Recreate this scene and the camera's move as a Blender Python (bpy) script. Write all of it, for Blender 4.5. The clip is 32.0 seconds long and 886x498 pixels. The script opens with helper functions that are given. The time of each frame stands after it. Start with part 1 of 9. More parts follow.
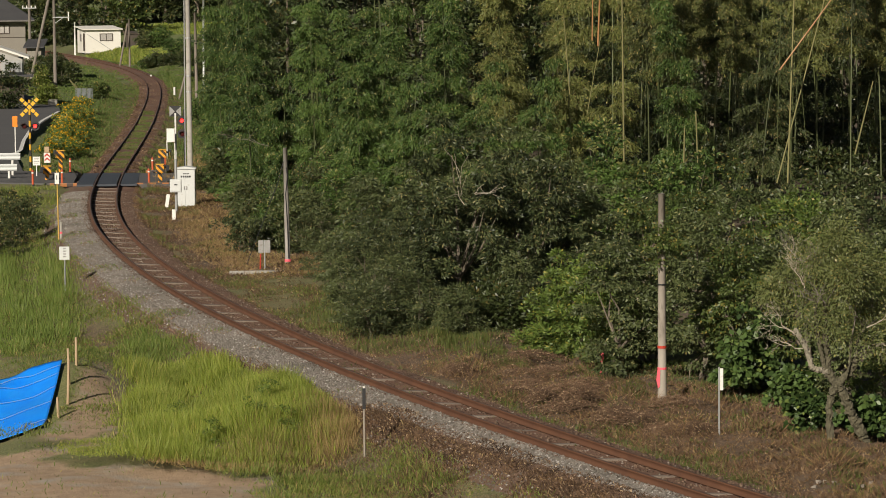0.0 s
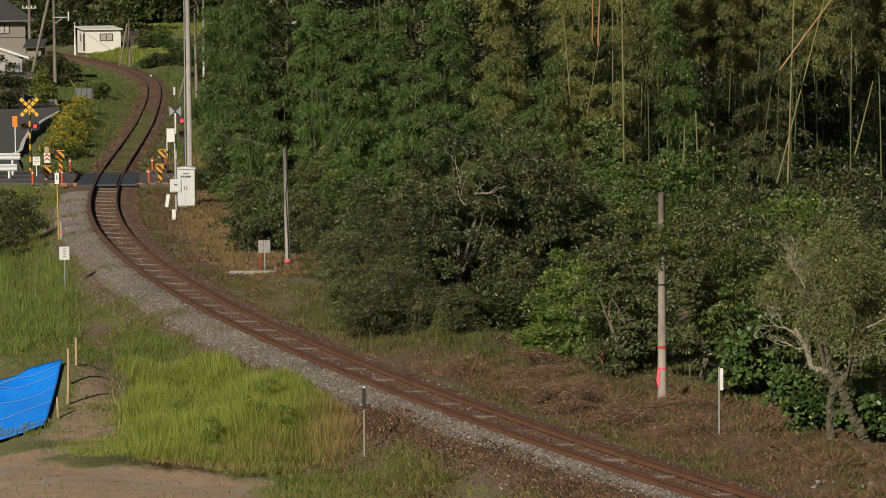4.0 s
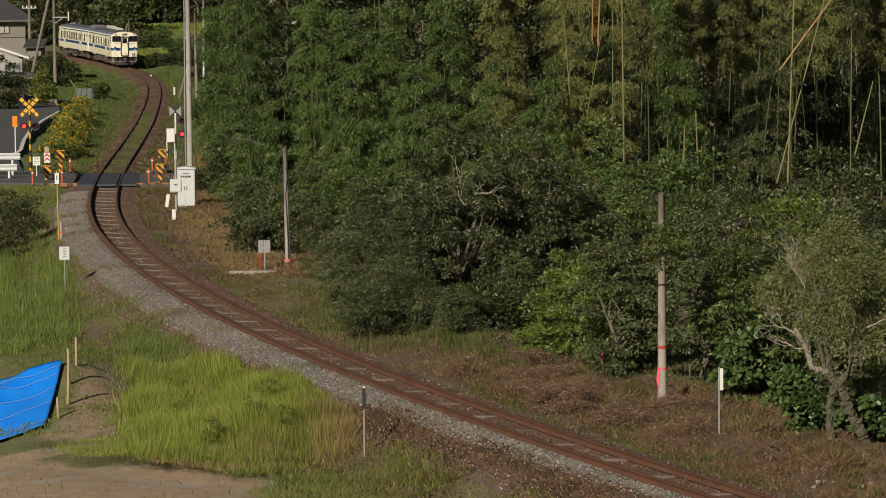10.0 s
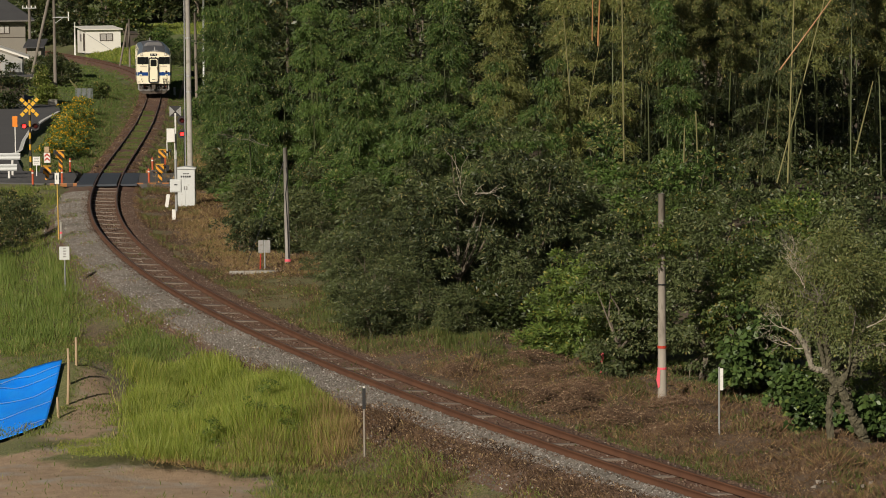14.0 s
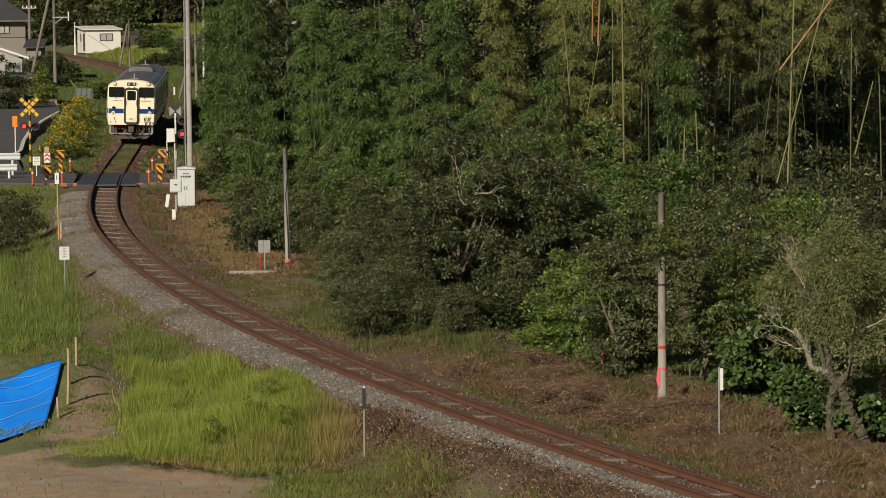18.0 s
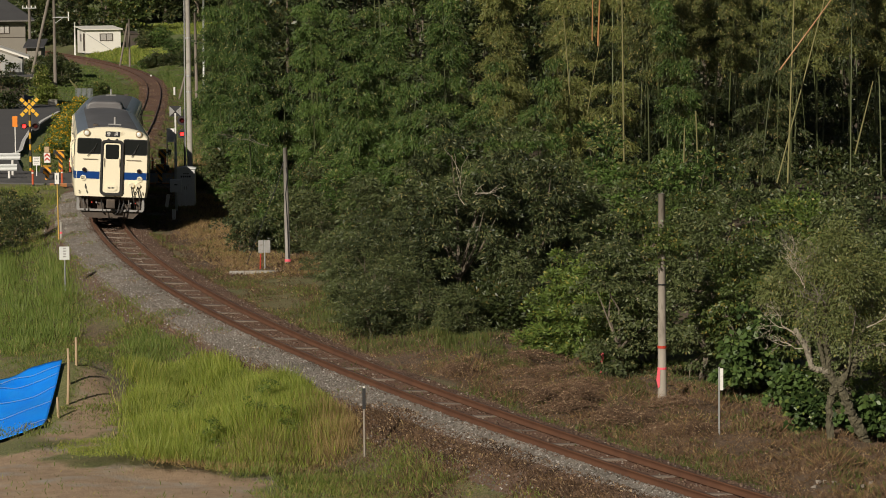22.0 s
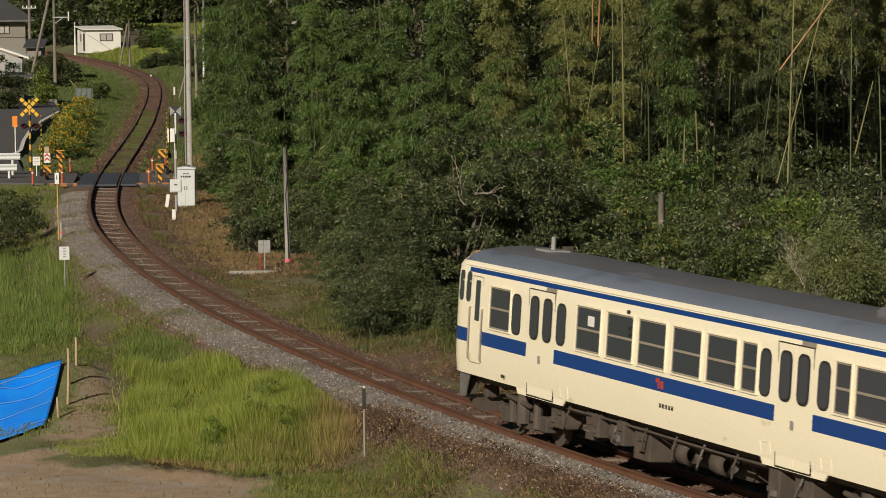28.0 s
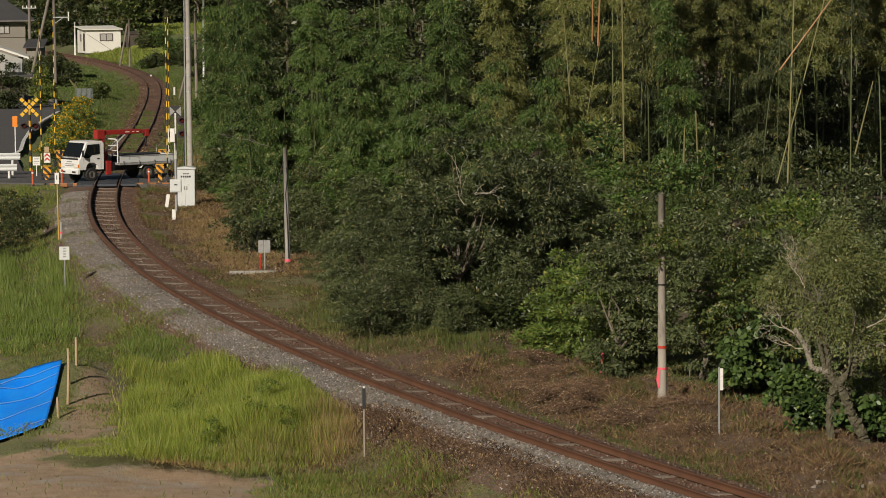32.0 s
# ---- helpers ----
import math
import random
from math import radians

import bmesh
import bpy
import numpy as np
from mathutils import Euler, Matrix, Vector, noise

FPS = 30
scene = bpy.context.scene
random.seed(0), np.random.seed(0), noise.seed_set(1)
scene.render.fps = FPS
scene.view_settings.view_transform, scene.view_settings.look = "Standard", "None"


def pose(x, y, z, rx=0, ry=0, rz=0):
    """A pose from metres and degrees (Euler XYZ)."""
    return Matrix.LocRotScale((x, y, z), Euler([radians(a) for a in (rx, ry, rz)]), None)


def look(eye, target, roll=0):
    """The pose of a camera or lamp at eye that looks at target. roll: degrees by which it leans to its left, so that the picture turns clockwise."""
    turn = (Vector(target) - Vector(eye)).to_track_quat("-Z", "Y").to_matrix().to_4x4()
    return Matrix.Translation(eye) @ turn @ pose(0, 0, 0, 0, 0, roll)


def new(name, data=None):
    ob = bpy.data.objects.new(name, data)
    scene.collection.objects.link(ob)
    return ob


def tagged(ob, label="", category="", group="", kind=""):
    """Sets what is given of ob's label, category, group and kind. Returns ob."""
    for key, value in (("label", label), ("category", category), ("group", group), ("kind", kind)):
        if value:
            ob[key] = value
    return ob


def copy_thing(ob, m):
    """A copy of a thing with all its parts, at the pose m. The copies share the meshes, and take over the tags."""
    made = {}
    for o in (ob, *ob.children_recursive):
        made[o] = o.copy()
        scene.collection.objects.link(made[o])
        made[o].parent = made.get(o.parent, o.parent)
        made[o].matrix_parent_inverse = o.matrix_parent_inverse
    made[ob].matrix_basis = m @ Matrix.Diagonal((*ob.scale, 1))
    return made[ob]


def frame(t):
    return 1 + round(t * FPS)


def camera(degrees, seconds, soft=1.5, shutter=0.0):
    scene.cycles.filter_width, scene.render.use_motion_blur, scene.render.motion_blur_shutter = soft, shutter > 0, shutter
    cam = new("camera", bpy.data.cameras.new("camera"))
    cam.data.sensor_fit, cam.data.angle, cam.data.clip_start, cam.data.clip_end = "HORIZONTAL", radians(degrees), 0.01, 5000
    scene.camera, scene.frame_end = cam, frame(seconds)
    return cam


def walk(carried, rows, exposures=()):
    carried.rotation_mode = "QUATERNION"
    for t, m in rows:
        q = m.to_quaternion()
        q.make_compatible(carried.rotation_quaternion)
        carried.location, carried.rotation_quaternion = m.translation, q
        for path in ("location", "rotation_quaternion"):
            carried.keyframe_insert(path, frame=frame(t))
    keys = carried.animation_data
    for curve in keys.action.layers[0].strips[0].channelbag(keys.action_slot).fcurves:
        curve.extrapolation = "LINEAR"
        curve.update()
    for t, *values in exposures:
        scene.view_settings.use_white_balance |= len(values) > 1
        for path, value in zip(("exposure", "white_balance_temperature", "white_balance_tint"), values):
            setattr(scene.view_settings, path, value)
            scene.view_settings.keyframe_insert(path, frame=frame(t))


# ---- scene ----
# A telephoto view down a rural single-track line: a level crossing, a two-car diesel train, a bamboo grove.
cam = camera(14.625, 32.0, soft=0.75, shutter=0.1)
EYE = (0.0, 0.0, 9.78)
VIEW = pose(0, 0, 9.78, 90 - 4.64, 0, 0) @ pose(0, 0, 0, 0, 0, -0.516)
walk(cam, [(0.0, VIEW), (32.0, VIEW)], exposures=[(0.0, 0.08), (2.2, 0.08), (3.0, -0.07), (6.0, -0.19), (32.0, -0.19)])

# ---- sky and sun: low autumn afternoon sun from behind the camera's left shoulder ----
SUN_EL, SUN_AZ = radians(27), radians(25)       # light travels towards (sin az, cos az)
world = bpy.data.worlds.new("sky")
scene.world = world
world.use_nodes = True
wn = world.node_tree.nodes
sky = wn.new("ShaderNodeTexSky")
sky.sky_type = "NISHITA"
sky.sun_disc = False
sky.sun_elevation = SUN_EL
sky.sun_rotation = SUN_AZ + math.pi
wn["Background"].inputs["Strength"].default_value = 0.02
world.node_tree.links.new(sky.outputs["Color"], wn["Background"].inputs["Color"])
sun_data = bpy.data.lights.new("sun", "SUN")
sun_data.energy, sun_data.angle, sun_data.color = 5.15, radians(0.53), (1.0, 0.9, 0.76)
sun = new("sun", sun_data)
sun.matrix_world = look((-60, -120, 80), (-60 + math.sin(SUN_AZ) * math.cos(SUN_EL), -120 + math.cos(SUN_AZ) * math.cos(SUN_EL), 80 - math.sin(SUN_EL)))


# ---- materials ----
def shader(name):
    m = bpy.data.materials.new(name)
    m.use_nodes = True
    nt = m.node_tree
    return m, nt, nt.nodes["Principled BSDF"]


def node(nt, kind, **values):
    n = nt.nodes.new(kind)
    for key, value in values.items():
        n.inputs[key].default_value = value
    return n


def mix(nt, fac, a, b, blend="MIX"):
    n = nt.nodes.new("ShaderNodeMix")
    n.data_type, n.blend_type = "RGBA", blend
    for socket, value in ((n.inputs["Factor"], fac), (n.inputs["A"], a), (n.inputs["B"], b)):
        if isinstance(value, bpy.types.NodeSocket):
            nt.links.new(value, socket)
        elif isinstance(value, (int, float)):
            socket.default_value = value
        else:
            socket.default_value = (*value, 1)
    return n.outputs["Result"]


def ramp(nt, fac, low, high):
    n = nt.nodes.new("ShaderNodeMapRange")
    n.inputs["From Min"].default_value, n.inputs["From Max"].default_value = low, high
    nt.links.new(fac, n.inputs["Value"])
    return n.outputs["Result"]


def noise_tex(nt, scale, detail=4.0, coords="Object", stretch=None):
    tc = nt.nodes.new("ShaderNodeTexCoord")
    n = node(nt, "ShaderNodeTexNoise", Scale=scale, Detail=detail)
    out = tc.outputs[coords]
    if stretch:
        mp = nt.nodes.new("ShaderNodeMapping")
        mp.inputs["Scale"].default_value = stretch
        nt.links.new(out, mp.inputs["Vector"])
        out = mp.outputs["Vector"]
    nt.links.new(out, n.inputs["Vector"])
    return n.outputs["Fac"]


def surface(name, base, second=None, rough=0.6, metal=0.0, scale=3.0, fine=40.0, amount=0.6, bump=0.15, dirt=None, dirt_amount=0.4, vary=0.0, stretch=None, coat=0.0):
    """A painted or raw surface: two tones at a coarse and a fine scale, stains, relief."""
    m, nt, b = shader(name)
    second = second or tuple(c * 0.75 for c in base)
    coarse = noise_tex(nt, scale, 5, stretch=stretch)
    grain = noise_tex(nt, fine, 3, stretch=stretch)
    col = mix(nt, ramp(nt, coarse, 0.5 - 0.3 * amount, 0.5 + 0.5 * (1.2 - amount)), base, second)
    col = mix(nt, 0.22, col, mix(nt, grain, tuple(c * 0.55 for c in base), tuple(min(1, c * 1.35) for c in base)))
    if dirt:
        col = mix(nt, ramp(nt, noise_tex(nt, scale * 2.3, 6, stretch=stretch), 0.75 - 0.4 * dirt_amount, 0.8), col, dirt)
    if vary:
        info = nt.nodes.new("ShaderNodeObjectInfo")
        col = mix(nt, ramp(nt, info.outputs["Random"], -0.2, 1.0 / vary), col, tuple(c * 0.45 for c in base))
    nt.links.new(col, b.inputs["Base Color"])
    b.inputs["Roughness"].default_value, b.inputs["Metallic"].default_value = rough, metal
    b.inputs["Coat Weight"].default_value = coat
    if bump:
        bp = node(nt, "ShaderNodeBump", Strength=bump, Distance=0.02)
        nt.links.new(grain, bp.inputs["Height"])
        nt.links.new(bp.outputs["Normal"], b.inputs["Normal"])
    return m


def leaf_mat(name, dark, light, old=None, rough=0.45, through_light=0.35, patch=0.35):
    """Foliage: each leaf differs a little, clumps differ more, and light passes through."""
    m, nt, b = shader(name)
    geo = nt.nodes.new("ShaderNodeNewGeometry")
    info = nt.nodes.new("ShaderNodeObjectInfo")
    col = mix(nt, geo.outputs["Random Per Island"], dark, light)
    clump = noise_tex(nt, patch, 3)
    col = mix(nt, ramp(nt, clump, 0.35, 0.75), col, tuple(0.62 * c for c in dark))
    if old:
        col = mix(nt, ramp(nt, geo.outputs["Random Per Island"], 0.9, 0.94), col, old)
    col = mix(nt, ramp(nt, info.outputs["Random"], 0.0, 2.6), col, tuple(1.15 * c for c in light))
    nt.links.new(col, b.inputs["Base Color"])
    b.inputs["Roughness"].default_value = rough
    b.inputs["Specular IOR Level"].default_value = 0.4
    tr = nt.nodes.new("ShaderNodeBsdfTranslucent")
    nt.links.new(mix(nt, 1.0, col, (1.0, 1.0, 0.45), "MULTIPLY"), tr.inputs["Color"])
    ms = node(nt, "ShaderNodeMixShader", Fac=through_light)
    nt.links.new(b.outputs["BSDF"], ms.inputs[1])
    nt.links.new(tr.outputs["BSDF"], ms.inputs[2])
    nt.links.new(ms.outputs["Shader"], nt.nodes["Material Output"].inputs["Surface"])
    return m


def glow(name, colour, strength):
    m, nt, b = shader(name)
    b.inputs["Base Color"].default_value = (*colour, 1)
    b.inputs["Emission Color"].default_value = (*colour, 1)
    b.inputs["Emission Strength"].default_value = strength
    return m


def glass(name, tint, rough=0.06):
    m, nt, b = shader(name)
    b.inputs["Base Color"].default_value = (*tint, 1)
    b.inputs["Roughness"].default_value = rough
    b.inputs["IOR"].default_value = 1.5
    return m


def striped(name, a, b_col, period, axis=2, slant=0.0):
    """Two paints in bands along an axis of the thing."""
    m, nt, b = shader(name)
    tc = nt.nodes.new("ShaderNodeTexCoord")
    sep = nt.nodes.new("ShaderNodeSeparateXYZ")
    nt.links.new(tc.outputs["Object"], sep.inputs[0])
    mul = nt.nodes.new("ShaderNodeMath")
    mul.operation = "MULTIPLY_ADD"
    nt.links.new(sep.outputs[(axis + 1) % 3 if axis == 2 else 2], mul.inputs[0])
    mul.inputs[1].default_value = slant
    nt.links.new(sep.outputs[axis], mul.inputs[2])
    fr = nt.nodes.new("ShaderNodeMath")
    fr.operation = "PINGPONG"
    nt.links.new(mul.outputs[0], fr.inputs[0])
    fr.inputs[1].default_value = period
    gt = nt.nodes.new("ShaderNodeMath")
    gt.operation = "GREATER_THAN"
    nt.links.new(fr.outputs[0], gt.inputs[0])
    gt.inputs[1].default_value = period / 2
    col = mix(nt, gt.outputs[0], a, b_col)
    col = mix(nt, ramp(nt, noise_tex(nt, 9, 5), 0.6, 0.9), col, (0.2, 0.15, 0.1))
    nt.links.new(col, b.inputs["Base Color"])
    b.inputs["Roughness"].default_value = 0.5
    return m


CREAM = surface("cream_paint", (0.9, 0.82, 0.61), (0.88, 0.79, 0.57), 0.34, scale=0.9, fine=22, amount=0.5, bump=0.02, dirt=(0.5, 0.38, 0.23), dirt_amount=0.2, stretch=(0.6, 1, 1.0))
BLUE = surface("blue_paint", (0.003, 0.045, 0.215), (0.004, 0.044, 0.185), 0.32, scale=1.0, fine=20, bump=0.02)
# grey base turned bluish to hold the sky's sheen on the roof shoulders
ROOF_GREY = surface("sky_tinted_grey_roof", (0.17, 0.2, 0.25), (0.12, 0.14, 0.17), 0.3, scale=0.7, fine=14, bump=0.05, dirt=(0.07, 0.065, 0.06), dirt_amount=0.5, stretch=(0.4, 1, 1))
UNDER = surface("brake_dust_grime", (0.05, 0.041, 0.034), (0.105, 0.08, 0.06), 0.75, scale=2.5, fine=25, amount=0.9, bump=0.3)
STEEL_GREY = surface("grey_steel_paint", (0.30, 0.30, 0.29), (0.22, 0.21, 0.2), 0.5, scale=4, fine=30, bump=0.06, dirt=(0.14, 0.09, 0.06), dirt_amount=0.35)
# blue-grey tint puts the sky's reflection into the pane colour
WINDOW = glass("sky_tinted_window_glass", (0.04, 0.048, 0.058), 0.04)
CAB_GLASS = glass("black_cab_glass", (0.01, 0.012, 0.013), 0.04)
FRAME_AL = surface("aluminium_frame", (0.4, 0.35, 0.28), rough=0.4, metal=0.3, fine=60, bump=0.02)
RUBBER = surface("black_rubber", (0.022, 0.021, 0.02), rough=0.6, scale=6, bump=0.1)
RED_PAINT = surface("red_paint", (0.5, 0.05, 0.03), (0.38, 0.05, 0.03), 0.4, scale=3, bump=0.03, dirt=(0.15, 0.05, 0.03), dirt_amount=0.3)
WHITE_PAINT = surface("white_paint", (0.76, 0.75, 0.71), (0.68, 0.67, 0.62), 0.45, scale=3, fine=30, bump=0.03, dirt=(0.42, 0.38, 0.3), dirt_amount=0.2)
RAIL_RUST = surface("rusty_rail_steel", (0.155, 0.072, 0.038), (0.1, 0.047, 0.028), 0.72, metal=0.2, scale=1.4, fine=45, amount=0.9, bump=0.15, stretch=(1, 1, 1))
RAIL_TOP = surface("worn_rail_head", (0.17, 0.092, 0.056), (0.12, 0.062, 0.04), 0.42, metal=0.35, scale=2, fine=60, bump=0.03)
SLEEPER = surface("weathered_sleeper_wood", (0.28, 0.23, 0.185), (0.17, 0.125, 0.095), 0.85, scale=3, fine=30, amount=0.9, bump=0.3, vary=0.7, stretch=(1, 6, 6))
BALLAST = surface("rust_stained_ballast", (0.18, 0.098, 0.062), (0.1, 0.05, 0.032), 0.9, scale=1.2, fine=14, amount=1.0, bump=0.9, dirt=(0.28, 0.22, 0.18), dirt_amount=0.28)
ASPHALT = surface("worn_asphalt", (0.092, 0.09, 0.09), (0.068, 0.066, 0.066), 0.85, scale=0.6, fine=30, bump=0.2)
DECK = surface("rubber_crossing_panel", (0.05, 0.06, 0.075), (0.04, 0.045, 0.055), 0.6, scale=2, fine=30, bump=0.1)
CONCRETE = surface("weathered_concrete", (0.38, 0.36, 0.32), (0.27, 0.25, 0.22), 0.85, scale=1.2, fine=20, bump=0.25, dirt=(0.16, 0.15, 0.12), dirt_amount=0.5)
STAINED = surface("stained_concrete", (0.35, 0.315, 0.265), (0.22, 0.19, 0.155), 0.85, scale=1.6, fine=18, amount=0.9, bump=0.3, dirt=(0.1, 0.085, 0.065), dirt_amount=0.5, stretch=(2, 2, 0.7))
OLD_POLE = surface("aged_wooden_pole", (0.25, 0.215, 0.18), (0.14, 0.115, 0.095), 0.85, scale=2, fine=25, amount=0.9, bump=0.35, stretch=(6, 6, 0.6))
WOOD_STAKE = surface("raw_wood_stake", (0.45, 0.33, 0.2), (0.33, 0.23, 0.14), 0.8, scale=4, fine=30, bump=0.2, stretch=(4, 4, 0.5))
BARK = surface("tree_bark", (0.25, 0.21, 0.16), (0.075, 0.06, 0.045), 0.9, scale=7, fine=30, amount=0.9, bump=1.0, stretch=(3, 3, 0.6))
OLD_BARK = surface("mossy_old_bark", (0.15, 0.135, 0.085), (0.06, 0.055, 0.034), 0.95, scale=7, fine=30, amount=0.9, bump=1.0, dirt=(0.26, 0.25, 0.2), dirt_amount=0.25, stretch=(3, 3, 0.7))
PALE_BARK = surface("lichen_pale_bark", (0.33, 0.3, 0.23), (0.15, 0.128, 0.095), 0.9, scale=8, fine=30, amount=0.8, bump=0.9, stretch=(2, 2, 0.8))
GREY_TWIG = surface("grey_twig_bark", (0.2, 0.175, 0.15), (0.14, 0.12, 0.1), 0.9, scale=6, fine=30, bump=0.2)
DEAD_WOOD = surface("bleached_dead_wood", (0.42, 0.37, 0.3), (0.28, 0.23, 0.18), 0.85, scale=4, fine=25, bump=0.3)
CULM = surface("bamboo_culm", (0.27, 0.25, 0.11), (0.16, 0.165, 0.07), 0.4, scale=1.2, fine=12, bump=0.05, vary=0.6, stretch=(1, 1, 0.4))
CULM_DRY = surface("dry_bamboo_culm", (0.33, 0.16, 0.06), (0.26, 0.17, 0.08), 0.5, scale=1.2, fine=12, bump=0.05)
YELLOW_BLACK = striped("yellow_black_bands", (0.62, 0.34, 0.02), (0.025, 0.022, 0.02), 0.30)
HAZARD = striped("slanted_hazard_bands", (0.68, 0.3, 0.02), (0.03, 0.025, 0.02), 0.16, slant=1.0)
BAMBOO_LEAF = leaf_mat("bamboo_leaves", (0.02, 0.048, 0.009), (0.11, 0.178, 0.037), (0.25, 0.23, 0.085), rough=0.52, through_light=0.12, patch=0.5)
# the grove's shaded and sunlit parts are put into these two leaf colours
BAMBOO_DARK = leaf_mat("dark_and_shaded_bamboo_leaves", (0.022, 0.036, 0.011), (0.078, 0.095, 0.03), (0.26, 0.19, 0.08), rough=0.54, through_light=0.08, patch=0.5)
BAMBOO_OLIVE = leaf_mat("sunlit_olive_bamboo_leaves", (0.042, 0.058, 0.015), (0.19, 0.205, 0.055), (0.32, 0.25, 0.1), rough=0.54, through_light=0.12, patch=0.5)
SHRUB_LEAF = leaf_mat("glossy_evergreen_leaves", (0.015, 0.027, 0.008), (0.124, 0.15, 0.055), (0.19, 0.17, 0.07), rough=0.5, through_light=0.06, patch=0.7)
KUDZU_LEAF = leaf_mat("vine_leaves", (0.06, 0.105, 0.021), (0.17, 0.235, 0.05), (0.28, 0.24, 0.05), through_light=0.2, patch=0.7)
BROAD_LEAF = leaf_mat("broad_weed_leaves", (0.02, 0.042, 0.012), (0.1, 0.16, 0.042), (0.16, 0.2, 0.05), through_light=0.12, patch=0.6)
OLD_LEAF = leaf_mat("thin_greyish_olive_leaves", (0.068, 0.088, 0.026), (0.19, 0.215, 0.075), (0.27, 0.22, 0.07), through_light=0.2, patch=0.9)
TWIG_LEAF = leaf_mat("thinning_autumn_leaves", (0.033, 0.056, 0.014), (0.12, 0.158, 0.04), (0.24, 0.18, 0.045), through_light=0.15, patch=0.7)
# far foliage, kept extra dark so filler plants carry the grove's shade in colour
FAR_SHADE_LEAF = leaf_mat("woodland_and_shade_leaves", (0.02, 0.035, 0.01), (0.055, 0.07, 0.02), (0.12, 0.09, 0.03), through_light=0.06, patch=0.2)
GRASS_TALL = leaf_mat("tall_green_grass", (0.15, 0.22, 0.034), (0.46, 0.52, 0.11), (0.56, 0.45, 0.165), rough=0.5, through_light=0.5, patch=0.6)
GRASS_GREEN = leaf_mat("deep_green_grass", (0.09, 0.15, 0.03), (0.225, 0.3, 0.065), (0.35, 0.3, 0.12), rough=0.55, through_light=0.4, patch=0.6)
GRASS_FIELD = leaf_mat("field_grass", (0.106, 0.153, 0.028), (0.224, 0.271, 0.059), (0.401, 0.307, 0.130), rough=0.6, through_light=0.35, patch=0.8)
GRASS_MEADOW = leaf_mat("meadow_grass_blades", (0.085, 0.135, 0.028), (0.14, 0.2, 0.045), (0.26, 0.21, 0.08), rough=0.6, through_light=0.35, patch=0.3)
GRASS_LOW = leaf_mat("short_mixed_grass", (0.07, 0.10, 0.02), (0.15, 0.18, 0.045), (0.28, 0.2, 0.09), rough=0.6, through_light=0.35, patch=0.8)
GRASS_DRY = leaf_mat("dry_brown_grass", (0.2, 0.128, 0.06), (0.41, 0.28, 0.13), (0.16, 0.16, 0.05), rough=0.7, through_light=0.25, patch=0.8)
STRAW = leaf_mat("bleached_straw", (0.27, 0.18, 0.075), (0.5, 0.37, 0.17), (0.26, 0.26, 0.08), rough=0.7, through_light=0.35, patch=0.8)
GRASS_RUST = leaf_mat("russet_dead_weeds", (0.035, 0.02, 0.012), (0.23, 0.14, 0.072), (0.34, 0.25, 0.12), rough=0.8, through_light=0.2, patch=0.8)
LITTER = leaf_mat("dead_leaf_and_stalk_litter", (0.04, 0.025, 0.016), (0.295, 0.185, 0.115), (0.46, 0.345, 0.22), rough=0.85, through_light=0.15, patch=1.3)
FLOWER = leaf_mat("orange_flowers", (0.75, 0.39, 0.012), (0.86, 0.55, 0.03), through_light=0.3, patch=0.8)


# ---- mesh helpers ----
def part(name, bm, material, parent=None, label=""):
    """Links a bmesh as one mesh object under a thing or a part."""
    me = bpy.data.meshes.new(name)
    bm.to_mesh(me)
    bm.free()
    me.materials.append(material)
    ob = new(name, me)
    ob.parent = parent
    if label:
        ob["label"] = label
    return ob


def thing(name, m, label, category, group="", kind=""):
    ob = new(name)
    ob.matrix_basis = m
    ob.empty_display_size = 0.3
    return tagged(ob, label, category, group, kind)


def smooth(ob):
    for p in ob.data.polygons:
        p.use_smooth = True
    return ob


def box(bm, x0, x1, y0, y1, z0, z1, bevel=0.0):
    vs = [bm.verts.new((x, y, z)) for x in (x0, x1) for y in (y0, y1) for z in (z0, z1)]
    fs = [bm.faces.new([vs[i] for i in f]) for f in ((0, 1, 3, 2), (4, 6, 7, 5), (0, 4, 5, 1), (2, 3, 7, 6), (0, 2, 6, 4), (1, 5, 7, 3))]
    if bevel:
        es = list({e for f in fs for e in f.edges})
        bmesh.ops.bevel(bm, geom=es, offset=bevel, segments=2, affect="EDGES", profile=0.6)
    return vs


def tube(bm, pts, radii, sides=8, cap=True):
    """A round bar along points, with a radius at each."""
    rings = []
    n = len(pts)
    pts = [Vector(p) for p in pts]
    if isinstance(radii, (int, float)):
        radii = [radii] * n
    for i, p in enumerate(pts):
        d = (pts[min(i + 1, n - 1)] - pts[max(i - 1, 0)]).normalized()
        a = d.orthogonal().normalized() if abs(d.z) > 0.95 else d.cross(Vector((0, 0, 1))).normalized()
        b = d.cross(a)
        rings.append([bm.verts.new(p + (a * math.cos(t) + b * math.sin(t)) * radii[i]) for t in (2 * math.pi * k / sides for k in range(sides))])
    for r, s in zip(rings, rings[1:]):
        for k in range(sides):
            bm.faces.new((r[k], r[(k + 1) % sides], s[(k + 1) % sides], s[k]))
    if cap:
        bm.faces.new(rings[0])
        bm.faces.new(rings[-1][::-1])


def bmx():
    return bmesh.new()


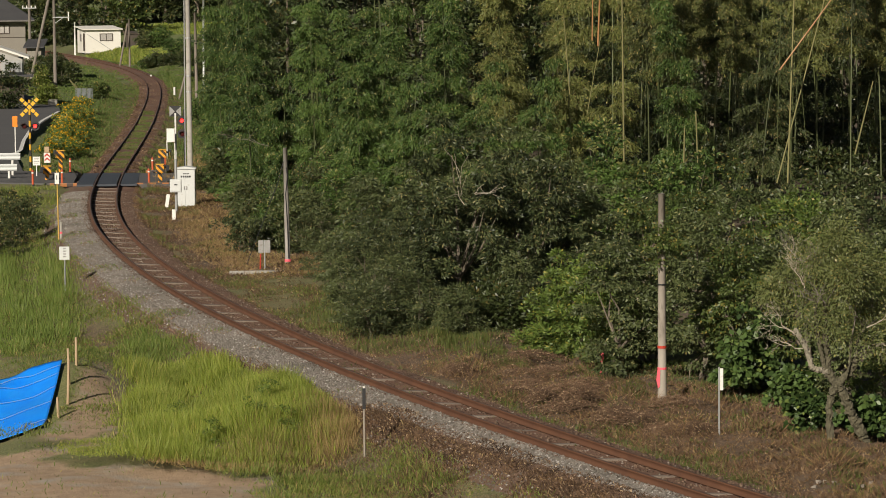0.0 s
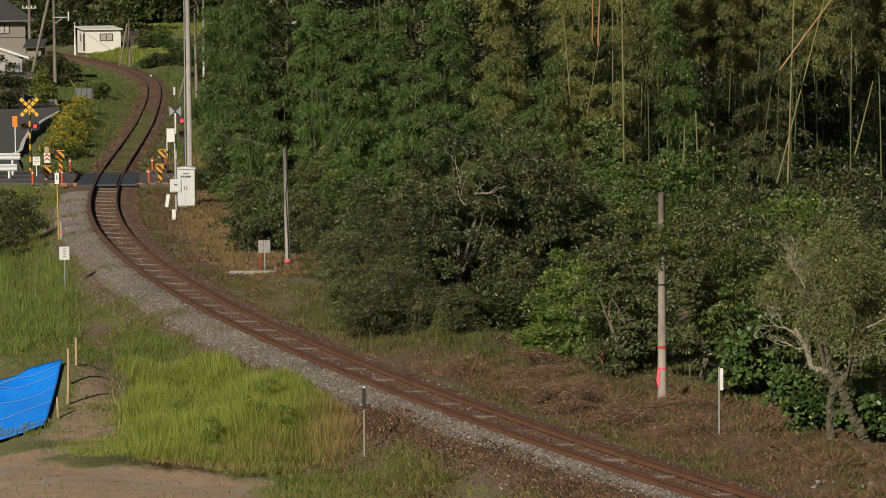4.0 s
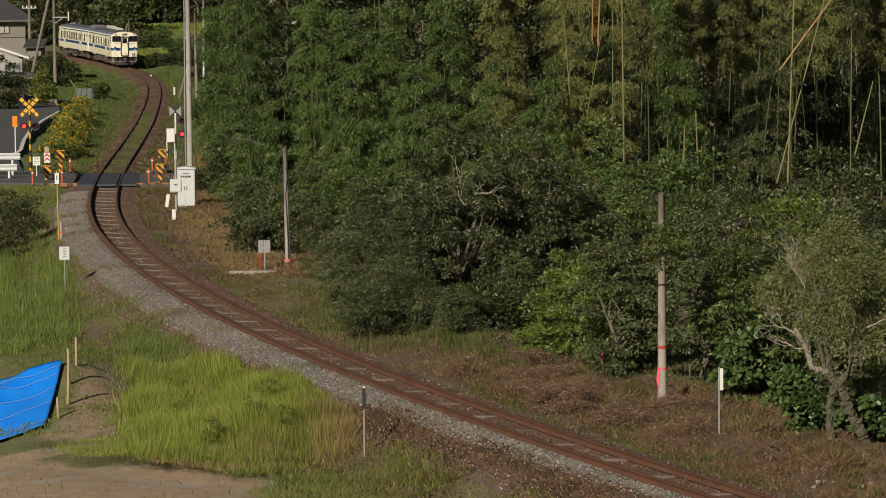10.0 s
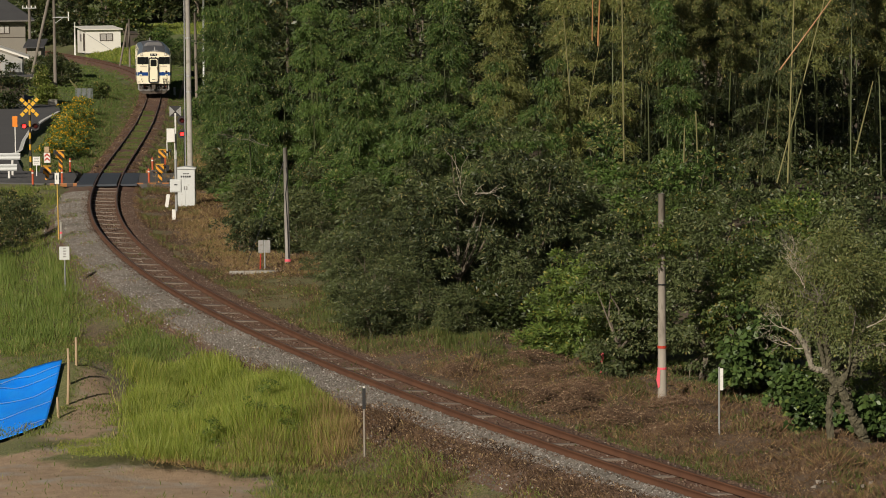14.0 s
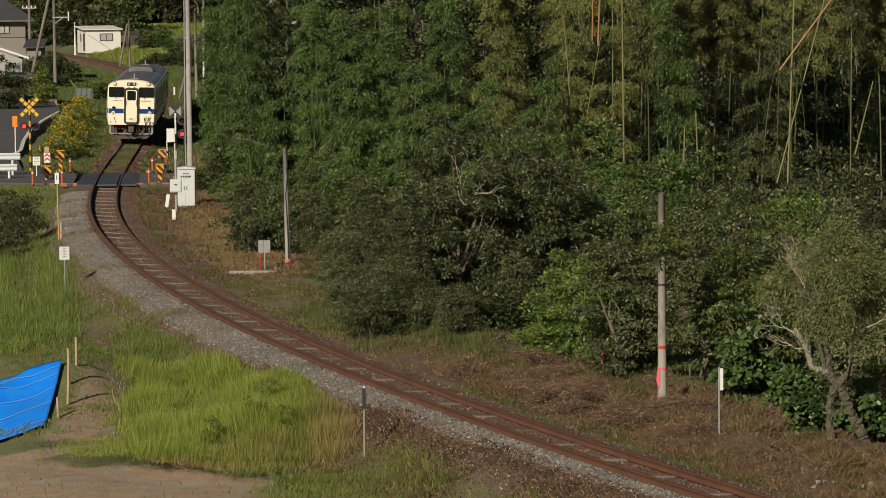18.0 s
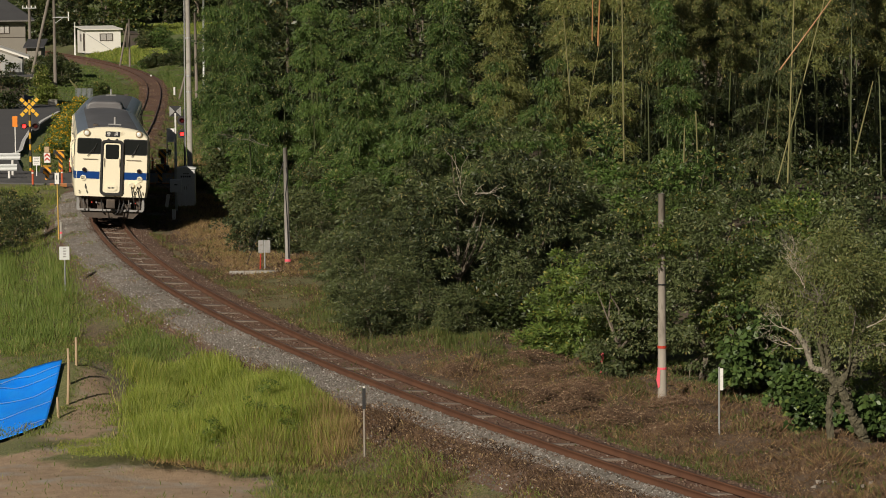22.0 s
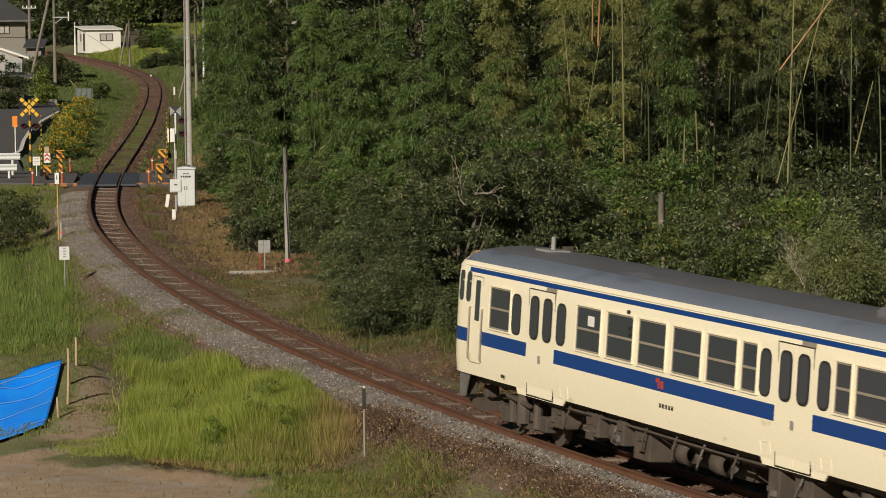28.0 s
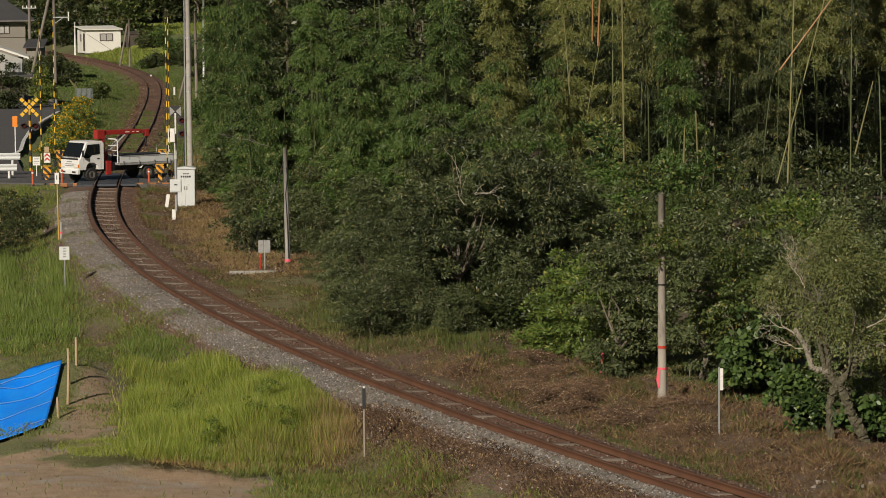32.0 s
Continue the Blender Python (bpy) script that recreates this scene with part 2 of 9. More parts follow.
def plate(bm, outline, thick, axis="x", at=0.0):
    """A flat plate with a given outline, extruded along an axis. The outline is in the two other axes."""
    def place(a, b, d):
        return {"x": (d, a, b), "y": (a, d, b), "z": (a, b, d)}[axis]
    lo = [bm.verts.new(place(a, b, at)) for a, b in outline]
    hi = [bm.verts.new(place(a, b, at + thick)) for a, b in outline]
    bm.faces.new(lo)
    bm.faces.new(hi[::-1])
    n = len(lo)
    for i in range(n):
        bm.faces.new((lo[i], lo[(i + 1) % n], hi[(i + 1) % n], hi[i]))
    bmesh.ops.recalc_face_normals(bm, faces=bm.faces)


def rounded(x0, x1, y0, y1, r, steps=4):
    out = []
    for cx, cy, a0 in ((x1 - r, y1 - r, 0), (x0 + r, y1 - r, 90), (x0 + r, y0 + r, 180), (x1 - r, y0 + r, 270)):
        for k in range(steps + 1):
            a = radians(a0 + 90 * k / steps)
            out.append((cx + r * math.cos(a), cy + r * math.sin(a)))
    return out


def raw_mesh(name, verts, faces, material):
    me = bpy.data.meshes.new(name)
    verts, faces = np.asarray(verts, dtype=np.float32), np.asarray(faces, dtype=np.int32)
    k = faces.shape[1]
    me.vertices.add(len(verts))
    me.vertices.foreach_set("co", verts.ravel())
    me.loops.add(faces.size)
    me.loops.foreach_set("vertex_index", faces.ravel())
    me.polygons.add(len(faces))
    me.polygons.foreach_set("loop_start", np.arange(len(faces), dtype=np.int32) * k)
    me.update(calc_edges=True)
    me.materials.append(material)
    return me


def sstep(a, b, x):
    t = np.clip((x - a) / (b - a), 0, 1)
    return t * t * (3 - 2 * t)


# ---- the railway's line: plan positions of the centre, fitted to the camera's view, y then x ----
PLAN = [(50, 10.97), (60, 6.71), (70, 2.84), (80, -0.63), (90, -3.71), (100, -6.41), (110, -8.74), (120, -10.71), (130, -12.37), (140, -13.70),
        (150, -14.76), (160, -15.62), (170, -16.35), (180, -17.0), (200, -18.19), (220, -19.39), (240, -20.65), (260, -22.02), (280, -23.43), (300, -24.96),
        (320, -26.74), (330, -27.78), (340, -28.95), (350, -30.29), (360, -31.82), (370, -33.58), (380, -35.57), (390, -37.83), (400, -40.36), (410, -43.17), (420, -46.28), (430, -49.67)]
# the rails' height, bent to fit the camera's view: level, a dip beyond the crossing, then a climb
GRADE = [(120, 0), (140, -0.05), (160, -0.16), (180, -0.29), (200, -0.42), (220, -0.54), (240, -0.64), (260, -0.71), (280, -0.74), (300, -0.68), (320, -0.65), (340, -0.64), (353, -0.63), (374, -0.55), (394, -0.4), (413, -0.19), (431, 0.06), (460, 0.45), (600, 1.5)]


def plan_curve():
    ys, xs = np.array([p[0] for p in PLAN], float), np.array([p[1] for p in PLAN], float)
    slope = np.gradient(xs, ys)
    out = []
    for i in range(len(ys) - 1):
        h = ys[i + 1] - ys[i]
        for t in np.arange(0, 1, 0.5 / h):
            out.append(((2 * t**3 - 3 * t**2 + 1) * xs[i] + (t**3 - 2 * t**2 + t) * h * slope[i] + (3 * t**2 - 2 * t**3) * xs[i + 1] + (t**3 - t**2) * h * slope[i + 1], ys[i] + t * h))
    out = np.array(out)[::-1]
    head = out[0] - out[6]
    a = math.atan2(head[1], head[0])
    far = []
    p = out[0].copy()
    for i in range(420):
        a += 0.0027 * 0.5 * max(0, 1 - i / 260)
        p = p + 0.5 * np.array([math.cos(a), math.sin(a)])
        far.append(p.copy())
    d = out[-1] - out[-6]
    a = math.atan2(d[1], d[0])
    near, p = [], out[-1].copy()
    for i in range(330):
        a += 0.0033 * 0.5
        p = p + 0.5 * np.array([math.cos(a), math.sin(a)])
        near.append(p.copy())
    return np.vstack([np.array(far)[::-1], out, np.array(near)])


LINE = plan_curve()
LINE_S = np.concatenate([[0], np.cumsum(np.hypot(*np.diff(LINE, axis=0).T))])
S50 = float(np.interp(-50, -LINE[:, 1], LINE_S))
MONO = slice(0, int(np.argmin(LINE[:, 1])) + 1)


def rail_z(y):
    """Height of the rails, fitted to the view: level, a dip, then a climb in the distance."""
    y = np.asarray(y, float)
    gy, gh = [p[0] for p in GRADE], [p[1] for p in GRADE]
    return (np.interp(y - 8, gy, gh) + np.interp(y, gy, gh) + np.interp(y + 8, gy, gh)) / 3


def line_x(y):
    return np.interp(-np.asarray(y, float), -LINE[MONO, 1], LINE[MONO, 0])


def offset(x, y):
    """Distance from the track's centre, to the right of it as one looks along +y."""
    g = (line_x(np.asarray(y) + 1) - line_x(np.asarray(y) - 1)) / 2
    return (np.asarray(x) - line_x(y)) / np.sqrt(1 + g * g)


def cant(y):
    """Lean of the track in radians: towards its left as the train runs."""
    y = np.asarray(y, float)
    return 0.066 - 0.038 * sstep(125, 165, y) - 0.02 * sstep(235, 300, y)


def on_line(s):
    x, y = float(np.interp(s, LINE_S, LINE[:, 0])), float(np.interp(s, LINE_S, LINE[:, 1]))
    x2, y2 = float(np.interp(s + 1, LINE_S, LINE[:, 0])), float(np.interp(s + 1, LINE_S, LINE[:, 1]))
    return x, y, float(rail_z(y)), math.atan2(y2 - y, x2 - x)


def ground_z(x, y):
    x, y = np.asarray(x, float), np.asarray(y, float)
    o = offset(x, y)
    zt = rail_z(y)
    zt = zt + (np.clip(zt, -0.22, 0.3) - zt) * np.where(o < 0, sstep(3.5, 9, -o), 0.0) * sstep(168, 190, y)
    road = sstep(144, 154, y)
    left = -0.42 - (0.5 * (1 - road) - 0.25 * road) * sstep(2.2, 4.2, -o) - (0.0 + 0.25 * sstep(190, 230, y) * sstep(3, 9, -o)) * road
    right = -0.34 + 0.17 * sstep(2.0, 4.5, o) + 0.035 * np.clip(o - 9, 0, 60) * (1 - 0.6 * sstep(170, 230, y))
    z = zt + np.where(o < 0, left, right)
    # the verge that the camera looks across
    z = z + 0.05 * np.sin(x * 1.7 + y * 0.6) * np.sin(y * 0.9 - x * 0.4) * sstep(2.5, 5, abs(o)) * (1 - sstep(155, 161, y) * (1 - sstep(175, 184, y)))
    lift = np.where(abs(o) > 1.9, sstep(150, 160, y) * (1 - sstep(175, 181, y)), 0.0)
    z = z + (-0.3 - z) * lift
    z = np.where((y > 160.2) & (y < 175.0) & (abs(o) < 1.55), zt - 0.2, z)
    # the grassy mound, and hummocks of cut brush below the thicket
    z = z + 0.62 * np.exp(-(((x + 4.35) / 1.9) ** 2 + ((y - 78.6) / 4.0) ** 2) ** 1.6)
    z = z + 0.09 * (np.sin(x * 3.1 + y * 1.9) * np.sin(y * 2.3 - x * 1.3) + 0.6 * np.sin(x * 5.3 - y * 2.9 + 1.0)) * sstep(2.4, 3.4, o) * (1 - sstep(5.5, 8, o)) * (1 - sstep(90, 97, y))
    # the bank under the tarpaulin, falling away from the track; slopes chosen to fit the view and catch sun
    z = z + 0.98 * np.clip((y - 81.4) / 4.36, 0, 1) * (1 - sstep(87.5, 99, y)) * (1 - sstep(-9.5, -7.2, x))
    z = z - 0.27 * np.clip(-9.4 - x, 0, 3.0) * sstep(68, 77, y) * (1 - sstep(87, 96, y))
    z = z + 0.1 * np.sin(x * 2.3 + y * 0.5) * np.sin(y * 1.3 - x * 0.8) * sstep(2.6, 4.0, o) * (1 - sstep(92, 98, y))
    z = z + 0.5 * sstep(5, 9, o) * sstep(392, 412, y) + 0.45 * sstep(2.5, 6, o) * sstep(340, 385, y) + 1.0 * sstep(7, 14, o) * sstep(400, 432, y)
    z = np.where((y < 60) & (o < -6), z - 0.03 * (60 - y), z)
    return z + 0.05 * np.clip(y - 480, 0, 2500) * sstep(430, 600, y)


def trail(x, y):
    """Bare trodden earth: the near lane, a trail to the grass, a narrow footpath."""
    wob = 0.5 * np.sin(x * 1.1 + 2 * np.sin(y * 0.31)) + 0.4 * np.sin(y * 0.73 + x * 0.5) + 0.2 * np.sin(x * 4.3 + y * 2.1)
    lane = (1 - sstep(-1.6, 1.2, y - 77.0 + 0.78 * (x + 9.8) + 0.9 * wob)) * (1 - sstep(-5.0, -2.8, x + 0.3 * wob))
    tuft = 1 - sstep(0.5, 1.0, np.hypot((x + 7.7) / 0.6, (y - 74.8) / 1.1) + 0.2 * wob)
    lane = lane * (1 - tuft)
    up = y - 77.4 - 1.45 * (x + 8.6) + 0.5 * wob
    up = (1 - sstep(0.3, 1.3, abs(up))) * (1 - sstep(-7.2, -6.6, x)) * sstep(-11, -10, x)
    side = (1 - sstep(0.35, 1.1, abs(x + 8.6 - 0.16 * (y - 80) * 0.3 + 0.25 * wob))) * sstep(77, 80, y) * (1 - sstep(88, 96, y)) * 0.8
    foot = (1 - sstep(0.35, 1.0, abs(y - 74.4 - 1.5 * (x + 2.25) + 0.3 * wob))) * sstep(-8, -7, x) * (1 - sstep(-2.9, -2.0, x)) * 0.9
    return np.maximum(np.maximum(lane, up), np.maximum(side, foot))


# ---- ground ----
def build_ground():
    xs = np.concatenate([[-2500, -900, -400, -220, -140, -100, -80], np.arange(-66, -30, 2.0), np.arange(-30, 16, 0.4), np.arange(16, 60, 3.0), [70, 100, 160, 300, 700, 2500]])
    ys = np.concatenate([[-300, -120, -60, -20, 10, 30, 45], np.arange(55, 130, 0.45), np.arange(130, 200, 0.9), np.arange(200, 420, 2.5), np.arange(425, 560, 12), [600, 700, 900, 1400, 2600]])
    gx, gy = np.meshgrid(xs, ys)
    gz = ground_z(gx, gy)
    co = np.stack([gx, gy, gz], -1).reshape(-1, 3)
    nx, ny = len(xs), len(ys)
    i = (np.arange(ny - 1)[:, None] * nx + np.arange(nx - 1)[None]).ravel()
    me = raw_mesh("ground", co, np.stack([i, i + 1, i + nx + 1, i + nx], 1), GROUND)
    ob = tagged(new("ground", me), "rough verge of grass, dead weeds and bare earth", "ground", kind="structure")
    # what covers the ground where: r leaf litter darkened for the grove's shade, g bare earth, b dead brown weeds
    x, y = co[:, 0], co[:, 1]
    o = offset(x, y)
    wob = 0.5 * np.sin(x * 1.1 + 2 * np.sin(y * 0.31)) + 0.4 * np.sin(y * 0.73 + x * 0.5)
    dead = sstep(1.3, 2.4, o + 0.3 * wob) * (1 - sstep(7, 10, o + wob)) * (1 - 0.7 * sstep(92, 100, y) * (1 - sstep(112, 118, y))) * (1 - 0.7 * sstep(170, 190, y))
    dead = np.maximum(dead, (1 - sstep(0.6, 1.6, abs(o + 3.9 + 0.4 * wob))) * (y < 150) * 0.8)
    dead = np.maximum(dead, sstep(1.2, 1.6, abs(o)) * (1 - sstep(2.0, 2.9, abs(o))) * (y > 175) * 0.7)
    path = trail(x, y)
    litter = sstep(8.5, 11, o + wob) * sstep(60, 70, y) * (1 - sstep(215, 240, y))
    lush = sstep(172, 185, y) * (1 - litter)
    cover = np.stack([litter, path, dead, lush], 1).astype(np.float32)
    att = me.attributes.new("cover", "FLOAT_COLOR", "POINT")
    att.data.foreach_set("color", cover.ravel())
    return smooth(ob)


def ground_material():
    m, nt, b = shader("verge_soil_and_turf")
    at = nt.nodes.new("ShaderNodeAttribute")
    at.attribute_name = "cover"
    sep = nt.nodes.new("ShaderNodeSeparateColor")
    nt.links.new(at.outputs["Color"], sep.inputs[0])
    big, mid, fine = noise_tex(nt, 0.35, 5), noise_tex(nt, 2.2, 5), noise_tex(nt, 16, 4)
    grass = mix(nt, ramp(nt, mid, 0.3, 0.7), (0.09, 0.13, 0.028), (0.155, 0.19, 0.05))
    grass = mix(nt, ramp(nt, big, 0.45, 0.75), grass, (0.17, 0.14, 0.055))
    grass = mix(nt, at.outputs["Alpha"], grass, mix(nt, ramp(nt, mid, 0.3, 0.7), (0.07, 0.13, 0.022), (0.12, 0.19, 0.035)))
    earth = mix(nt, ramp(nt, mid, 0.3, 0.7), (0.43, 0.31, 0.205), (0.3, 0.205, 0.13))
    dead = mix(nt, ramp(nt, mid, 0.3, 0.7), (0.05, 0.03, 0.019), (0.12, 0.075, 0.047))
    col = mix(nt, ramp(nt, sep.outputs["Blue"], 0.1, 0.9), grass, dead)
    # leaf litter in browns lowered to carry the grove's shade
    col = mix(nt, ramp(nt, sep.outputs["Red"], 0.1, 0.9), col, mix(nt, ramp(nt, mid, 0.3, 0.7), (0.045, 0.032, 0.02), (0.08, 0.06, 0.035)))
    col = mix(nt, 0.34, col, mix(nt, ramp(nt, fine, 0.34, 0.66), (0.018, 0.012, 0.008), (0.29, 0.21, 0.13)))
    col = mix(nt, ramp(nt, noise_tex(nt, 34, 5), 0.56, 0.7), col, mix(nt, 0.5, col, (0.42, 0.34, 0.22)))
    earth = mix(nt, ramp(nt, fine, 0.3, 0.7), earth, mix(nt, 0.35, earth, (0.2, 0.15, 0.1)))
    earth = mix(nt, ramp(nt, noise_tex(nt, 0.9, 4), 0.5, 0.7), earth, (0.33, 0.29, 0.24))
    ragged = nt.nodes.new("ShaderNodeMath")
    ragged.operation = "ADD"
    nt.links.new(sep.outputs["Green"], ragged.inputs[0])
    nt.links.new(ramp(nt, noise_tex(nt, 3.0, 6), 0.0, 2.0), ragged.inputs[1])
    col = mix(nt, ramp(nt, ragged.outputs[0], 0.55, 0.95), col, earth)
    nt.links.new(col, b.inputs["Base Color"])
    b.inputs["Roughness"].default_value = 0.95
    bp = node(nt, "ShaderNodeBump", Strength=0.7, Distance=0.035)
    nt.links.new(fine, bp.inputs["Height"])
    lumps = node(nt, "ShaderNodeBump", Strength=0.3, Distance=0.06)
    nt.links.new(noise_tex(nt, 4.5, 5), lumps.inputs["Height"])
    nt.links.new(bp.outputs["Normal"], lumps.inputs["Normal"])
    nt.links.new(lumps.outputs["Normal"], b.inputs["Normal"])
    return m


GROUND = ground_material()
build_ground()


# ---- track ----
def swept(name, profile, s0, s1, step, material, closed=True, parent=None):
    """A section (across, up) swept along the line; across is to the train's left."""
    ss = np.arange(s0, s1, step)
    rings = []
    for s in ss:
        x, y, z, a = on_line(s)
        c = float(cant(y))
        rings.append([(x - math.sin(a) * (u * math.cos(c)), y + math.cos(a) * (u * math.cos(c)), z + w - (u - 0.533) * math.sin(c)) for u, w in profile])
    k = len(profile)
    verts = np.array(rings).reshape(-1, 3)
    i = np.arange(len(ss) - 1)[:, None] * k + np.arange(k if closed else k - 1)[None]
    j = np.arange(len(ss) - 1)[:, None] * k + (np.arange(k if closed else k - 1)[None] + 1) % k
    faces = np.stack([i.ravel(), j.ravel(), j.ravel() + k, i.ravel() + k], 1)
    ob = new(name, raw_mesh(name, verts, faces, material))
    ob.parent = parent
    return ob


TRACK = thing("railway_track", pose(0, 0, 0), "single railway track with rusty rails on old sleepers", "railway track", kind="structure")
bed = [(1.0 * u, w) for u, w in ((3.9, -0.95), (2.1, -0.44), (1.4, -0.16), (0.8, -0.125), (0.55, -0.175), (0, -0.2), (-0.55, -0.175), (-0.8, -0.125), (-1.5, -0.17), (-1.95, -0.3), (-3.4, -1.15))]
S_DECK = float(np.interp(-167.3, -LINE[:, 1], LINE_S))
far_bed = [(1.9, -0.52), (1.5, -0.3), (1.15, -0.14), (0.62, -0.095), (0.5, -0.095), (0, -0.105), (-0.5, -0.095), (-0.62, -0.095), (-1.15, -0.14), (-1.5, -0.3), (-1.9, -0.52)]
swept("ballast_bed", far_bed, 60, S_DECK, 1.0, BALLAST, closed=False, parent=TRACK)
PALE_BED = surface("pale_stone_shoulder", (0.2, 0.178, 0.152), (0.125, 0.107, 0.088), 0.9, scale=1.6, fine=22, amount=1.0, bump=1.0, dirt=(0.12, 0.08, 0.055), dirt_amount=0.3)
SOIL = surface("russet_soil", (0.19, 0.122, 0.082), (0.1, 0.06, 0.04), 0.95, scale=2.2, fine=15, amount=1.0, bump=1.0, dirt=(0.07, 0.045, 0.03), dirt_amount=0.4)
near_bed = swept("ballast_bed", bed, S_DECK, LINE_S[-1], 1.0, BALLAST, closed=False, parent=TRACK)
near_bed["label"] = "rust-stained ballast between and beside the rails"
near_bed.data.materials.append(PALE_BED)
near_bed.data.materials.append(SOIL)
bed_mats = np.resize(np.array([2, 2, 0, 0, 0, 0, 0, 1, 1, 2], dtype=np.int32), len(near_bed.data.polygons))
bed_y = np.repeat(np.array([on_line(s)[1] for s in np.arange(S_DECK, LINE_S[-1], 1.0)])[:-1], 10)
bed_mats[(bed_y > 151) & (np.arange(len(bed_mats)) % 10 >= 7)] = 2
bed_mats[(bed_y < 77) & (np.arange(len(bed_mats)) % 10 == 8)] = 2
near_bed.data.polygons.foreach_set("material_index", bed_mats)
for side in (0.5685, -0.5685):
    prof = [(side + u, w) for u, w in ((-0.0325, 0), (0.0325, 0), (0.034, -0.03), (0.009, -0.045), (0.009, -0.125), (0.0625, -0.14), (0.0625, -0.153), (-0.0625, -0.153), (-0.0625, -0.14), (-0.009, -0.125), (-0.009, -0.045), (-0.034, -0.03))]
    rail = swept("rail", prof, 60, LINE_S[-1], 1.0, RAIL_RUST, parent=TRACK)
    rail.data.materials.append(RAIL_TOP)
    mi = np.zeros(len(rail.data.polygons), dtype=np.int32)
    mi[0::12] = 1
    rail.data.polygons.foreach_set("material_index", mi)


def surface_z(x, y):
    """The ground or, where it lies higher, the ballast."""
    o = offset(x, y)
    near, far = sorted(bed), sorted(far_bed)
    w = np.where(np.asarray(y) < 167.3, np.interp(o, [p[0] for p in near], [p[1] for p in near]), np.interp(o, [p[0] for p in far], [p[1] for p in far]))
    return np.maximum(ground_z(x, y), rail_z(y) + w - (o - 0.533) * np.sin(cant(y)))


# ---- road over the crossing ----
def slab(name, outline, z, thick, material, label="", category="", kind="structure", parent=None):
    bm = bmx()
    vs = [bm.verts.new((x, y, z)) for x, y in outline]
    lo = [bm.verts.new((x, y, z - thick)) for x, y in outline]
    bm.faces.new(vs)
    n = len(vs)
    for i in range(n):
        bm.faces.new((lo[i], lo[(i + 1) % n], vs[(i + 1) % n], vs[i]))
    bmesh.ops.recalc_face_normals(bm, faces=bm.faces)
    ob = part(name, bm, material, parent)
    return tagged(ob, label, category, kind=kind) if not parent else ob


K = 1.0204


def spread(pts):
    return [(x * K, y * K) for x, y in pts]


slab("road", spread([(-17.2, 160.6), (-17.8, 168.6), (-20.8, 171.0), (-23.0, 186), (-25.8, 218), (-27.0, 245), (-31, 275), (-37, 300), (-44, 300), (-38, 270), (-33.5, 240), (-31, 212), (-29.5, 188), (-28.5, 172), (-27, 164.5), (-22, 162.3), (-19, 161)]), -0.23, 0.5, ASPHALT, "grey asphalt country road curving away past the flowers", "road")
slab("road_right", spread([(-14.15, 159.4), (-6, 158.6), (6, 158), (34, 158), (34, 166), (6, 166.5), (-6, 167.2), (-14.8, 168.2)]), -0.23, 0.5, ASPHALT, "asphalt road leading to the level crossing", "road")


# ---- the train: two diesel railcars; x forward, y left, z from the rail's top ----
HALF = 10.4
SOOT = surface("soot_stained_roof", (0.15, 0.147, 0.15), (0.095, 0.09, 0.09), 0.5, scale=0.8, fine=14, amount=0.9, bump=0.06, dirt=(0.16, 0.17, 0.19), dirt_amount=0.35, stretch=(0.3, 1, 1))
PILOT = surface("grimy_grey_paint", (0.16, 0.15, 0.14), (0.1, 0.09, 0.08), 0.6, scale=3, fine=25, bump=0.08, dirt=(0.07, 0.05, 0.04), dirt_amount=0.5)
SIDE = [(1.39, 1.14), (1.435, 1.45), (1.45, 1.8), (1.45, 2.6), (1.445, 3.1), (1.42, 3.42), (1.36, 3.52), (1.2, 3.65), (0.95, 3.755), (0.6, 3.82), (0.2, 3.85)]


def body_shell(length, cab_front):
    """Side walls and roof as a closed tube with a rounded cab end and a flat inner end."""
    half = [(y, z) for y, z in SIDE]
    ring = [(-y, z) for y, z in half] + [(y, z) for y, z in reversed(half)]
    stations = [(-HALF, 1.0, 0.0), (-HALF + 0.12, 1.0, 0), (HALF - 0.5, 1.0, 0.0), (HALF - 0.25, 0.992, 0.02), (HALF - 0.08, 0.965, 0.06), (HALF, 0.93, 0.11)]
    bm = bmx()
    rings = []
    for x, k, drop in stations:
        rings.append([bm.verts.new((x, y * k, z - drop * max(0, (z - 3.3) / 0.5))) for y, z in ring])
    n = len(ring)
    for a, b in zip(rings, rings[1:]):
        for i in range(n):
            bm.faces.new((a[i], a[(i + 1) % n], b[(i + 1) % n], b[i]))
    bm.faces.new(rings[0])
    bm.faces.new(rings[-1][::-1])
    bmesh.ops.recalc_face_normals(bm, faces=bm.faces)
    return bm


def rect_on_side(bm, x0, x1, z0, z1, side, proud, r=0.05, depth=0.012):
    def ysec(x, z):
        zs = [p[1] for p in SIDE]
        nose = float(np.interp(x, [HALF - 0.5, HALF - 0.25, HALF - 0.08, HALF], [1.0, 0.992, 0.965, 0.93]))
        return nose * float(np.interp(z, zs, [p[0] for p in SIDE]))
    out = rounded(x0, x1, z0, z1, r, 3)
    lo = [bm.verts.new((x, side * (ysec(x, z) + proud - depth), z)) for x, z in out]
    hi = [bm.verts.new((x, side * (ysec(x, z) + proud), z)) for x, z in out]
    f = bm.faces.new(hi if side > 0 else hi[::-1])
    n = len(out)
    for i in range(n):
        bm.faces.new((lo[i], lo[(i + 1) % n], hi[(i + 1) % n], hi[i]))
    bmesh.ops.recalc_face_normals(bm, faces=bm.faces)


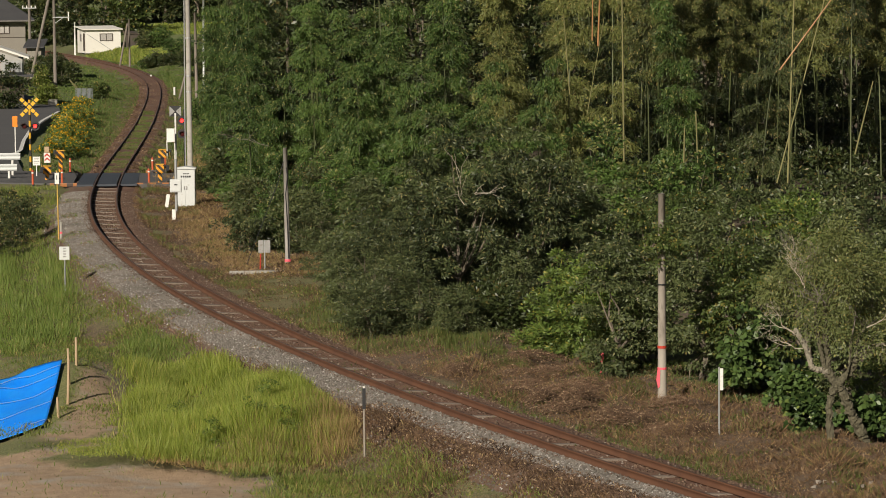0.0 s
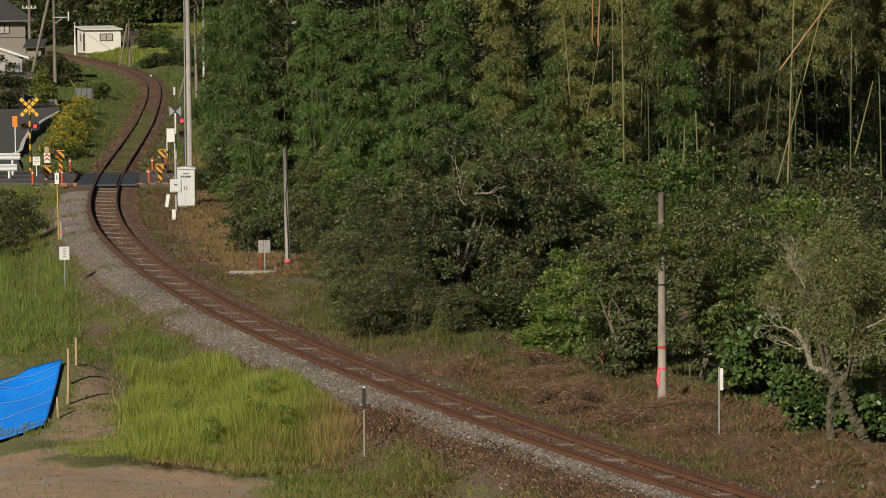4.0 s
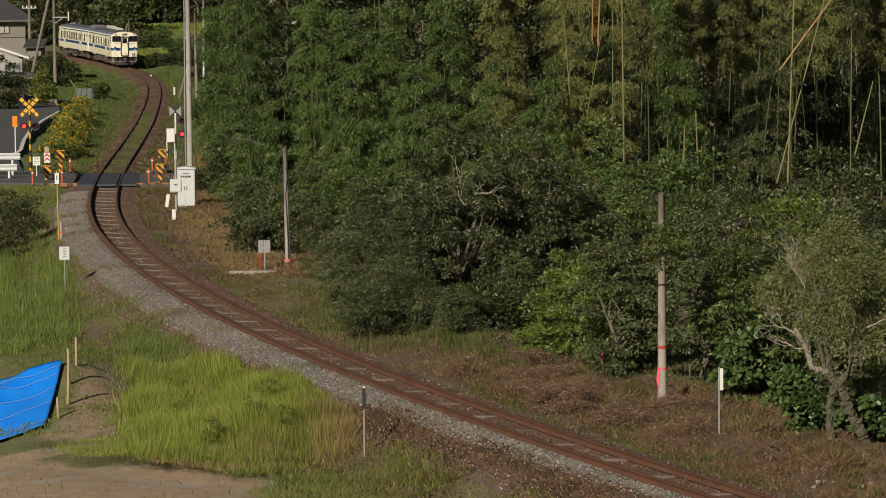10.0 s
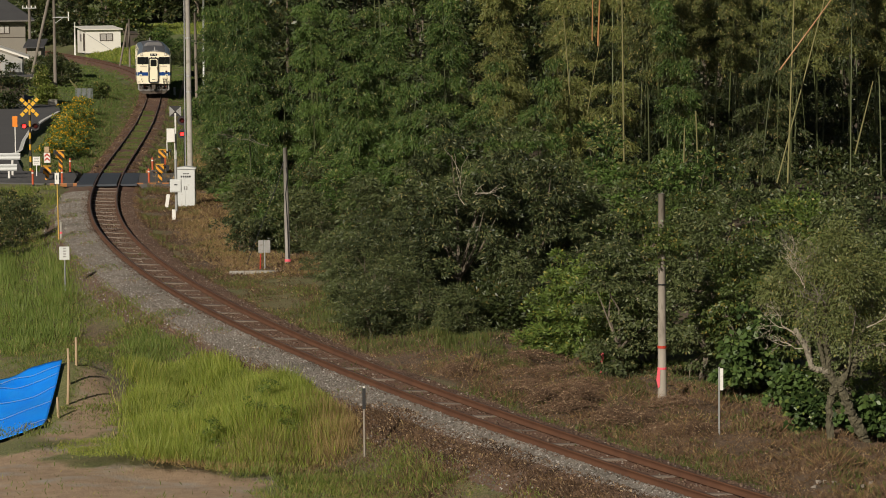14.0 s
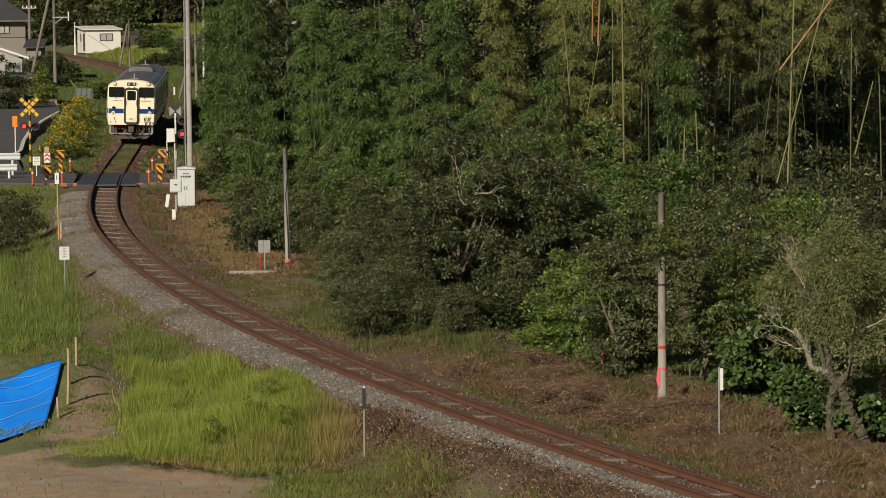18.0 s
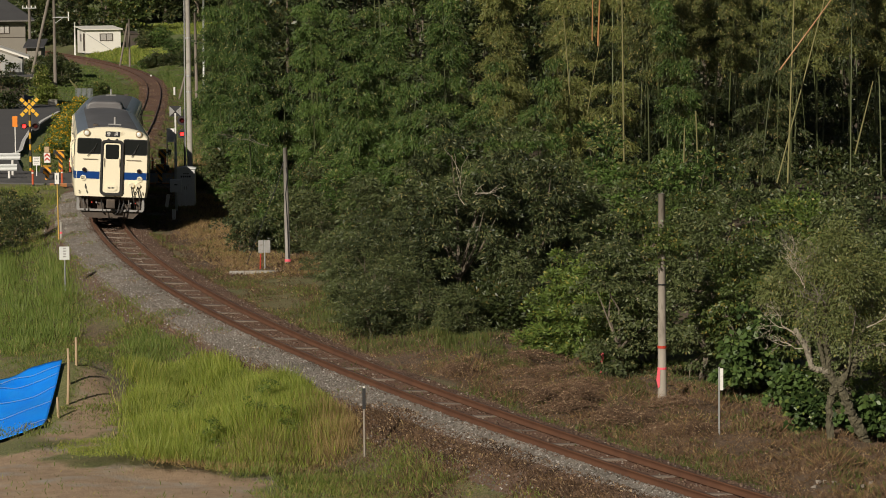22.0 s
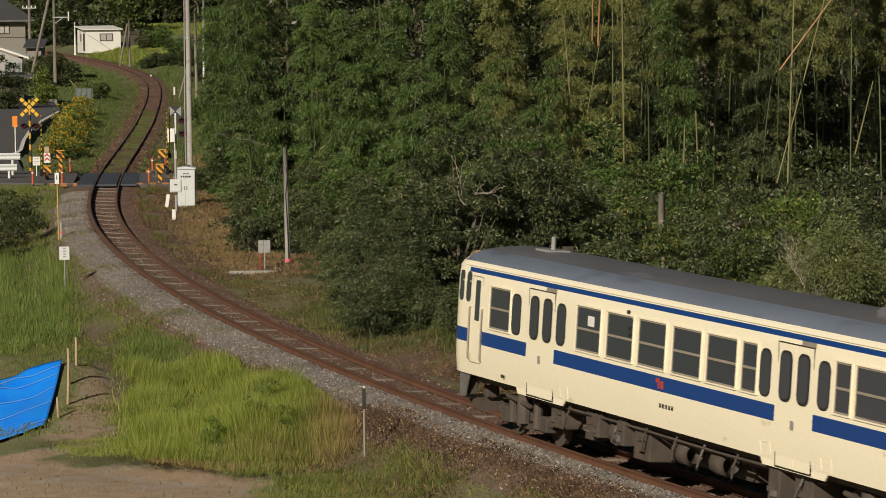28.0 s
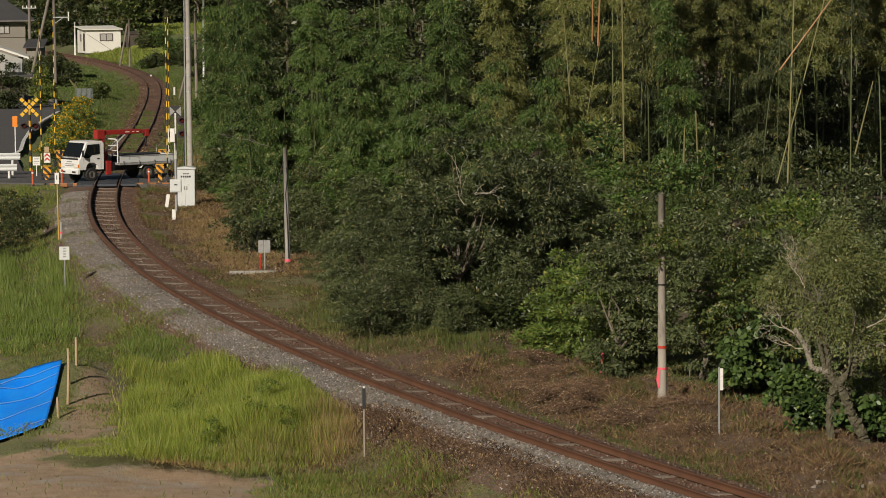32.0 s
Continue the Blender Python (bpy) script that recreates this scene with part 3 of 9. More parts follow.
def frame_on_side(bm, x0, x1, z0, z1, side, w=0.032, proud=0.012):
    for a, b, c, d in ((x0 - w, x1 + w, z0 - w, z0), (x0 - w, x1 + w, z1, z1 + w), (x0 - w, x0, z0, z1), (x1, x1 + w, z0, z1)):
        rect_on_side(bm, a, b, c, d, side, proud, r=0.004, depth=0.03)


def strip_on_side(bm, x0, x1, z0, z1, side, proud):
    rect_on_side(bm, x0, x1, z0, z1, side, proud, r=0.003, depth=0.01)


# distances from the cab's face: seats' windows, narrow windows, door pockets
WIDE = [(2.03, 3.07), (6.5, 7.6), (7.95, 9.1), (9.4, 10.55), (10.9, 12.05), (12.35, 13.5), (17.97, 19.1)]
HALF_W = [(13.76, 14.3), (17.25, 17.75)]
TALL = [(3.2, 3.62), (5.5, 5.9), (14.45, 14.82), (16.62, 17.0)]
DOORS = [(4.05, 5.35), (15.1, 16.4)]


def under_gear(parent, seed):
    """Tanks, boxes and pipes that hang under the floor, with gaps between them."""
    rnd = random.Random(seed)
    for s in (-1, 1):
        x = -5.7
        while x < 5.4:
            w = rnd.uniform(0.25, 0.85)
            kind = rnd.random()
            inner, outer = sorted((s * rnd.uniform(0.25, 0.6), s * rnd.uniform(1.12, 1.3)))
            z0 = rnd.uniform(0.3, 0.68)
            if kind < 0.62:
                bm = bmx()
                box(bm, x, x + w, inner, outer, z0, 1.02, 0.03)
                gear = part("underfloor_box", bm, UNDER, parent)
                face = s * max(abs(inner), abs(outer))
                for _ in range(rnd.randint(2, 4)):
                    px, pz = x + rnd.uniform(0.05, w * 0.6), rnd.uniform(z0 + 0.04, 0.85)
                    bm = bmx()
                    y0, y1 = sorted((face - s * 0.02, face + s * 0.04))
                    box(bm, px, px + rnd.uniform(0.08, 0.24), y0, y1, pz, pz + rnd.uniform(0.05, 0.14), 0.008)
                    part("cover", bm, (UNDER, PILOT)[rnd.random() < 0.3], gear)
                for px in (x + 0.08, x + w - 0.08):
                    bm = bmx()
                    tube(bm, [(px, face - s * 0.1, 1.0), (px, face - s * 0.1, 1.16)], 0.025, 6)
                    part("hanger", bm, UNDER, gear)
            elif kind < 0.82:
                bm = bmx()
                tube(bm, [(x, s * 0.95, 0.72), (x + 0.05, s * 0.95, 0.72), (x + w - 0.05, s * 0.95, 0.72), (x + w, s * 0.95, 0.72)], [0.17, 0.23, 0.23, 0.17], 14)
                smooth(part("air_tank", bm, UNDER, parent))
            x += w + (rnd.uniform(0.05, 0.2) if rnd.random() < 0.7 else rnd.uniform(0.3, 0.7))
        for k in range(9):
            bm = bmx()
            px = -5.4 + 1.25 * k + rnd.uniform(-0.3, 0.3)
            tube(bm, [(px, s * 1.2, 1.02), (px + 0.05, s * 1.26, 0.8), (px + rnd.uniform(0.1, 0.3), s * 1.24, 0.58), (px + rnd.uniform(0.25, 0.5), s * 1.1, 0.5)], 0.022, 6)
            part("hose", bm, (UNDER, PILOT)[k % 3 == 0], parent)
        for z, y in ((0.98, 1.22), (0.9, 1.05)):
            bm = bmx()
            tube(bm, [(-6.0, s * y, z), (-2.0, s * y, z - 0.03), (2.5, s * y, z), (6.0, s * y, z - 0.02)], 0.025, 6)
            part("pipe", bm, UNDER, parent)
    bm = bmx()
    box(bm, -HALF + 0.3, HALF - 0.4, -1.1, 1.1, 0.98, 1.16)
    part("underframe", bm, UNDER, parent)
    bm = bmx()
    box(bm, -2.2, 1.6, -0.5, 0.5, 0.4, 1.0, 0.06)
    part("engine", bm, UNDER, parent)


def wheelset(parent, x):
    for s in (-1, 1):
        bm = bmx()
        prof = [(0.0, 0.40), (0.02, 0.43), (0.13, 0.43), (0.13, 0.36), (0.10, 0.34), (0.10, 0.12), (0.15, 0.10), (0.15, 0.0)]
        rings = []
        for d, r in prof:
            rings.append([bm.verts.new((x + r * math.cos(t), s * (0.50 + d), 0.43 + r * math.sin(t))) for t in (2 * math.pi * k / 20 for k in range(20))])
        for a, b in zip(rings, rings[1:]):
            for k in range(20):
                bm.faces.new((a[k], a[(k + 1) % 20], b[(k + 1) % 20], b[k]))
        bmesh.ops.recalc_face_normals(bm, faces=bm.faces)
        part("wheel", bm, UNDER, parent)
    bm = bmx()
    tube(bm, [(x, -0.5, 0.43), (x, 0.5, 0.43)], 0.08, 10)
    part("axle", bm, UNDER, parent)


def bogie(parent, xc):
    b = bmx()
    for s in (-1, 1):
        plate(b, [(xc - 1.5, 0.5), (xc - 1.3, 0.62), (xc - 0.6, 0.52), (xc - 0.35, 0.36), (xc + 0.35, 0.36), (xc + 0.6, 0.52), (xc + 1.3, 0.62), (xc + 1.5, 0.5), (xc + 1.4, 0.42), (xc + 0.7, 0.38), (xc + 0.4, 0.24), (xc - 0.4, 0.24), (xc - 0.7, 0.38), (xc - 1.4, 0.42)], 0.12, "y", s * 0.88 - 0.06)
        for dx in (-1.05, 1.05):
            box(b, xc + dx - 0.16, xc + dx + 0.16, s * 0.86 - 0.1, s * 0.86 + 0.14, 0.28, 0.6, 0.03)
            tube(b, [(xc + dx * 0.62, s * 0.95, 0.3), (xc + dx * 0.62, s * 0.95, 0.85)], 0.1, 10)
        tube(b, [(xc, s * 0.98, 0.35), (xc, s * 0.98, 0.95)], 0.16, 12)
        tube(b, [(xc - 0.5, s * 1.08, 0.75), (xc + 0.7, s * 1.08, 0.85)], 0.05, 8)
    box(b, xc - 0.3, xc + 0.3, -0.9, 0.9, 0.4, 0.95, 0.04)
    frame_ob = part("bogie", b, UNDER, parent, "grimy steel bogie")
    for dx in (-1.05, 1.05):
        wheelset(frame_ob, xc + dx)


def railcar(name, label, seed, tank):
    car = thing(name, pose(0, 0, 0), label, "railcar", group="cars of the train")
    body = smooth(part("body", body_shell(20.8, True), CREAM, car, "cream-painted steel body shell"))
    me = body.data
    me.materials.append(ROOF_GREY)
    me.materials.append(SOOT)
    for p in me.polygons:
        p.use_smooth = abs(p.normal.x) < 0.5
        if p.normal.x < -0.5:
            p.material_index = 2
        elif p.center.z > 3.53 and p.center.x < HALF - 0.3:
            p.material_index = 2 if p.center.z > 3.74 else 1
    em = body.modifiers.new("crease", "EDGE_SPLIT")
    em.split_angle = radians(32)

    def X(d):
        return HALF - d
    # gutter, stripes, doors and windows on both sides
    for s in (-1, 1):
        bm = bmx()
        strip_on_side(bm, -HALF + 0.02, HALF - 0.55, 3.43, 3.49, s, 0.03)
        part("gutter", bm, CREAM, car)
        bm = bmx()
        strip_on_side(bm, -HALF + 0.04, HALF - 0.75, 3.30, 3.395, s, 0.004)
        part("upper_stripe", bm, BLUE, car, "thin blue band under the roof")
        cuts = [(0.02, 0.08), (0.08, 0.25), (0.25, 0.5), (0.5, 0.86), (1.62, 4.0), (5.42, 15.05), (16.47, 20.35)]
        for a, b in cuts:
            bm = bmx()
            strip_on_side(bm, X(b), X(a), 1.82, 2.10, s, 0.004)
            part("waist_stripe", bm, BLUE, car, "broad blue band along the waist")
        for a, b in WIDE + HALF_W:
            bm = bmx()
            rect_on_side(bm, X(b), X(a), 2.25, 3.05, s, 0.006, r=0.02)
            w = part("window", bm, WINDOW, car, "dark sash window in an aluminium frame")
            bm = bmx()
            frame_on_side(bm, X(b), X(a), 2.25, 3.05, s)
            rect_on_side(bm, X(b), X(a), 2.62, 2.665, s, 0.016, r=0.004, depth=0.03)
            part("window_frame", bm, FRAME_AL, w)
            # proud rim added so the flush pane shades like a recessed one
            bm = bmx()
            frame_on_side(bm, X(b) - 0.034, X(a) + 0.034, 2.216, 3.084, s, 0.028, 0.034)
            part("recess_edge_rim", bm, CREAM, w, "cream rim added to shade the pane as if recessed")
        for a, b in TALL:
            bm = bmx()
            rect_on_side(bm, X(b) - 0.03, X(a) + 0.03, 2.2, 3.04, s, 0.007, r=0.16)
            p = part("window_gasket", bm, RUBBER, car)
            bm = bmx()
            rect_on_side(bm, X(b), X(a), 2.24, 3.0, s, 0.012, r=0.14)
            part("pane", bm, WINDOW, p)
        for a, b in DOORS:
            mid = (a + b) / 2
            bm = bmx()
            frame_on_side(bm, X(b), X(a), 1.06, 3.2, s, 0.02, 0.018)
            part("door_frame", bm, RUBBER, car)
            for l, r in ((a, mid - 0.01), (mid + 0.01, b)):
                bm = bmx()
                rect_on_side(bm, X(r), X(l), 1.07, 3.2, s, 0.012, r=0.01)
                leaf = part("door_leaf", bm, CREAM, car, "cream sliding door leaf")
                bm = bmx()
                rect_on_side(bm, X(r) + 0.1, X(l) - 0.1, 2.2, 3.08, s, 0.02, r=0.15)
                part("window_gasket", bm, RUBBER, leaf)
                bm = bmx()
                rect_on_side(bm, X(r) + 0.14, X(l) - 0.14, 2.24, 3.04, s, 0.026, r=0.13)
                part("pane", bm, WINDOW, leaf)
            bm = bmx()
            rect_on_side(bm, X(mid) - 0.05, X(mid) + 0.05, 1.75, 1.9, s, 0.024, r=0.01)
            part("door_handle", bm, STEEL_GREY, car)
            bm = bmx()
            rect_on_side(bm, X(b + 0.05), X(b - 0.45), 3.22, 3.30, s, 0.02, r=0.01)
            part("door_lamp", bm, FRAME_AL, car)
        # skirt deepened under the doors
        for a, b in DOORS:
            bm = bmx()
            plate(bm, [(X(b + 0.62), 1.16), (X(b + 0.5), 1.02), (X(a - 0.5), 1.02), (X(a - 0.62), 1.16)], 0.03, "y", s * 1.375 - 0.015)
            part("door_sill_apron", bm, CREAM, car)
        # crew door with handrails, and the cab's side windows
        bm = bmx()
        frame_on_side(bm, X(1.55), X(1.0), 1.42, 3.22, s, 0.015, 0.01)
        part("crew_door_frame", bm, FRAME_AL, car)
        bm = bmx()
        rect_on_side(bm, X(1.42), X(1.18), 2.3, 3.15, s, 0.012, r=0.03)
        part("crew_door_window", bm, WINDOW, car)
        for d in (0.94, 1.62):
            bm = bmx()
            yy = s * 1.49
            tube(bm, [(X(d), yy - s * 0.05, 1.45), (X(d), yy, 1.5), (X(d), yy, 2.55), (X(d), yy - s * 0.05, 2.6)], 0.016, 6)
            part("handrail", bm, FRAME_AL, car)
        for a, b in ((0.24, 0.5), (0.64, 0.9)):
            bm = bmx()
            rect_on_side(bm, X(b), X(a), 2.66, 3.3, s, 0.008, r=0.1)
            part("cab_side_window", bm, WINDOW, car)
        bm = bmx()
        rect_on_side(bm, X(20.4), X(19.75), 2.78, 3.1, s, 0.008, r=0.06)
        part("washroom_window", bm, WINDOW, car, "small frosted window")
        # small hatches, lamps and lettering
        for d, z in ((2.9, 1.3), (8.9, 3.16), (9.0, 2.86), (9.0, 2.74)):
            bm = bmx()
            yy = 1.45
            tube(bm, [(X(d), s * yy, z), (X(d), s * (yy + 0.05), z)], 0.035, 8)
            part("marker_lamp", bm, RUBBER, car)
        for d in (5.75, 14.55, 16.8):
            bm = bmx()
            frame_on_side(bm, X(d + 0.36), X(d), 1.2, 1.42, s, 0.012, 0.006)
            part("hatch", bm, CREAM, car)
        for k in range(5):
            bm = bmx()
            rect_on_side(bm, X(11.0) + 0.13 * k, X(11.0) + 0.13 * k + 0.08, 1.52, 1.6, s, 0.004, r=0.004)
            part("character_bar", bm, RUBBER, car)
        bm = bmx()
        rect_on_side(bm, X(10.55), X(10.43), 1.86, 2.02, s, 0.006, r=0.03)
        rect_on_side(bm, X(10.38), X(10.32), 1.86, 2.06, s, 0.006, r=0.01)
        rect_on_side(bm, X(10.32), X(10.22), 1.97, 2.06, s, 0.006, r=0.03)
        part("emblem", bm, RED_PAINT, car, "small red emblem on the blue band")
    # interior notices that show in two windows
    for s in (-1, 1):
        bm = bmx()
        rect_on_side(bm, X(7.3), X(7.0), 2.72, 2.92, s, 0.009, r=0.01)
        part("notice", bm, WHITE_PAINT, car, "white paper notice in the window")
    # the cab's face
    xf = HALF + 0.004

    def on_face(bm, y0, y1, z0, z1, r, proud=0.01, depth=0.03):
        plate(bm, rounded(y0, y1, z0, z1, r), depth, "x", xf + proud - depth)
    for s in (-1, 1):
        y0, y1 = sorted((s * 0.45, s * 1.315))
        bm = bmx()
        on_face(bm, y0 - 0.03, y1 + 0.03, 2.77, 3.38, 0.08, 0.012)
        g = part("windscreen_gasket", bm, RUBBER, car)
        bm = bmx()
        on_face(bm, y0, y1, 2.805, 3.345, 0.06, 0.02)
        part("windscreen", bm, CAB_GLASS, g, "dark cab windscreen")
        bm = bmx()
        tube(bm, [(xf + 0.05, s * 0.85 - 0.1, 2.7), (xf + 0.06, s * 0.8 + 0.12, 3.02)], 0.014, 5)
        tube(bm, [(xf + 0.06, s * 0.8 + 0.05, 2.84), (xf + 0.06, s * 0.8 + 0.2, 3.19)], 0.012, 5)
        part("wiper", bm, RUBBER, car)
        bm = bmx()
        tube(bm, [(xf, s * 0.55, 2.58), (xf + 0.05, s * 0.56, 2.58), (xf + 0.05, s * 1.1, 2.58), (xf, s * 1.11, 2.58)], 0.012, 5)
        part("hand_bar", bm, FRAME_AL, car)
        # headlight in the forehead, tail lamp and grille
        bm = bmx()
        tube(bm, [(xf - 0.12, s * 1.0, 3.58), (xf + 0.05, s * 1.0, 3.58)], [0.132, 0.124], 20)
        hl = part("headlight_ring", bm, BRASS, car, "tarnished brass headlight ring")
        bm = bmx()
        tube(bm, [(xf + 0.02, s * 1.0, 3.58), (xf + 0.056, s * 1.0, 3.58), (xf + 0.07, s * 1.0, 3.58)], [0.094, 0.09, 0.054], 20)
        part("headlight", bm, LAMP_OFF, hl, "round headlight lens")
        bm = bmx()
        tube(bm, [(xf - 0.02, s * 1.05, 2.16), (xf + 0.07, s * 1.05, 2.16)], 0.085, 16)
        tl = part("tail_lamp", bm, RUBBER, car)
        bm = bmx()
        tube(bm, [(xf + 0.05, s * 1.05, 2.16), (xf + 0.1, s * 1.05, 2.16)], [0.06, 0.04], 12)
        part("lens", bm, TAIL_RED, tl)
        bm = bmx()
        tube(bm, [(xf, s * 1.08, 1.85), (xf + 0.03, s * 1.08, 1.85)], 0.11, 18)
        horn = part("horn_cover", bm, CREAM, car)
        for k in range(4):
            bm = bmx()
            box(bm, xf + 0.028, xf + 0.036, s * 1.08 - 0.07 + 0.04 * k, s * 1.08 - 0.05 + 0.04 * k, 1.79, 1.91)
            part("slot", bm, RUBBER, horn)
        # blue band across the face, halves beside the gangway
        bm = bmx()
        y0, y1 = sorted((s * 0.46, s * 1.342))
        plate(bm, [(y0, 1.82), (y1, 1.82), (y1, 2.10), (y0, 2.10)], 0.012, "x", xf - 0.007)
        part("face_stripe", bm, BLUE, car)
        bm = bmx()
        tube(bm, [(xf, s * 0.98, 1.6), (xf + 0.08, s * 1.0, 1.5), (xf + 0.06, s * 0.92, 1.3), (xf, s * 0.9, 1.26)], 0.018, 6)
        part("cable", bm, RUBBER, car)
        bm = bmx()
        tube(bm, [(xf, s * 1.22, 1.35), (xf + 0.06, s * 1.22, 1.35), (xf + 0.06, s * 1.22, 1.25)], 0.015, 5)
        part("cable", bm, RUBBER, car)
    # jumper sockets beside the gangway
    for yy in (0.78, 1.02):
        bm = bmx()
        tube(bm, [(xf, yy, 1.62), (xf + 0.09, yy, 1.6)], 0.1, 14)
        part("jumper_socket", bm, CREAM, car)
        bm = bmx()
        tube(bm, [(xf + 0.08, yy, 1.56), (xf + 0.16, yy + 0.03, 1.35), (xf + 0.14, yy + 0.12, 0.95), (xf + 0.02, yy + 0.15, 0.75)], 0.028, 6)
        part("jumper_cable", bm, RUBBER, car)
    # gangway: a rubber hood around a cream door
    bm = bmx()
    outer, inner = rounded(-0.44, 0.44, 1.2, 3.33, 0.17, 5), rounded(-0.365, 0.365, 1.29, 3.25, 0.13, 5)
    a = [bm.verts.new((xf - 0.01, y, z)) for y, z in outer]
    b = [bm.verts.new((xf + 0.11, y * 0.97, z)) for y, z in outer]
    c = [bm.verts.new((xf + 0.11, y, z)) for y, z in inner]
    d = [bm.verts.new((xf + 0.01, y, z)) for y, z in inner]
    for p, q in ((a, b), (b, c), (c, d)):
        for i in range(len(p)):
            bm.faces.new((p[i], p[(i + 1) % len(p)], q[(i + 1) % len(p)], q[i]))
    bmesh.ops.recalc_face_normals(bm, faces=bm.faces)
    hood = part("gangway_hood", bm, RUBBER, car, "black rubber gangway surround")
    for yy in (-0.16, 0.16):
        bm = bmx()
        tube(bm, [(xf, yy, 3.34), (xf + 0.12, yy, 3.34)], 0.05, 8)
        part("bracket", bm, RUBBER, hood)
    # flat black plate puts the gap's shade round the door into colour
    bm = bmx()
    plate(bm, rounded(-0.37, 0.37, 1.28, 3.26, 0.12), 0.008, "x", xf)
    part("door_gap_backing", bm, RUBBER, car)
    bm = bmx()
    plate(bm, rounded(-0.325, 0.325, 1.3, 3.21, 0.1), 0.03, "x", xf + 0.02)
    door = part("gangway_door", bm, CREAM, car, "cream end door with a window")
    bm = bmx()
    plate(bm, rounded(-0.255, 0.255, 2.6, 3.16, 0.07), 0.02, "x", xf + 0.036)
    part("pane", bm, CAB_GLASS, door)
    bm = bmx()
    plate(bm, rounded(-0.22, 0.22, 1.38, 1.62, 0.1), 0.03, "x", xf + 0.06)
    pl = part("footplate", bm, CREAM, door)
    for k in range(5):
        bm = bmx()
        box(bm, xf + 0.088, xf + 0.094, -0.13 + 0.054 * k, -0.095 + 0.054 * k, 1.46, 1.53)
        part("plate_mark", bm, RUBBER, pl)
    for yy in (-0.29, 0.29):
        bm = bmx()
        tube(bm, [(xf + 0.05, yy, 2.3), (xf + 0.09, yy, 2.32), (xf + 0.09, yy, 2.6), (xf + 0.05, yy, 2.62)], 0.014, 6)
        part("door_rail", bm, FRAME_AL, door)
    # destination board
    bm = bmx()
    on_face(bm, -0.28, 0.28, 3.45, 3.66, 0.04, 0.012)
    board = part("destination_board", bm, RUBBER, car, "dark destination board with two characters")
    for k, yy in ((0, -0.15), (1, 0.13)):
        cu = bpy.data.curves.new("characters", "FONT")
        cu.body, cu.size, cu.align_x, cu.align_y = "普通"[k], 0.15, "CENTER", "CENTER"
        t = new("characters", cu)
        t.matrix_basis = Matrix.Translation((xf + 0.016, yy, 3.555)) @ Matrix(((0, 0, 1, 0), (1, 0, 0, 0), (0, 1, 0, 0), (0, 0, 0, 1)))
        t.parent = board
        cu.materials.append(WHITE_PAINT)
    # skirt, coupler, pilot
    bm = bmx()
    plate(bm, [(-1.3, 1.16), (-1.3, 0.64), (-1.23, 0.57), (1.23, 0.57), (1.3, 0.64), (1.3, 1.16), (1.21, 1.16), (1.19, 0.65), (-1.19, 0.65), (-1.21, 1.16)], 0.05, "x", HALF - 0.25)
    part("pilot_frame", bm, STEEL_GREY, car, "grey steel pilot frame")
    for s in (-1, 1):
        bm = bmx()
        plate(bm, [(HALF - 0.25, 0.62), (HALF - 0.2, 1.16), (HALF - 0.75, 1.16), (HALF - 0.55, 0.62)], 0.03, "y", s * 1.31 - 0.015)
        part("pilot_side", bm, PILOT, car)
    bm = bmx()
    plate(bm, [(-1.15, 0.56), (1.15, 0.56), (0.9, 0.3), (-0.9, 0.3)], 0.03, "x", HALF - 0.35)
    part("rail_guard", bm, UNDER, car)
    bm = bmx()
    box(bm, HALF - 0.6, HALF + 0.12, -0.12, 0.12, 0.76, 1.0, 0.03)
    box(bm, HALF + 0.05, HALF + 0.24, -0.17, 0.17, 0.7, 1.06, 0.05)
    part("coupler", bm, UNDER, car)
    for yy, mat_ in ((-0.72, RED_PAINT), (-0.55, STEEL_GREY), (0.78, STEEL_GREY), (0.95, RED_PAINT)):
        bm = bmx()
        tube(bm, [(HALF - 0.35, yy, 0.9), (HALF - 0.12, yy, 0.9)], 0.03, 8)
        part("air_cock", bm, mat_, car)
    for yy in (-0.35, 0.35, 0.5):
        bm = bmx()
        tube(bm, [(HALF - 0.3, yy, 1.0), (HALF + 0.05, yy, 0.9), (HALF + 0.08, yy * 0.8, 0.55), (HALF - 0.1, yy * 0.5, 0.45)], 0.03, 6)
        part("brake_hose", bm, RUBBER, car)
    for y0, y1, z0, z1 in ((-1.15, -0.85, 0.62, 0.95), (0.55, 0.8, 0.6, 0.85), (1.0, 1.2, 0.66, 1.02), (-0.5, -0.25, 0.58, 0.9)):
        bm = bmx()
        box(bm, HALF - 0.5, HALF - 0.3, y0, y1, z0, z1, 0.03)
        part("brake_gear", bm, UNDER, car)
    for yy in (-1.05, -0.9, 0.7, 1.1):
        bm = bmx()
        tube(bm, [(HALF - 0.28, yy, 1.05), (HALF - 0.12, yy, 0.9), (HALF - 0.14, yy * 0.95, 0.62), (HALF - 0.3, yy * 0.9, 0.56)], 0.025, 6)
        part("brake_hose", bm, PILOT, car)
    # inner end: gangway bellows and trim posts
    bm = bmx()
    box(bm, -HALF - 0.25, -HALF + 0.02, -0.5, 0.5, 1.05, 3.3, 0.05)
    part("bellows", bm, RUBBER, car)
    for s in (-1, 1):
        bm = bmx()
        tube(bm, [(-HALF + 0.2, s * 1.47, 1.2), (-HALF + 0.2, s * 1.48, 2.3)], 0.018, 6)
        part("handrail", bm, CREAM, car)
        bm = bmx()
        box(bm, -HALF - 0.03, -HALF + 0.04, s * 1.38 - 0.05, s * 1.38 + 0.05, 1.16, 3.46, 0.02)
        part("end_post", bm, CREAM, car)
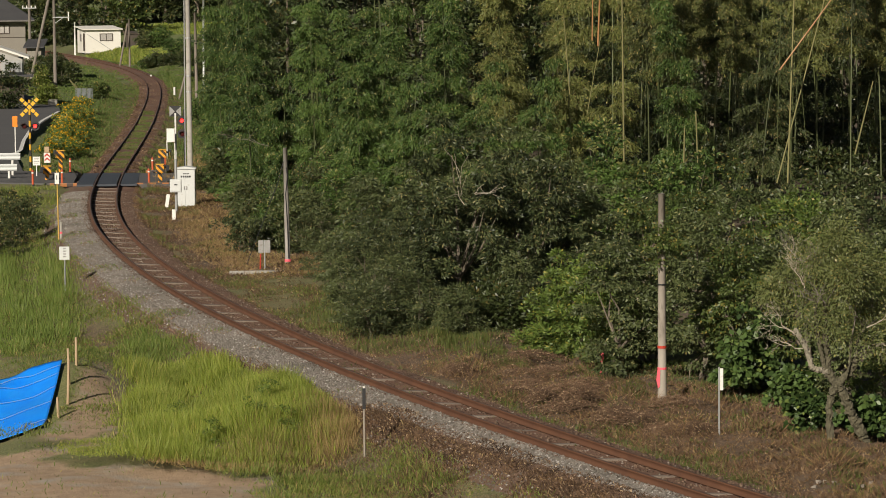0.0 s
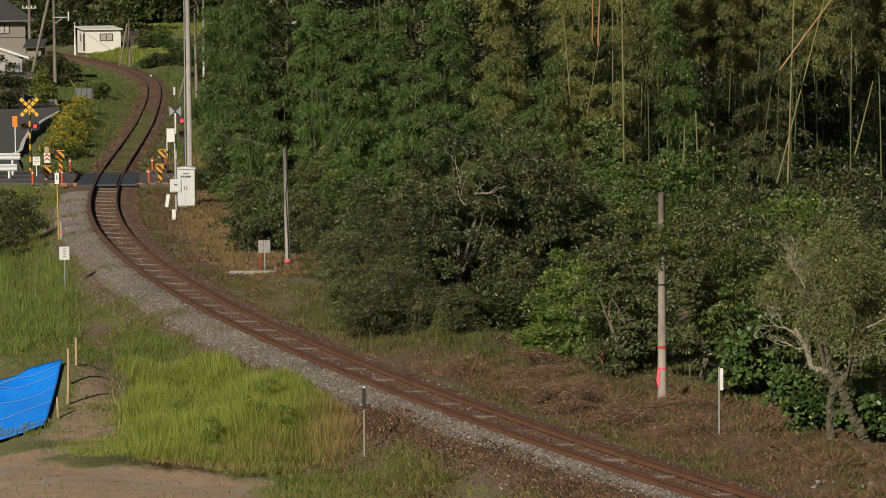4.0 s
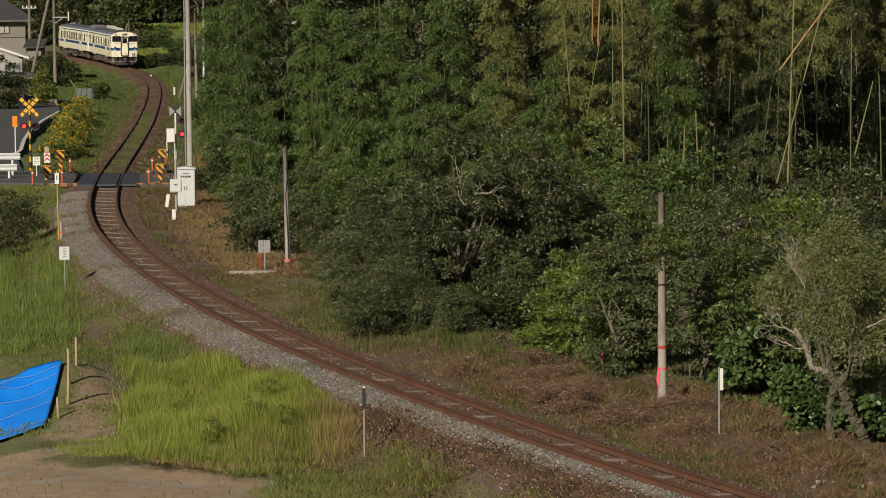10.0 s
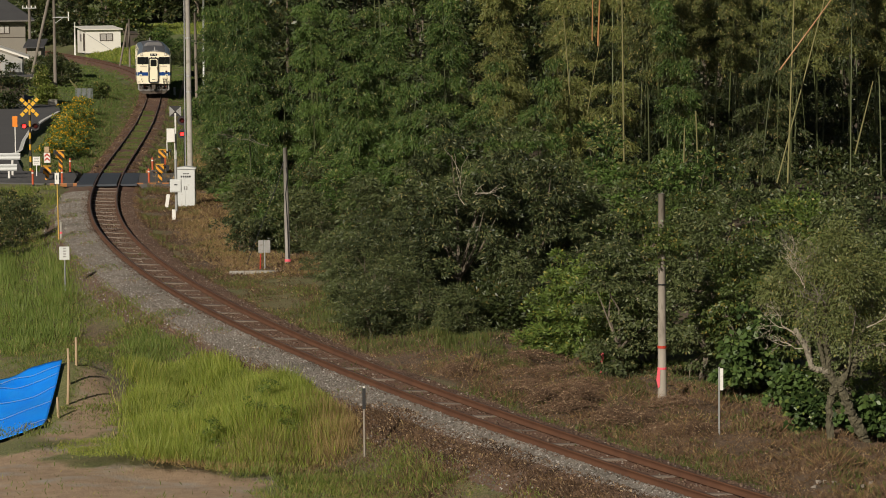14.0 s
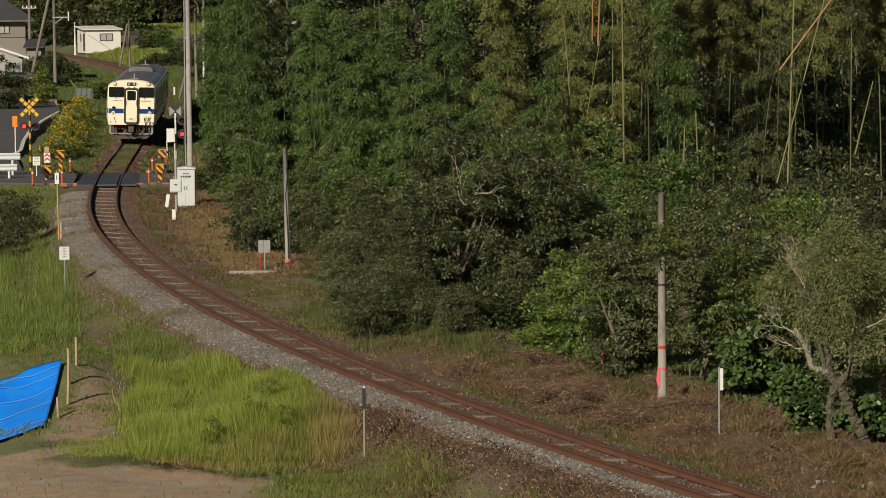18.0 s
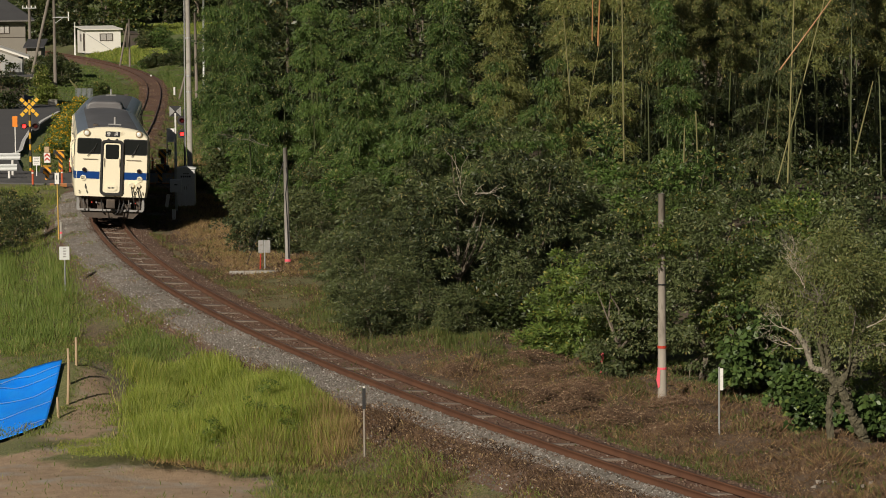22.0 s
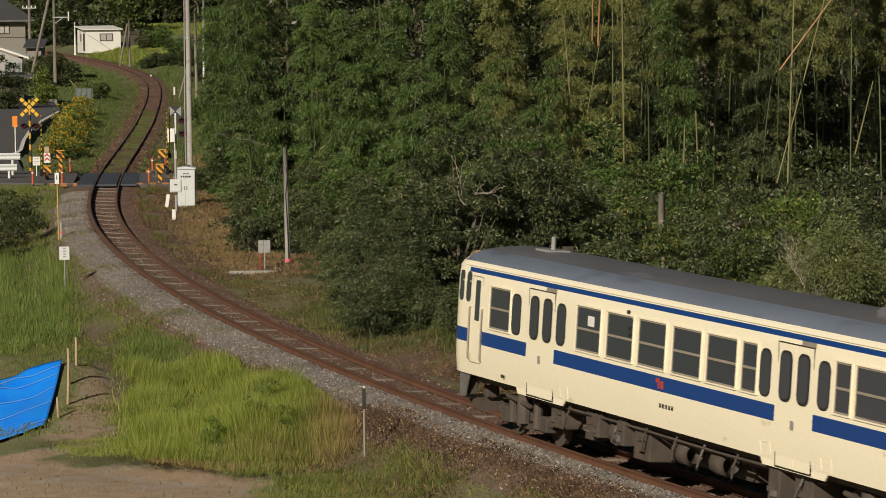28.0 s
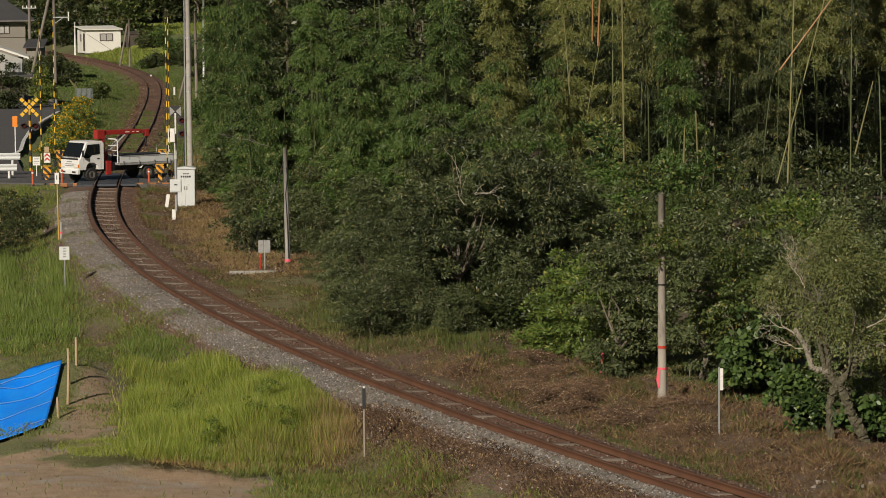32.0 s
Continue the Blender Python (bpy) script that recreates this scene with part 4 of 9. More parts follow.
    # roof: aerial, vents, and on one car a cooling tank
    bm = bmx()
    tube(bm, [(HALF - 2.0, 0.1, 3.8), (HALF - 2.0, 0.1, 4.15)], [0.05, 0.045], 8)
    box(bm, HALF - 2.35, HALF - 1.65, -0.15, 0.35, 3.83, 3.88, 0.01)
    part("aerial", bm, STEEL_GREY, car)
    bm = bmx()
    box(bm, HALF - 1.15, HALF - 0.95, -0.75, -0.55, 3.75, 3.9, 0.03)
    part("roof_horn", bm, UNDER, car)
    if tank:
        bm = bmx()
        prof = [(-0.82, 3.66), (-0.8, 3.92), (-0.7, 4.06), (-0.5, 4.12), (0.5, 4.12), (0.7, 4.06), (0.8, 3.92), (0.82, 3.66)]
        plate(bm, prof, 2.1, "x", -HALF + 0.35)
        bmesh.ops.bevel(bm, geom=[e for e in bm.edges if abs(e.verts[0].co.x - e.verts[1].co.x) < 0.01 and max(e.verts[0].co.z, e.verts[1].co.z) > 3.7], offset=0.09, segments=3, affect="EDGES", profile=0.5)
        tank_ob = part("roof_tank", bm, SOOT, car, "boxy grey cooling tank on the roof")
        for k in range(3):
            bm = bmx()
            box(bm, -HALF + 0.75 + 0.6 * k, -HALF + 0.8 + 0.6 * k, -0.835, 0.835, 3.7, 3.95, 0.01)
            part("strap", bm, ROOF_GREY, tank_ob)
        bm = bmx()
        plate(bm, [(-0.6, 3.7), (-0.6, 3.92), (-0.5, 3.99), (0.5, 3.99), (0.6, 3.92), (0.6, 3.7)], 1.3, "x", -HALF + 2.55)
        part("roof_duct", bm, SOOT, car)
    under_gear(car, seed)
    bogie(car, -7.4)
    bogie(car, 7.4)
    return car


LAMP_OFF = surface("headlight_glass", (0.88, 0.85, 0.77), rough=0.16, metal=0.1, bump=0.0)
BRASS = surface("tarnished_brass_ring", (0.5, 0.36, 0.18), (0.38, 0.26, 0.13), 0.35, metal=0.6, scale=8, bump=0.02)
TAIL_RED = glass("tail_lamp_red", (0.022, 0.006, 0.007), 0.1)
HAZARD_YEL = surface("yellow_paint", (0.68, 0.36, 0.03), rough=0.5, scale=4, bump=0.05)
LEAD_CAR = railcar("railcar", "cream diesel railcar with blue bands, cab leading", 4, False)
REAR_CAR = railcar("railcar", "cream diesel railcar with blue bands, cab trailing", 9, True)

# distance still to run to a point by the near curve, second by second
RUN = [511.38, 494.41, 477.26, 459.9, 442.32, 424.47, 406.29, 387.71, 368.62, 348.89, 328.48, 307.43, 285.95, 264.23, 242.51, 220.96, 199.74,
       178.99, 158.86, 139.5, 121.01, 103.41, 86.42, 69.51, 52.33, 34.9, 17.53, 0.35, -16.58, -33.74, -50.72, -67.67, -84.59]


def car_pose(s_front, reverse):
    """A car stands on the line by its two bogies; s_front is its leading end."""
    xa, ya, za, _ = on_line(s_front - 3.0)
    xb, yb, zb, _ = on_line(s_front - 17.8)
    a = math.atan2(ya - yb, xa - xb)
    xm, ym, zm = (xa + xb) / 2, (ya + yb) / 2, (za + zb) / 2
    lean = float(cant(ym))
    rise = math.atan2(za - zb, 14.8)
    m = Matrix.Translation((xm, ym, zm + 0.533 * abs(math.sin(lean)))) @ Matrix.Rotation(a, 4, "Z") @ Matrix.Rotation(-rise, 4, "Y") @ Matrix.Rotation(-lean, 4, "X")
    return m @ Matrix.Rotation(math.pi, 4, "Z") if reverse else m


# ---- foliage ----
def unit(v):
    return v / np.maximum(1e-9, np.linalg.norm(v, axis=-1, keepdims=True))


def leaf_mesh(name, p, d, length, width, rng, material, belly=0.42, face=None, loose=0.5):
    """Pointed leaves: one four-cornered blade each, turned at random about its length or roughly facing outwards."""
    n = len(p)
    d = unit(d)
    up = rng.normal(size=(n, 3)) if face is None else unit(face) + rng.normal(0, loose, (n, 3))
    side = unit(np.cross(d, up))
    length, width = np.broadcast_to(length, n)[:, None], np.broadcast_to(width, n)[:, None]
    mid = p + d * length * belly
    v = np.stack([p, mid + side * width / 2, p + d * length, mid - side * width / 2], 1).reshape(-1, 3)
    return raw_mesh(name, v, np.arange(4 * n).reshape(n, 4), material)


def mesh_part(name, me, parent, label=""):
    ob = new(name, me)
    ob.parent = parent
    if label:
        ob["label"] = label
    return ob


# culm green darkened to hold the shade inside the plumes
CULM_SHADE = surface("shaded_green_culm", (0.09, 0.11, 0.035), (0.06, 0.07, 0.03), 0.5, scale=1.2, fine=12, bump=0.05, vary=0.6)


def bamboo_plume(seed, h, radius, material, bare, lean, sprays, m=16):
    """One bamboo: a culm inside a tall plume of drooping sprays, layered in uneven tiers."""
    rng = np.random.default_rng(seed)
    b = thing("bamboo", pose(0, 0, 0), "tall bamboo with tiers of drooping green leaves", "bamboo", group="bamboo grove")
    az = rng.uniform(0, 6.28)

    def stem(t):
        bend = lean * t * t * h + 0.06 * h * np.maximum(0, t - 0.75) * 4 * t
        return np.stack([np.cos(az) * bend, np.sin(az) * bend, h * (t - 0.2 * lean * t * t)], -1)
    bm = bmx()
    ts = np.linspace(0, 1, 13)
    tube(bm, [tuple(stem(t)) for t in ts], [0.032 * (1 - 0.85 * t) + 0.004 for t in ts], 6)
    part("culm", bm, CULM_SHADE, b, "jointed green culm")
    # branches leave the culm in tiers; each carries a drooping tongue of sprays
    nb = sprays // 13
    tb = bare + (1 - bare) * rng.random(nb) ** 0.9
    tb = tb + 0.35 / h * np.sin(tb * h * 6.3 + seed)
    ab = rng.uniform(0, 6.283, nb)
    grow = np.clip(0.5 + 1.8 * (tb - bare), 0, 1) * (1 - np.clip((tb - 0.45) / 0.55, 0, 1) ** 1.5 * 0.9)
    reach = radius * grow * (0.85 + 0.22 * np.sin(3 * ab + tb * h * 0.8 + seed)) * rng.uniform(0.75, 1.15, nb)
    per = 13
    f = rng.uniform(0.3, 1.0, (nb, per))
    ring = np.stack([np.cos(ab), np.sin(ab), np.zeros(nb)], 1)
    cross = np.stack([-np.sin(ab), np.cos(ab), np.zeros(nb)], 1)
    root = stem(tb)[:, None] + ring[:, None] * (reach[:, None] * f)[..., None] + cross[:, None] * (rng.normal(0, 0.13, (nb, per)) * (0.5 + f))[..., None]
    root[..., 2] += reach[:, None] * (0.38 * f - 0.7 * f * f) + rng.normal(0, 0.05, (nb, per))
    root, ring2 = root.reshape(-1, 3), np.repeat(ring, per, 0)
    k = rng.uniform(0, 1, (len(root), m, 1))
    p = root[:, None] + ring2[:, None] * k * 0.24 + np.array([0, 0, -1.0]) * 0.2 * k * k + rng.normal(0, 0.05, (len(root), m, 3))
    d = ring2[:, None] * 0.6 + np.array([0, 0, -0.7]) + rng.normal(0, 0.4, (len(root), m, 3))
    f = np.repeat((ring2 + np.array([0, 0, 0.7]))[:, None], m, 1)
    size = rng.uniform(0.08, 0.17, len(root) * m)
    mesh_part("foliage", leaf_mesh("foliage", p.reshape(-1, 3), d.reshape(-1, 3), size, size * 0.23, rng, material, face=f.reshape(-1, 3), loose=0.85), b, "dense sprays of narrow leaves")
    return b


def crown_points(rng, rx, ry, rz, clumps, rc, leaves, flat=0.5):
    """Leaf places: many small uneven clumps filling out an egg-shaped crown, open inside."""
    c = unit(rng.normal(size=(clumps, 3)))
    c *= rng.uniform(0.55, 1.06, (clumps, 1)) * (1 + 0.16 * np.sin(c[:, :1] * 5 + rng.uniform(0, 6)) + 0.14 * np.sin(c[:, 2:] * 6 + rng.uniform(0, 6)))
    c *= np.array([rx, ry, rz])
    r = rc * rng.uniform(0.6, 1.35, clumps)
    out = unit(rng.normal(size=(clumps, leaves, 3)))
    out[..., 2] = np.abs(out[..., 2]) * 0.8 + out[..., 2] * 0.2
    p = c[:, None] + out * r[:, None, None] * rng.uniform(0.7, 1.05, (clumps, leaves, 1)) * np.array([1, 1, flat + 0.25])
    d = out + rng.normal(0, 0.45, out.shape) + np.array([0, 0, -0.25])
    return c, p.reshape(-1, 3), d.reshape(-1, 3), (out + 0.5 * unit(c)[:, None] + np.array([0, 0, 0.3])).reshape(-1, 3)


def tree(name, at, label, category, size, base, clumps, rc, leaves, leaf, material, seed, trunk=0.06, bark=None, group="", stems=3, droop=0.0, down=0.15, high=False, limbs=True, slim=0.42):
    """A shrub or tree: trunk, limbs that reach the clumps, and a crown of single leaves. size: half width, half depth, half height; base: height of the crown's middle."""
    rng = np.random.default_rng(seed)
    t = thing(name, pose(*at), label, category, group)
    size = size if high else (size[0], size[1], 1.09 * size[2])
    base = base if high else min(base, 0.8 * size[2])
    c, p, d, face = crown_points(rng, *size, clumps, rc, leaves)
    mid = np.array([0, 0, base])
    low = -base + down
    p = p + mid
    p[:, 2] = np.maximum(p[:, 2], down * rng.uniform(0, 1, len(p)))
    d[:, 2] -= droop
    length = leaf * rng.uniform(0.7, 1.3, len(p))
    mesh_part("crown", leaf_mesh("crown", p, d, length, length * slim, rng, material, 0.5, face, 0.95), t)
    if not limbs:
        return t
    bm = bmx()
    pick = rng.choice(len(c), min(len(c), 5 + stems), replace=False)
    fork = np.array([rng.normal(0, 0.08), rng.normal(0, 0.08), base * 0.45])
    tube(bm, [(0, 0, -0.15), tuple(fork * 0.5 + np.array([0.03, -0.02, 0])), tuple(fork)], [trunk * 1.25, trunk, trunk * 0.85], 8)
    part("trunk", bm, bark or BARK, t)
    for i in pick:
        bm = bmx()
        end = c[i] * 0.9 + mid
        half = (fork + end) / 2 + rng.normal(0, 0.1, 3)
        tube(bm, [tuple(fork), tuple(half), tuple(end)], [trunk * 0.6, trunk * 0.35, trunk * 0.12], 5)
        part("limb", bm, bark or BARK, t)
    return t


def where(u, depth):
    """East position at a depth that fits pixel column u of the camera's view."""
    return (u - 784) / 6109 * depth / math.cos(0.081)


# the grove: upright bright plumes towards the crossing, darker and barer to the other side; the back rows' leaf colour
# is darkened for shade
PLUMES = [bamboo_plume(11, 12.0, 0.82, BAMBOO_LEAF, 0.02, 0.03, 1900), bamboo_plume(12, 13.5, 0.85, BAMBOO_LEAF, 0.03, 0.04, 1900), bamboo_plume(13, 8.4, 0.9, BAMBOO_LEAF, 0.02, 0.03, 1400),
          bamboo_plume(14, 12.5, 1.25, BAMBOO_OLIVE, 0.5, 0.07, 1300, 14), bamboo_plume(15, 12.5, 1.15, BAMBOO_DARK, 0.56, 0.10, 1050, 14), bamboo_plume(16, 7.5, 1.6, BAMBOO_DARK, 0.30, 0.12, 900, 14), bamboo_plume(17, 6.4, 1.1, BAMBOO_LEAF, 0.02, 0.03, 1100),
          bamboo_plume(18, 12.6, 0.95, BAMBOO_OLIVE, 0.04, 0.05, 1700), bamboo_plume(19, 10.5, 0.9, BAMBOO_OLIVE, 0.05, 0.05, 1400), bamboo_plume(20, 12.4, 1.2, FAR_SHADE_LEAF, 0.03, 0.04, 900, 13)]


def build_grove():
    """Rows of plumes from the crossing along the thicket; the rows behind close the gaps."""
    rng = np.random.default_rng(5)
    spots = []
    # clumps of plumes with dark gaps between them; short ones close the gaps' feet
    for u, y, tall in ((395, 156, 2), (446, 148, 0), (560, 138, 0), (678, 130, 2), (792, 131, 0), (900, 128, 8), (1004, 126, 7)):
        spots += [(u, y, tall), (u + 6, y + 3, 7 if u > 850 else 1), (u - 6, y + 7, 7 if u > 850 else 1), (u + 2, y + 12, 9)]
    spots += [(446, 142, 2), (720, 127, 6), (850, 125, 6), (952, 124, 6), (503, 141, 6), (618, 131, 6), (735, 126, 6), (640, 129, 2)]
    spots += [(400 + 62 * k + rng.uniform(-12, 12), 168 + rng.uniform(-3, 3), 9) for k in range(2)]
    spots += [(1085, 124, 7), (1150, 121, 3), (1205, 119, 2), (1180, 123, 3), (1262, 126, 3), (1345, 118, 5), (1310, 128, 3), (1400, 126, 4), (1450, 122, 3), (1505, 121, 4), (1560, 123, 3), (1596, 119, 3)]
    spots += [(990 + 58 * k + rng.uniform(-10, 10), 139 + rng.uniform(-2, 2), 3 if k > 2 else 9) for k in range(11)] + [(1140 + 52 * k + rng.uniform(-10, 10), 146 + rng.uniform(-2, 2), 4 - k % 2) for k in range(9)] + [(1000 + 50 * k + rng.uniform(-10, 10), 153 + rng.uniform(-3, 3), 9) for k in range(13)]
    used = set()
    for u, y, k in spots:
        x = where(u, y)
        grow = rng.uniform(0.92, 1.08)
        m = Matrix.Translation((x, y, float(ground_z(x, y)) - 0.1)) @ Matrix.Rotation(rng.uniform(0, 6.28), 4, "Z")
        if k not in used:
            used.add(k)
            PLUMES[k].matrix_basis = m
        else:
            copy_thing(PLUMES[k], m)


build_grove()


def stand(u, depth, dz=0.0):
    x = where(u, depth)
    return (x, depth, float(ground_z(x, depth)) + dz)


# evergreen thicket beside the track
THICKET = "dark glossy evergreen shrub beside the track"
for u, y, size, base, n, seed in ((630, 97.5, (1.05, 0.9, 1.18), 1.18, 60, 1), (672, 96.5, (1.15, 1.0, 1.67), 1.67, 80, 2), (612, 104, (0.9, 0.8, 1.15), 1.15, 45, 3),
                                  (740, 94.5, (0.8, 0.7, 0.85), 0.85, 45, 4), (815, 93.5, (0.75, 0.6, 0.67), 0.67, 40, 5), (655, 94.0, (0.7, 0.6, 0.82), 0.82, 40, 6), (915, 96.5, (0.75, 0.6, 0.8), 0.8, 38, 9), (700, 95.5, (0.8, 0.7, 1.0), 1.0, 45, 10), (588, 111.5, (0.9, 0.8, 1.33), 1.33, 45, 7)):
    tree("evergreen_shrub", stand(u, y), THICKET, "shrub", size, base, int(n * 0.9), 0.34, 280, 0.066, SHRUB_LEAF, seed, 0.04, group="shrubs of the thicket", down=0.05)
for u, y, size, base, n, seed in ((815, 99, (2.1, 1.5, 2.77), 2.77, 130, 21), (935, 100, (1.75, 1.4, 2.31), 2.31, 110, 22), (710, 102, (1.6, 1.2, 2.10), 2.10, 85, 23), (1010, 103, (1.3, 1.2, 2.15), 2.15, 75, 24), (880, 104, (1.6, 1.3, 2.56), 2.56, 80, 25)):
    tree("broadleaf_tree", stand(u, y), "broad evergreen tree with long drooping leaves", "tree", size, base, int(n * 0.95), 0.42, 250, 0.13, SHRUB_LEAF, seed, 0.09, group="trees of the thicket", droop=0.6, slim=0.3, down=0.05)
for u, y, size, base, n, seed in ((1002, 88.0, (0.9, 0.8, 0.9), 0.9, 55, 31), (962, 88.2, (0.55, 0.5, 0.42), 0.42, 28, 32), (1045, 87.0, (0.85, 0.8, 1.25), 1.25, 55, 33), (1030, 90, (1.0, 0.9, 1.45), 1.45, 55, 34), (1075, 85.5, (0.7, 0.6, 0.8), 0.8, 40, 35)):
    tree("vine_mound", stand(u, y), "mound of bright green climbing vine leaves", "vine", size, base, n, 0.3, 150, 0.095, KUDZU_LEAF, seed, 0.025, group="vine mounds", down=0.05)
for u, y, size, base, n, seed in ((1095, 84, (1.0, 0.8, 1.90), 1.90, 70, 41), (1165, 85, (1.1, 0.9, 2.36), 2.36, 80, 42), (1235, 82.5, (1.05, 0.8, 2.10), 2.10, 85, 43), (1310, 81, (0.95, 0.8, 2.03), 2.03, 75, 44), (1130, 90, (1.4, 1.0, 2.26), 2.26, 80, 45), (1260, 88, (1.3, 1.0, 2.51), 2.51, 80, 46), (1430, 80, (0.9, 0.7, 1.90), 1.90, 70, 48), (1500, 79, (1.0, 0.7, 2.0), 2.0, 75, 49), (1570, 77, (0.9, 0.7, 2.0), 2.0, 70, 50), (1365, 84, (0.9, 0.8, 1.90), 1.90, 60, 47)):
    tree("vine_covered_tree", stand(u, y), "small tree hung with green and yellowing creeper", "tree", size, base, int(n * 1.0), 0.32, 210, 0.092, (TWIG_LEAF, SHRUB_LEAF)[seed % 2], seed, 0.07, group="creeper trees", droop=0.6)
for u, y, size, base, n, seed in ((1340, 80, (0.62, 0.55, 0.95), 1.0, 34, 51), (1300, 79, (0.4, 0.4, 0.62), 0.64, 20, 52), (1400, 77, (0.55, 0.5, 0.48), 0.48, 20, 53), (1435, 73.5, (0.5, 0.4, 0.46), 0.46, 24, 54), (1540, 72.5, (0.55, 0.5, 0.46), 0.46, 26, 55)):
    tree("broad_leaved_weed", stand(u, y), "lush weed with broad heart-shaped leaves", "plant", size, base, int(n * 1.3), 0.24, 46, 0.15, BROAD_LEAF, seed, 0.02, group="broad weeds", down=0.05, droop=0.5, slim=0.75)
for u, y, size, base, n, seed in ((1410, 106, (1.2, 1.0, 1.35), 1.35, 60, 61), (1510, 108, (1.4, 1.0, 1.4), 1.4, 60, 62), (1340, 108, (1.2, 1.0, 1.49), 1.49, 50, 63), (1110, 108, (1.3, 1.0, 1.85), 1.85, 55, 64), (1220, 109, (1.3, 1.0, 1.79), 1.79, 55, 65), (1060, 110, (1.4, 1.0, 2.21), 2.21, 60, 66), (1450, 100, (1.3, 1.0, 1.64), 1.64, 50, 67), (1545, 98, (1.2, 1.0, 1.55), 1.55, 55, 68)):
    tree("understorey_bush", stand(u, y), "leafy green bush at the grove's foot", "bush", size, base, n, 0.42, 105, 0.15, KUDZU_LEAF if seed in (61, 67) else BAMBOO_LEAF if u < 1250 else SHRUB_LEAF, seed, 0.04, group="understorey bushes")
for u, y, size, base, n, seed in ((408, 154, (0.85, 0.8, 1.3), 1.3, 50, 71), (362, 159, (0.5, 0.5, 0.5), 0.5, 24, 89), (432, 145, (0.9, 0.9, 1.1), 1.1, 55, 72), (446, 136, (0.9, 0.9, 1.0), 1.0, 50, 73), (455, 127, (1.0, 0.8, 1.13), 1.13, 50, 74), (488, 123, (0.9, 0.8, 1.03), 1.03, 45, 75), (398, 165, (0.8, 0.9, 1.6), 1.6, 50, 76), (390, 185, (0.8, 1.0, 1.2), 1.2, 45, 77), (398, 205, (1.2, 1.2, 1.5), 1.5, 50, 78), (425, 215, (1.5, 1.4, 3.2), 3.2, 60, 85), (440, 122, (0.8, 0.7, 0.62), 0.62, 30, 79), (575, 126, (1.1, 0.8, 1.5), 1.5, 50, 86), (625, 123, (1.1, 0.8, 1.7), 1.7, 50, 87), (530, 122, (0.9, 0.8, 1.2), 1.2, 45, 88)):
    tree("bank_bush", stand(u, y), "tangled green bush on the bank", "bush", size, base, n, 0.38, 140, 0.11, (BAMBOO_LEAF, SHRUB_LEAF, BAMBOO_DARK)[seed % 3], seed, 0.04, group="bank bushes")
for u, y, size, base, n, seed in ((22, 133, (1.0, 0.9, 0.92), 0.92, 45, 81), (-12, 128, (1.1, 0.9, 1.03), 1.03, 45, 82), (30, 139, (0.9, 0.8, 0.82), 0.82, 40, 83), (5, 145, (1.0, 0.8, 0.92), 0.92, 40, 84)):
    tree("roadside_bush", stand(u, y), "rounded dark green roadside bush", "bush", size, base, n, 0.34, 140, 0.1, BAMBOO_DARK, seed, 0.03, group="roadside bushes")


# filler trees behind the bamboo; dark leaf colour stands for shade in the gaps
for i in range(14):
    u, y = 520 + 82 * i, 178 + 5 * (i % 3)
    tree("woodland_tree", stand(u, y), "tall filler tree behind the bamboo, leaves darkened for shade", "tree", (3.4, 2.4, 7.0), 7.0, 110, 1.0, 80, 0.34, FAR_SHADE_LEAF, 300 + i, 0.2, group="trees behind the grove")
# added bushes that hide the waiting truck and paint the gaps shade-dark
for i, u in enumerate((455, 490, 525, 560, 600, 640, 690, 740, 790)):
    tree("understorey_bush", stand(u, 152 + (i % 2)), "filler bush with leaves darkened for the grove's shade", "bush", (1.4, 1.0, 2.6), 2.6, 70, 0.5, 80, 0.2, FAR_SHADE_LEAF, 370 + i, 0.04, group="understorey bushes")
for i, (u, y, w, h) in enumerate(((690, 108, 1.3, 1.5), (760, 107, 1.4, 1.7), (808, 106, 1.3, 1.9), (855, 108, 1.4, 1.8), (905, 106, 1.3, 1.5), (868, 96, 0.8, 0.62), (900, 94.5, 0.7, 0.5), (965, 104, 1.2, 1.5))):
    tree("understorey_bush", stand(u, y), "filler bush with leaves darkened for the thicket's shade", "bush", (w, 0.8, h), h, 60, 0.36, 110, 0.12, FAR_SHADE_LEAF, 450 + i, 0.04, group="understorey bushes", down=0.05)
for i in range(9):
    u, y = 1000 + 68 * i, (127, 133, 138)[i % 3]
    tree("understorey_bush", stand(u, y), "filler bush with leaves darkened for the grove's shade", "bush", (1.3, 1.0, 1.3), 1.3, 40, 0.45, 80, 0.17, FAR_SHADE_LEAF, 330 + i, 0.04, group="understorey bushes")
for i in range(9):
    tree("understorey_bush", stand(1130 + 54 * i, 157 + 2 * (i % 2)), "filler bush deep in the grove, leaves darkened for shade", "bush", (1.8, 1.0, 2.4), 2.4, 46, 0.5, 80, 0.2, FAR_SHADE_LEAF, 350 + i, 0.04, group="understorey bushes")
for u, y, n in ((312, 78.6, 3), (448, 76.6, 5), (505, 76.0, 5), (372, 75.6, 3), (470, 79.0, 3)):
    tree("mound_weed", stand(u, y), "dark green leafy weed in the tall grass", "plant", (0.2, 0.2, 0.34), 0.32, n * 3, 0.12, 50, 0.055, GRASS_GREEN, 400 + u, 0.01, group="mound weeds", limbs=False, down=0.1)
tree("creeper", (5.06, 78.9, float(ground_z(5.06, 78.9))), "green creeper hanging over the concrete pole", "creeper", (0.42, 0.26, 0.5), 3.72, 22, 0.17, 90, 0.085, TWIG_LEAF, 360, 0.02, high=True, droop=0.6, limbs=False)


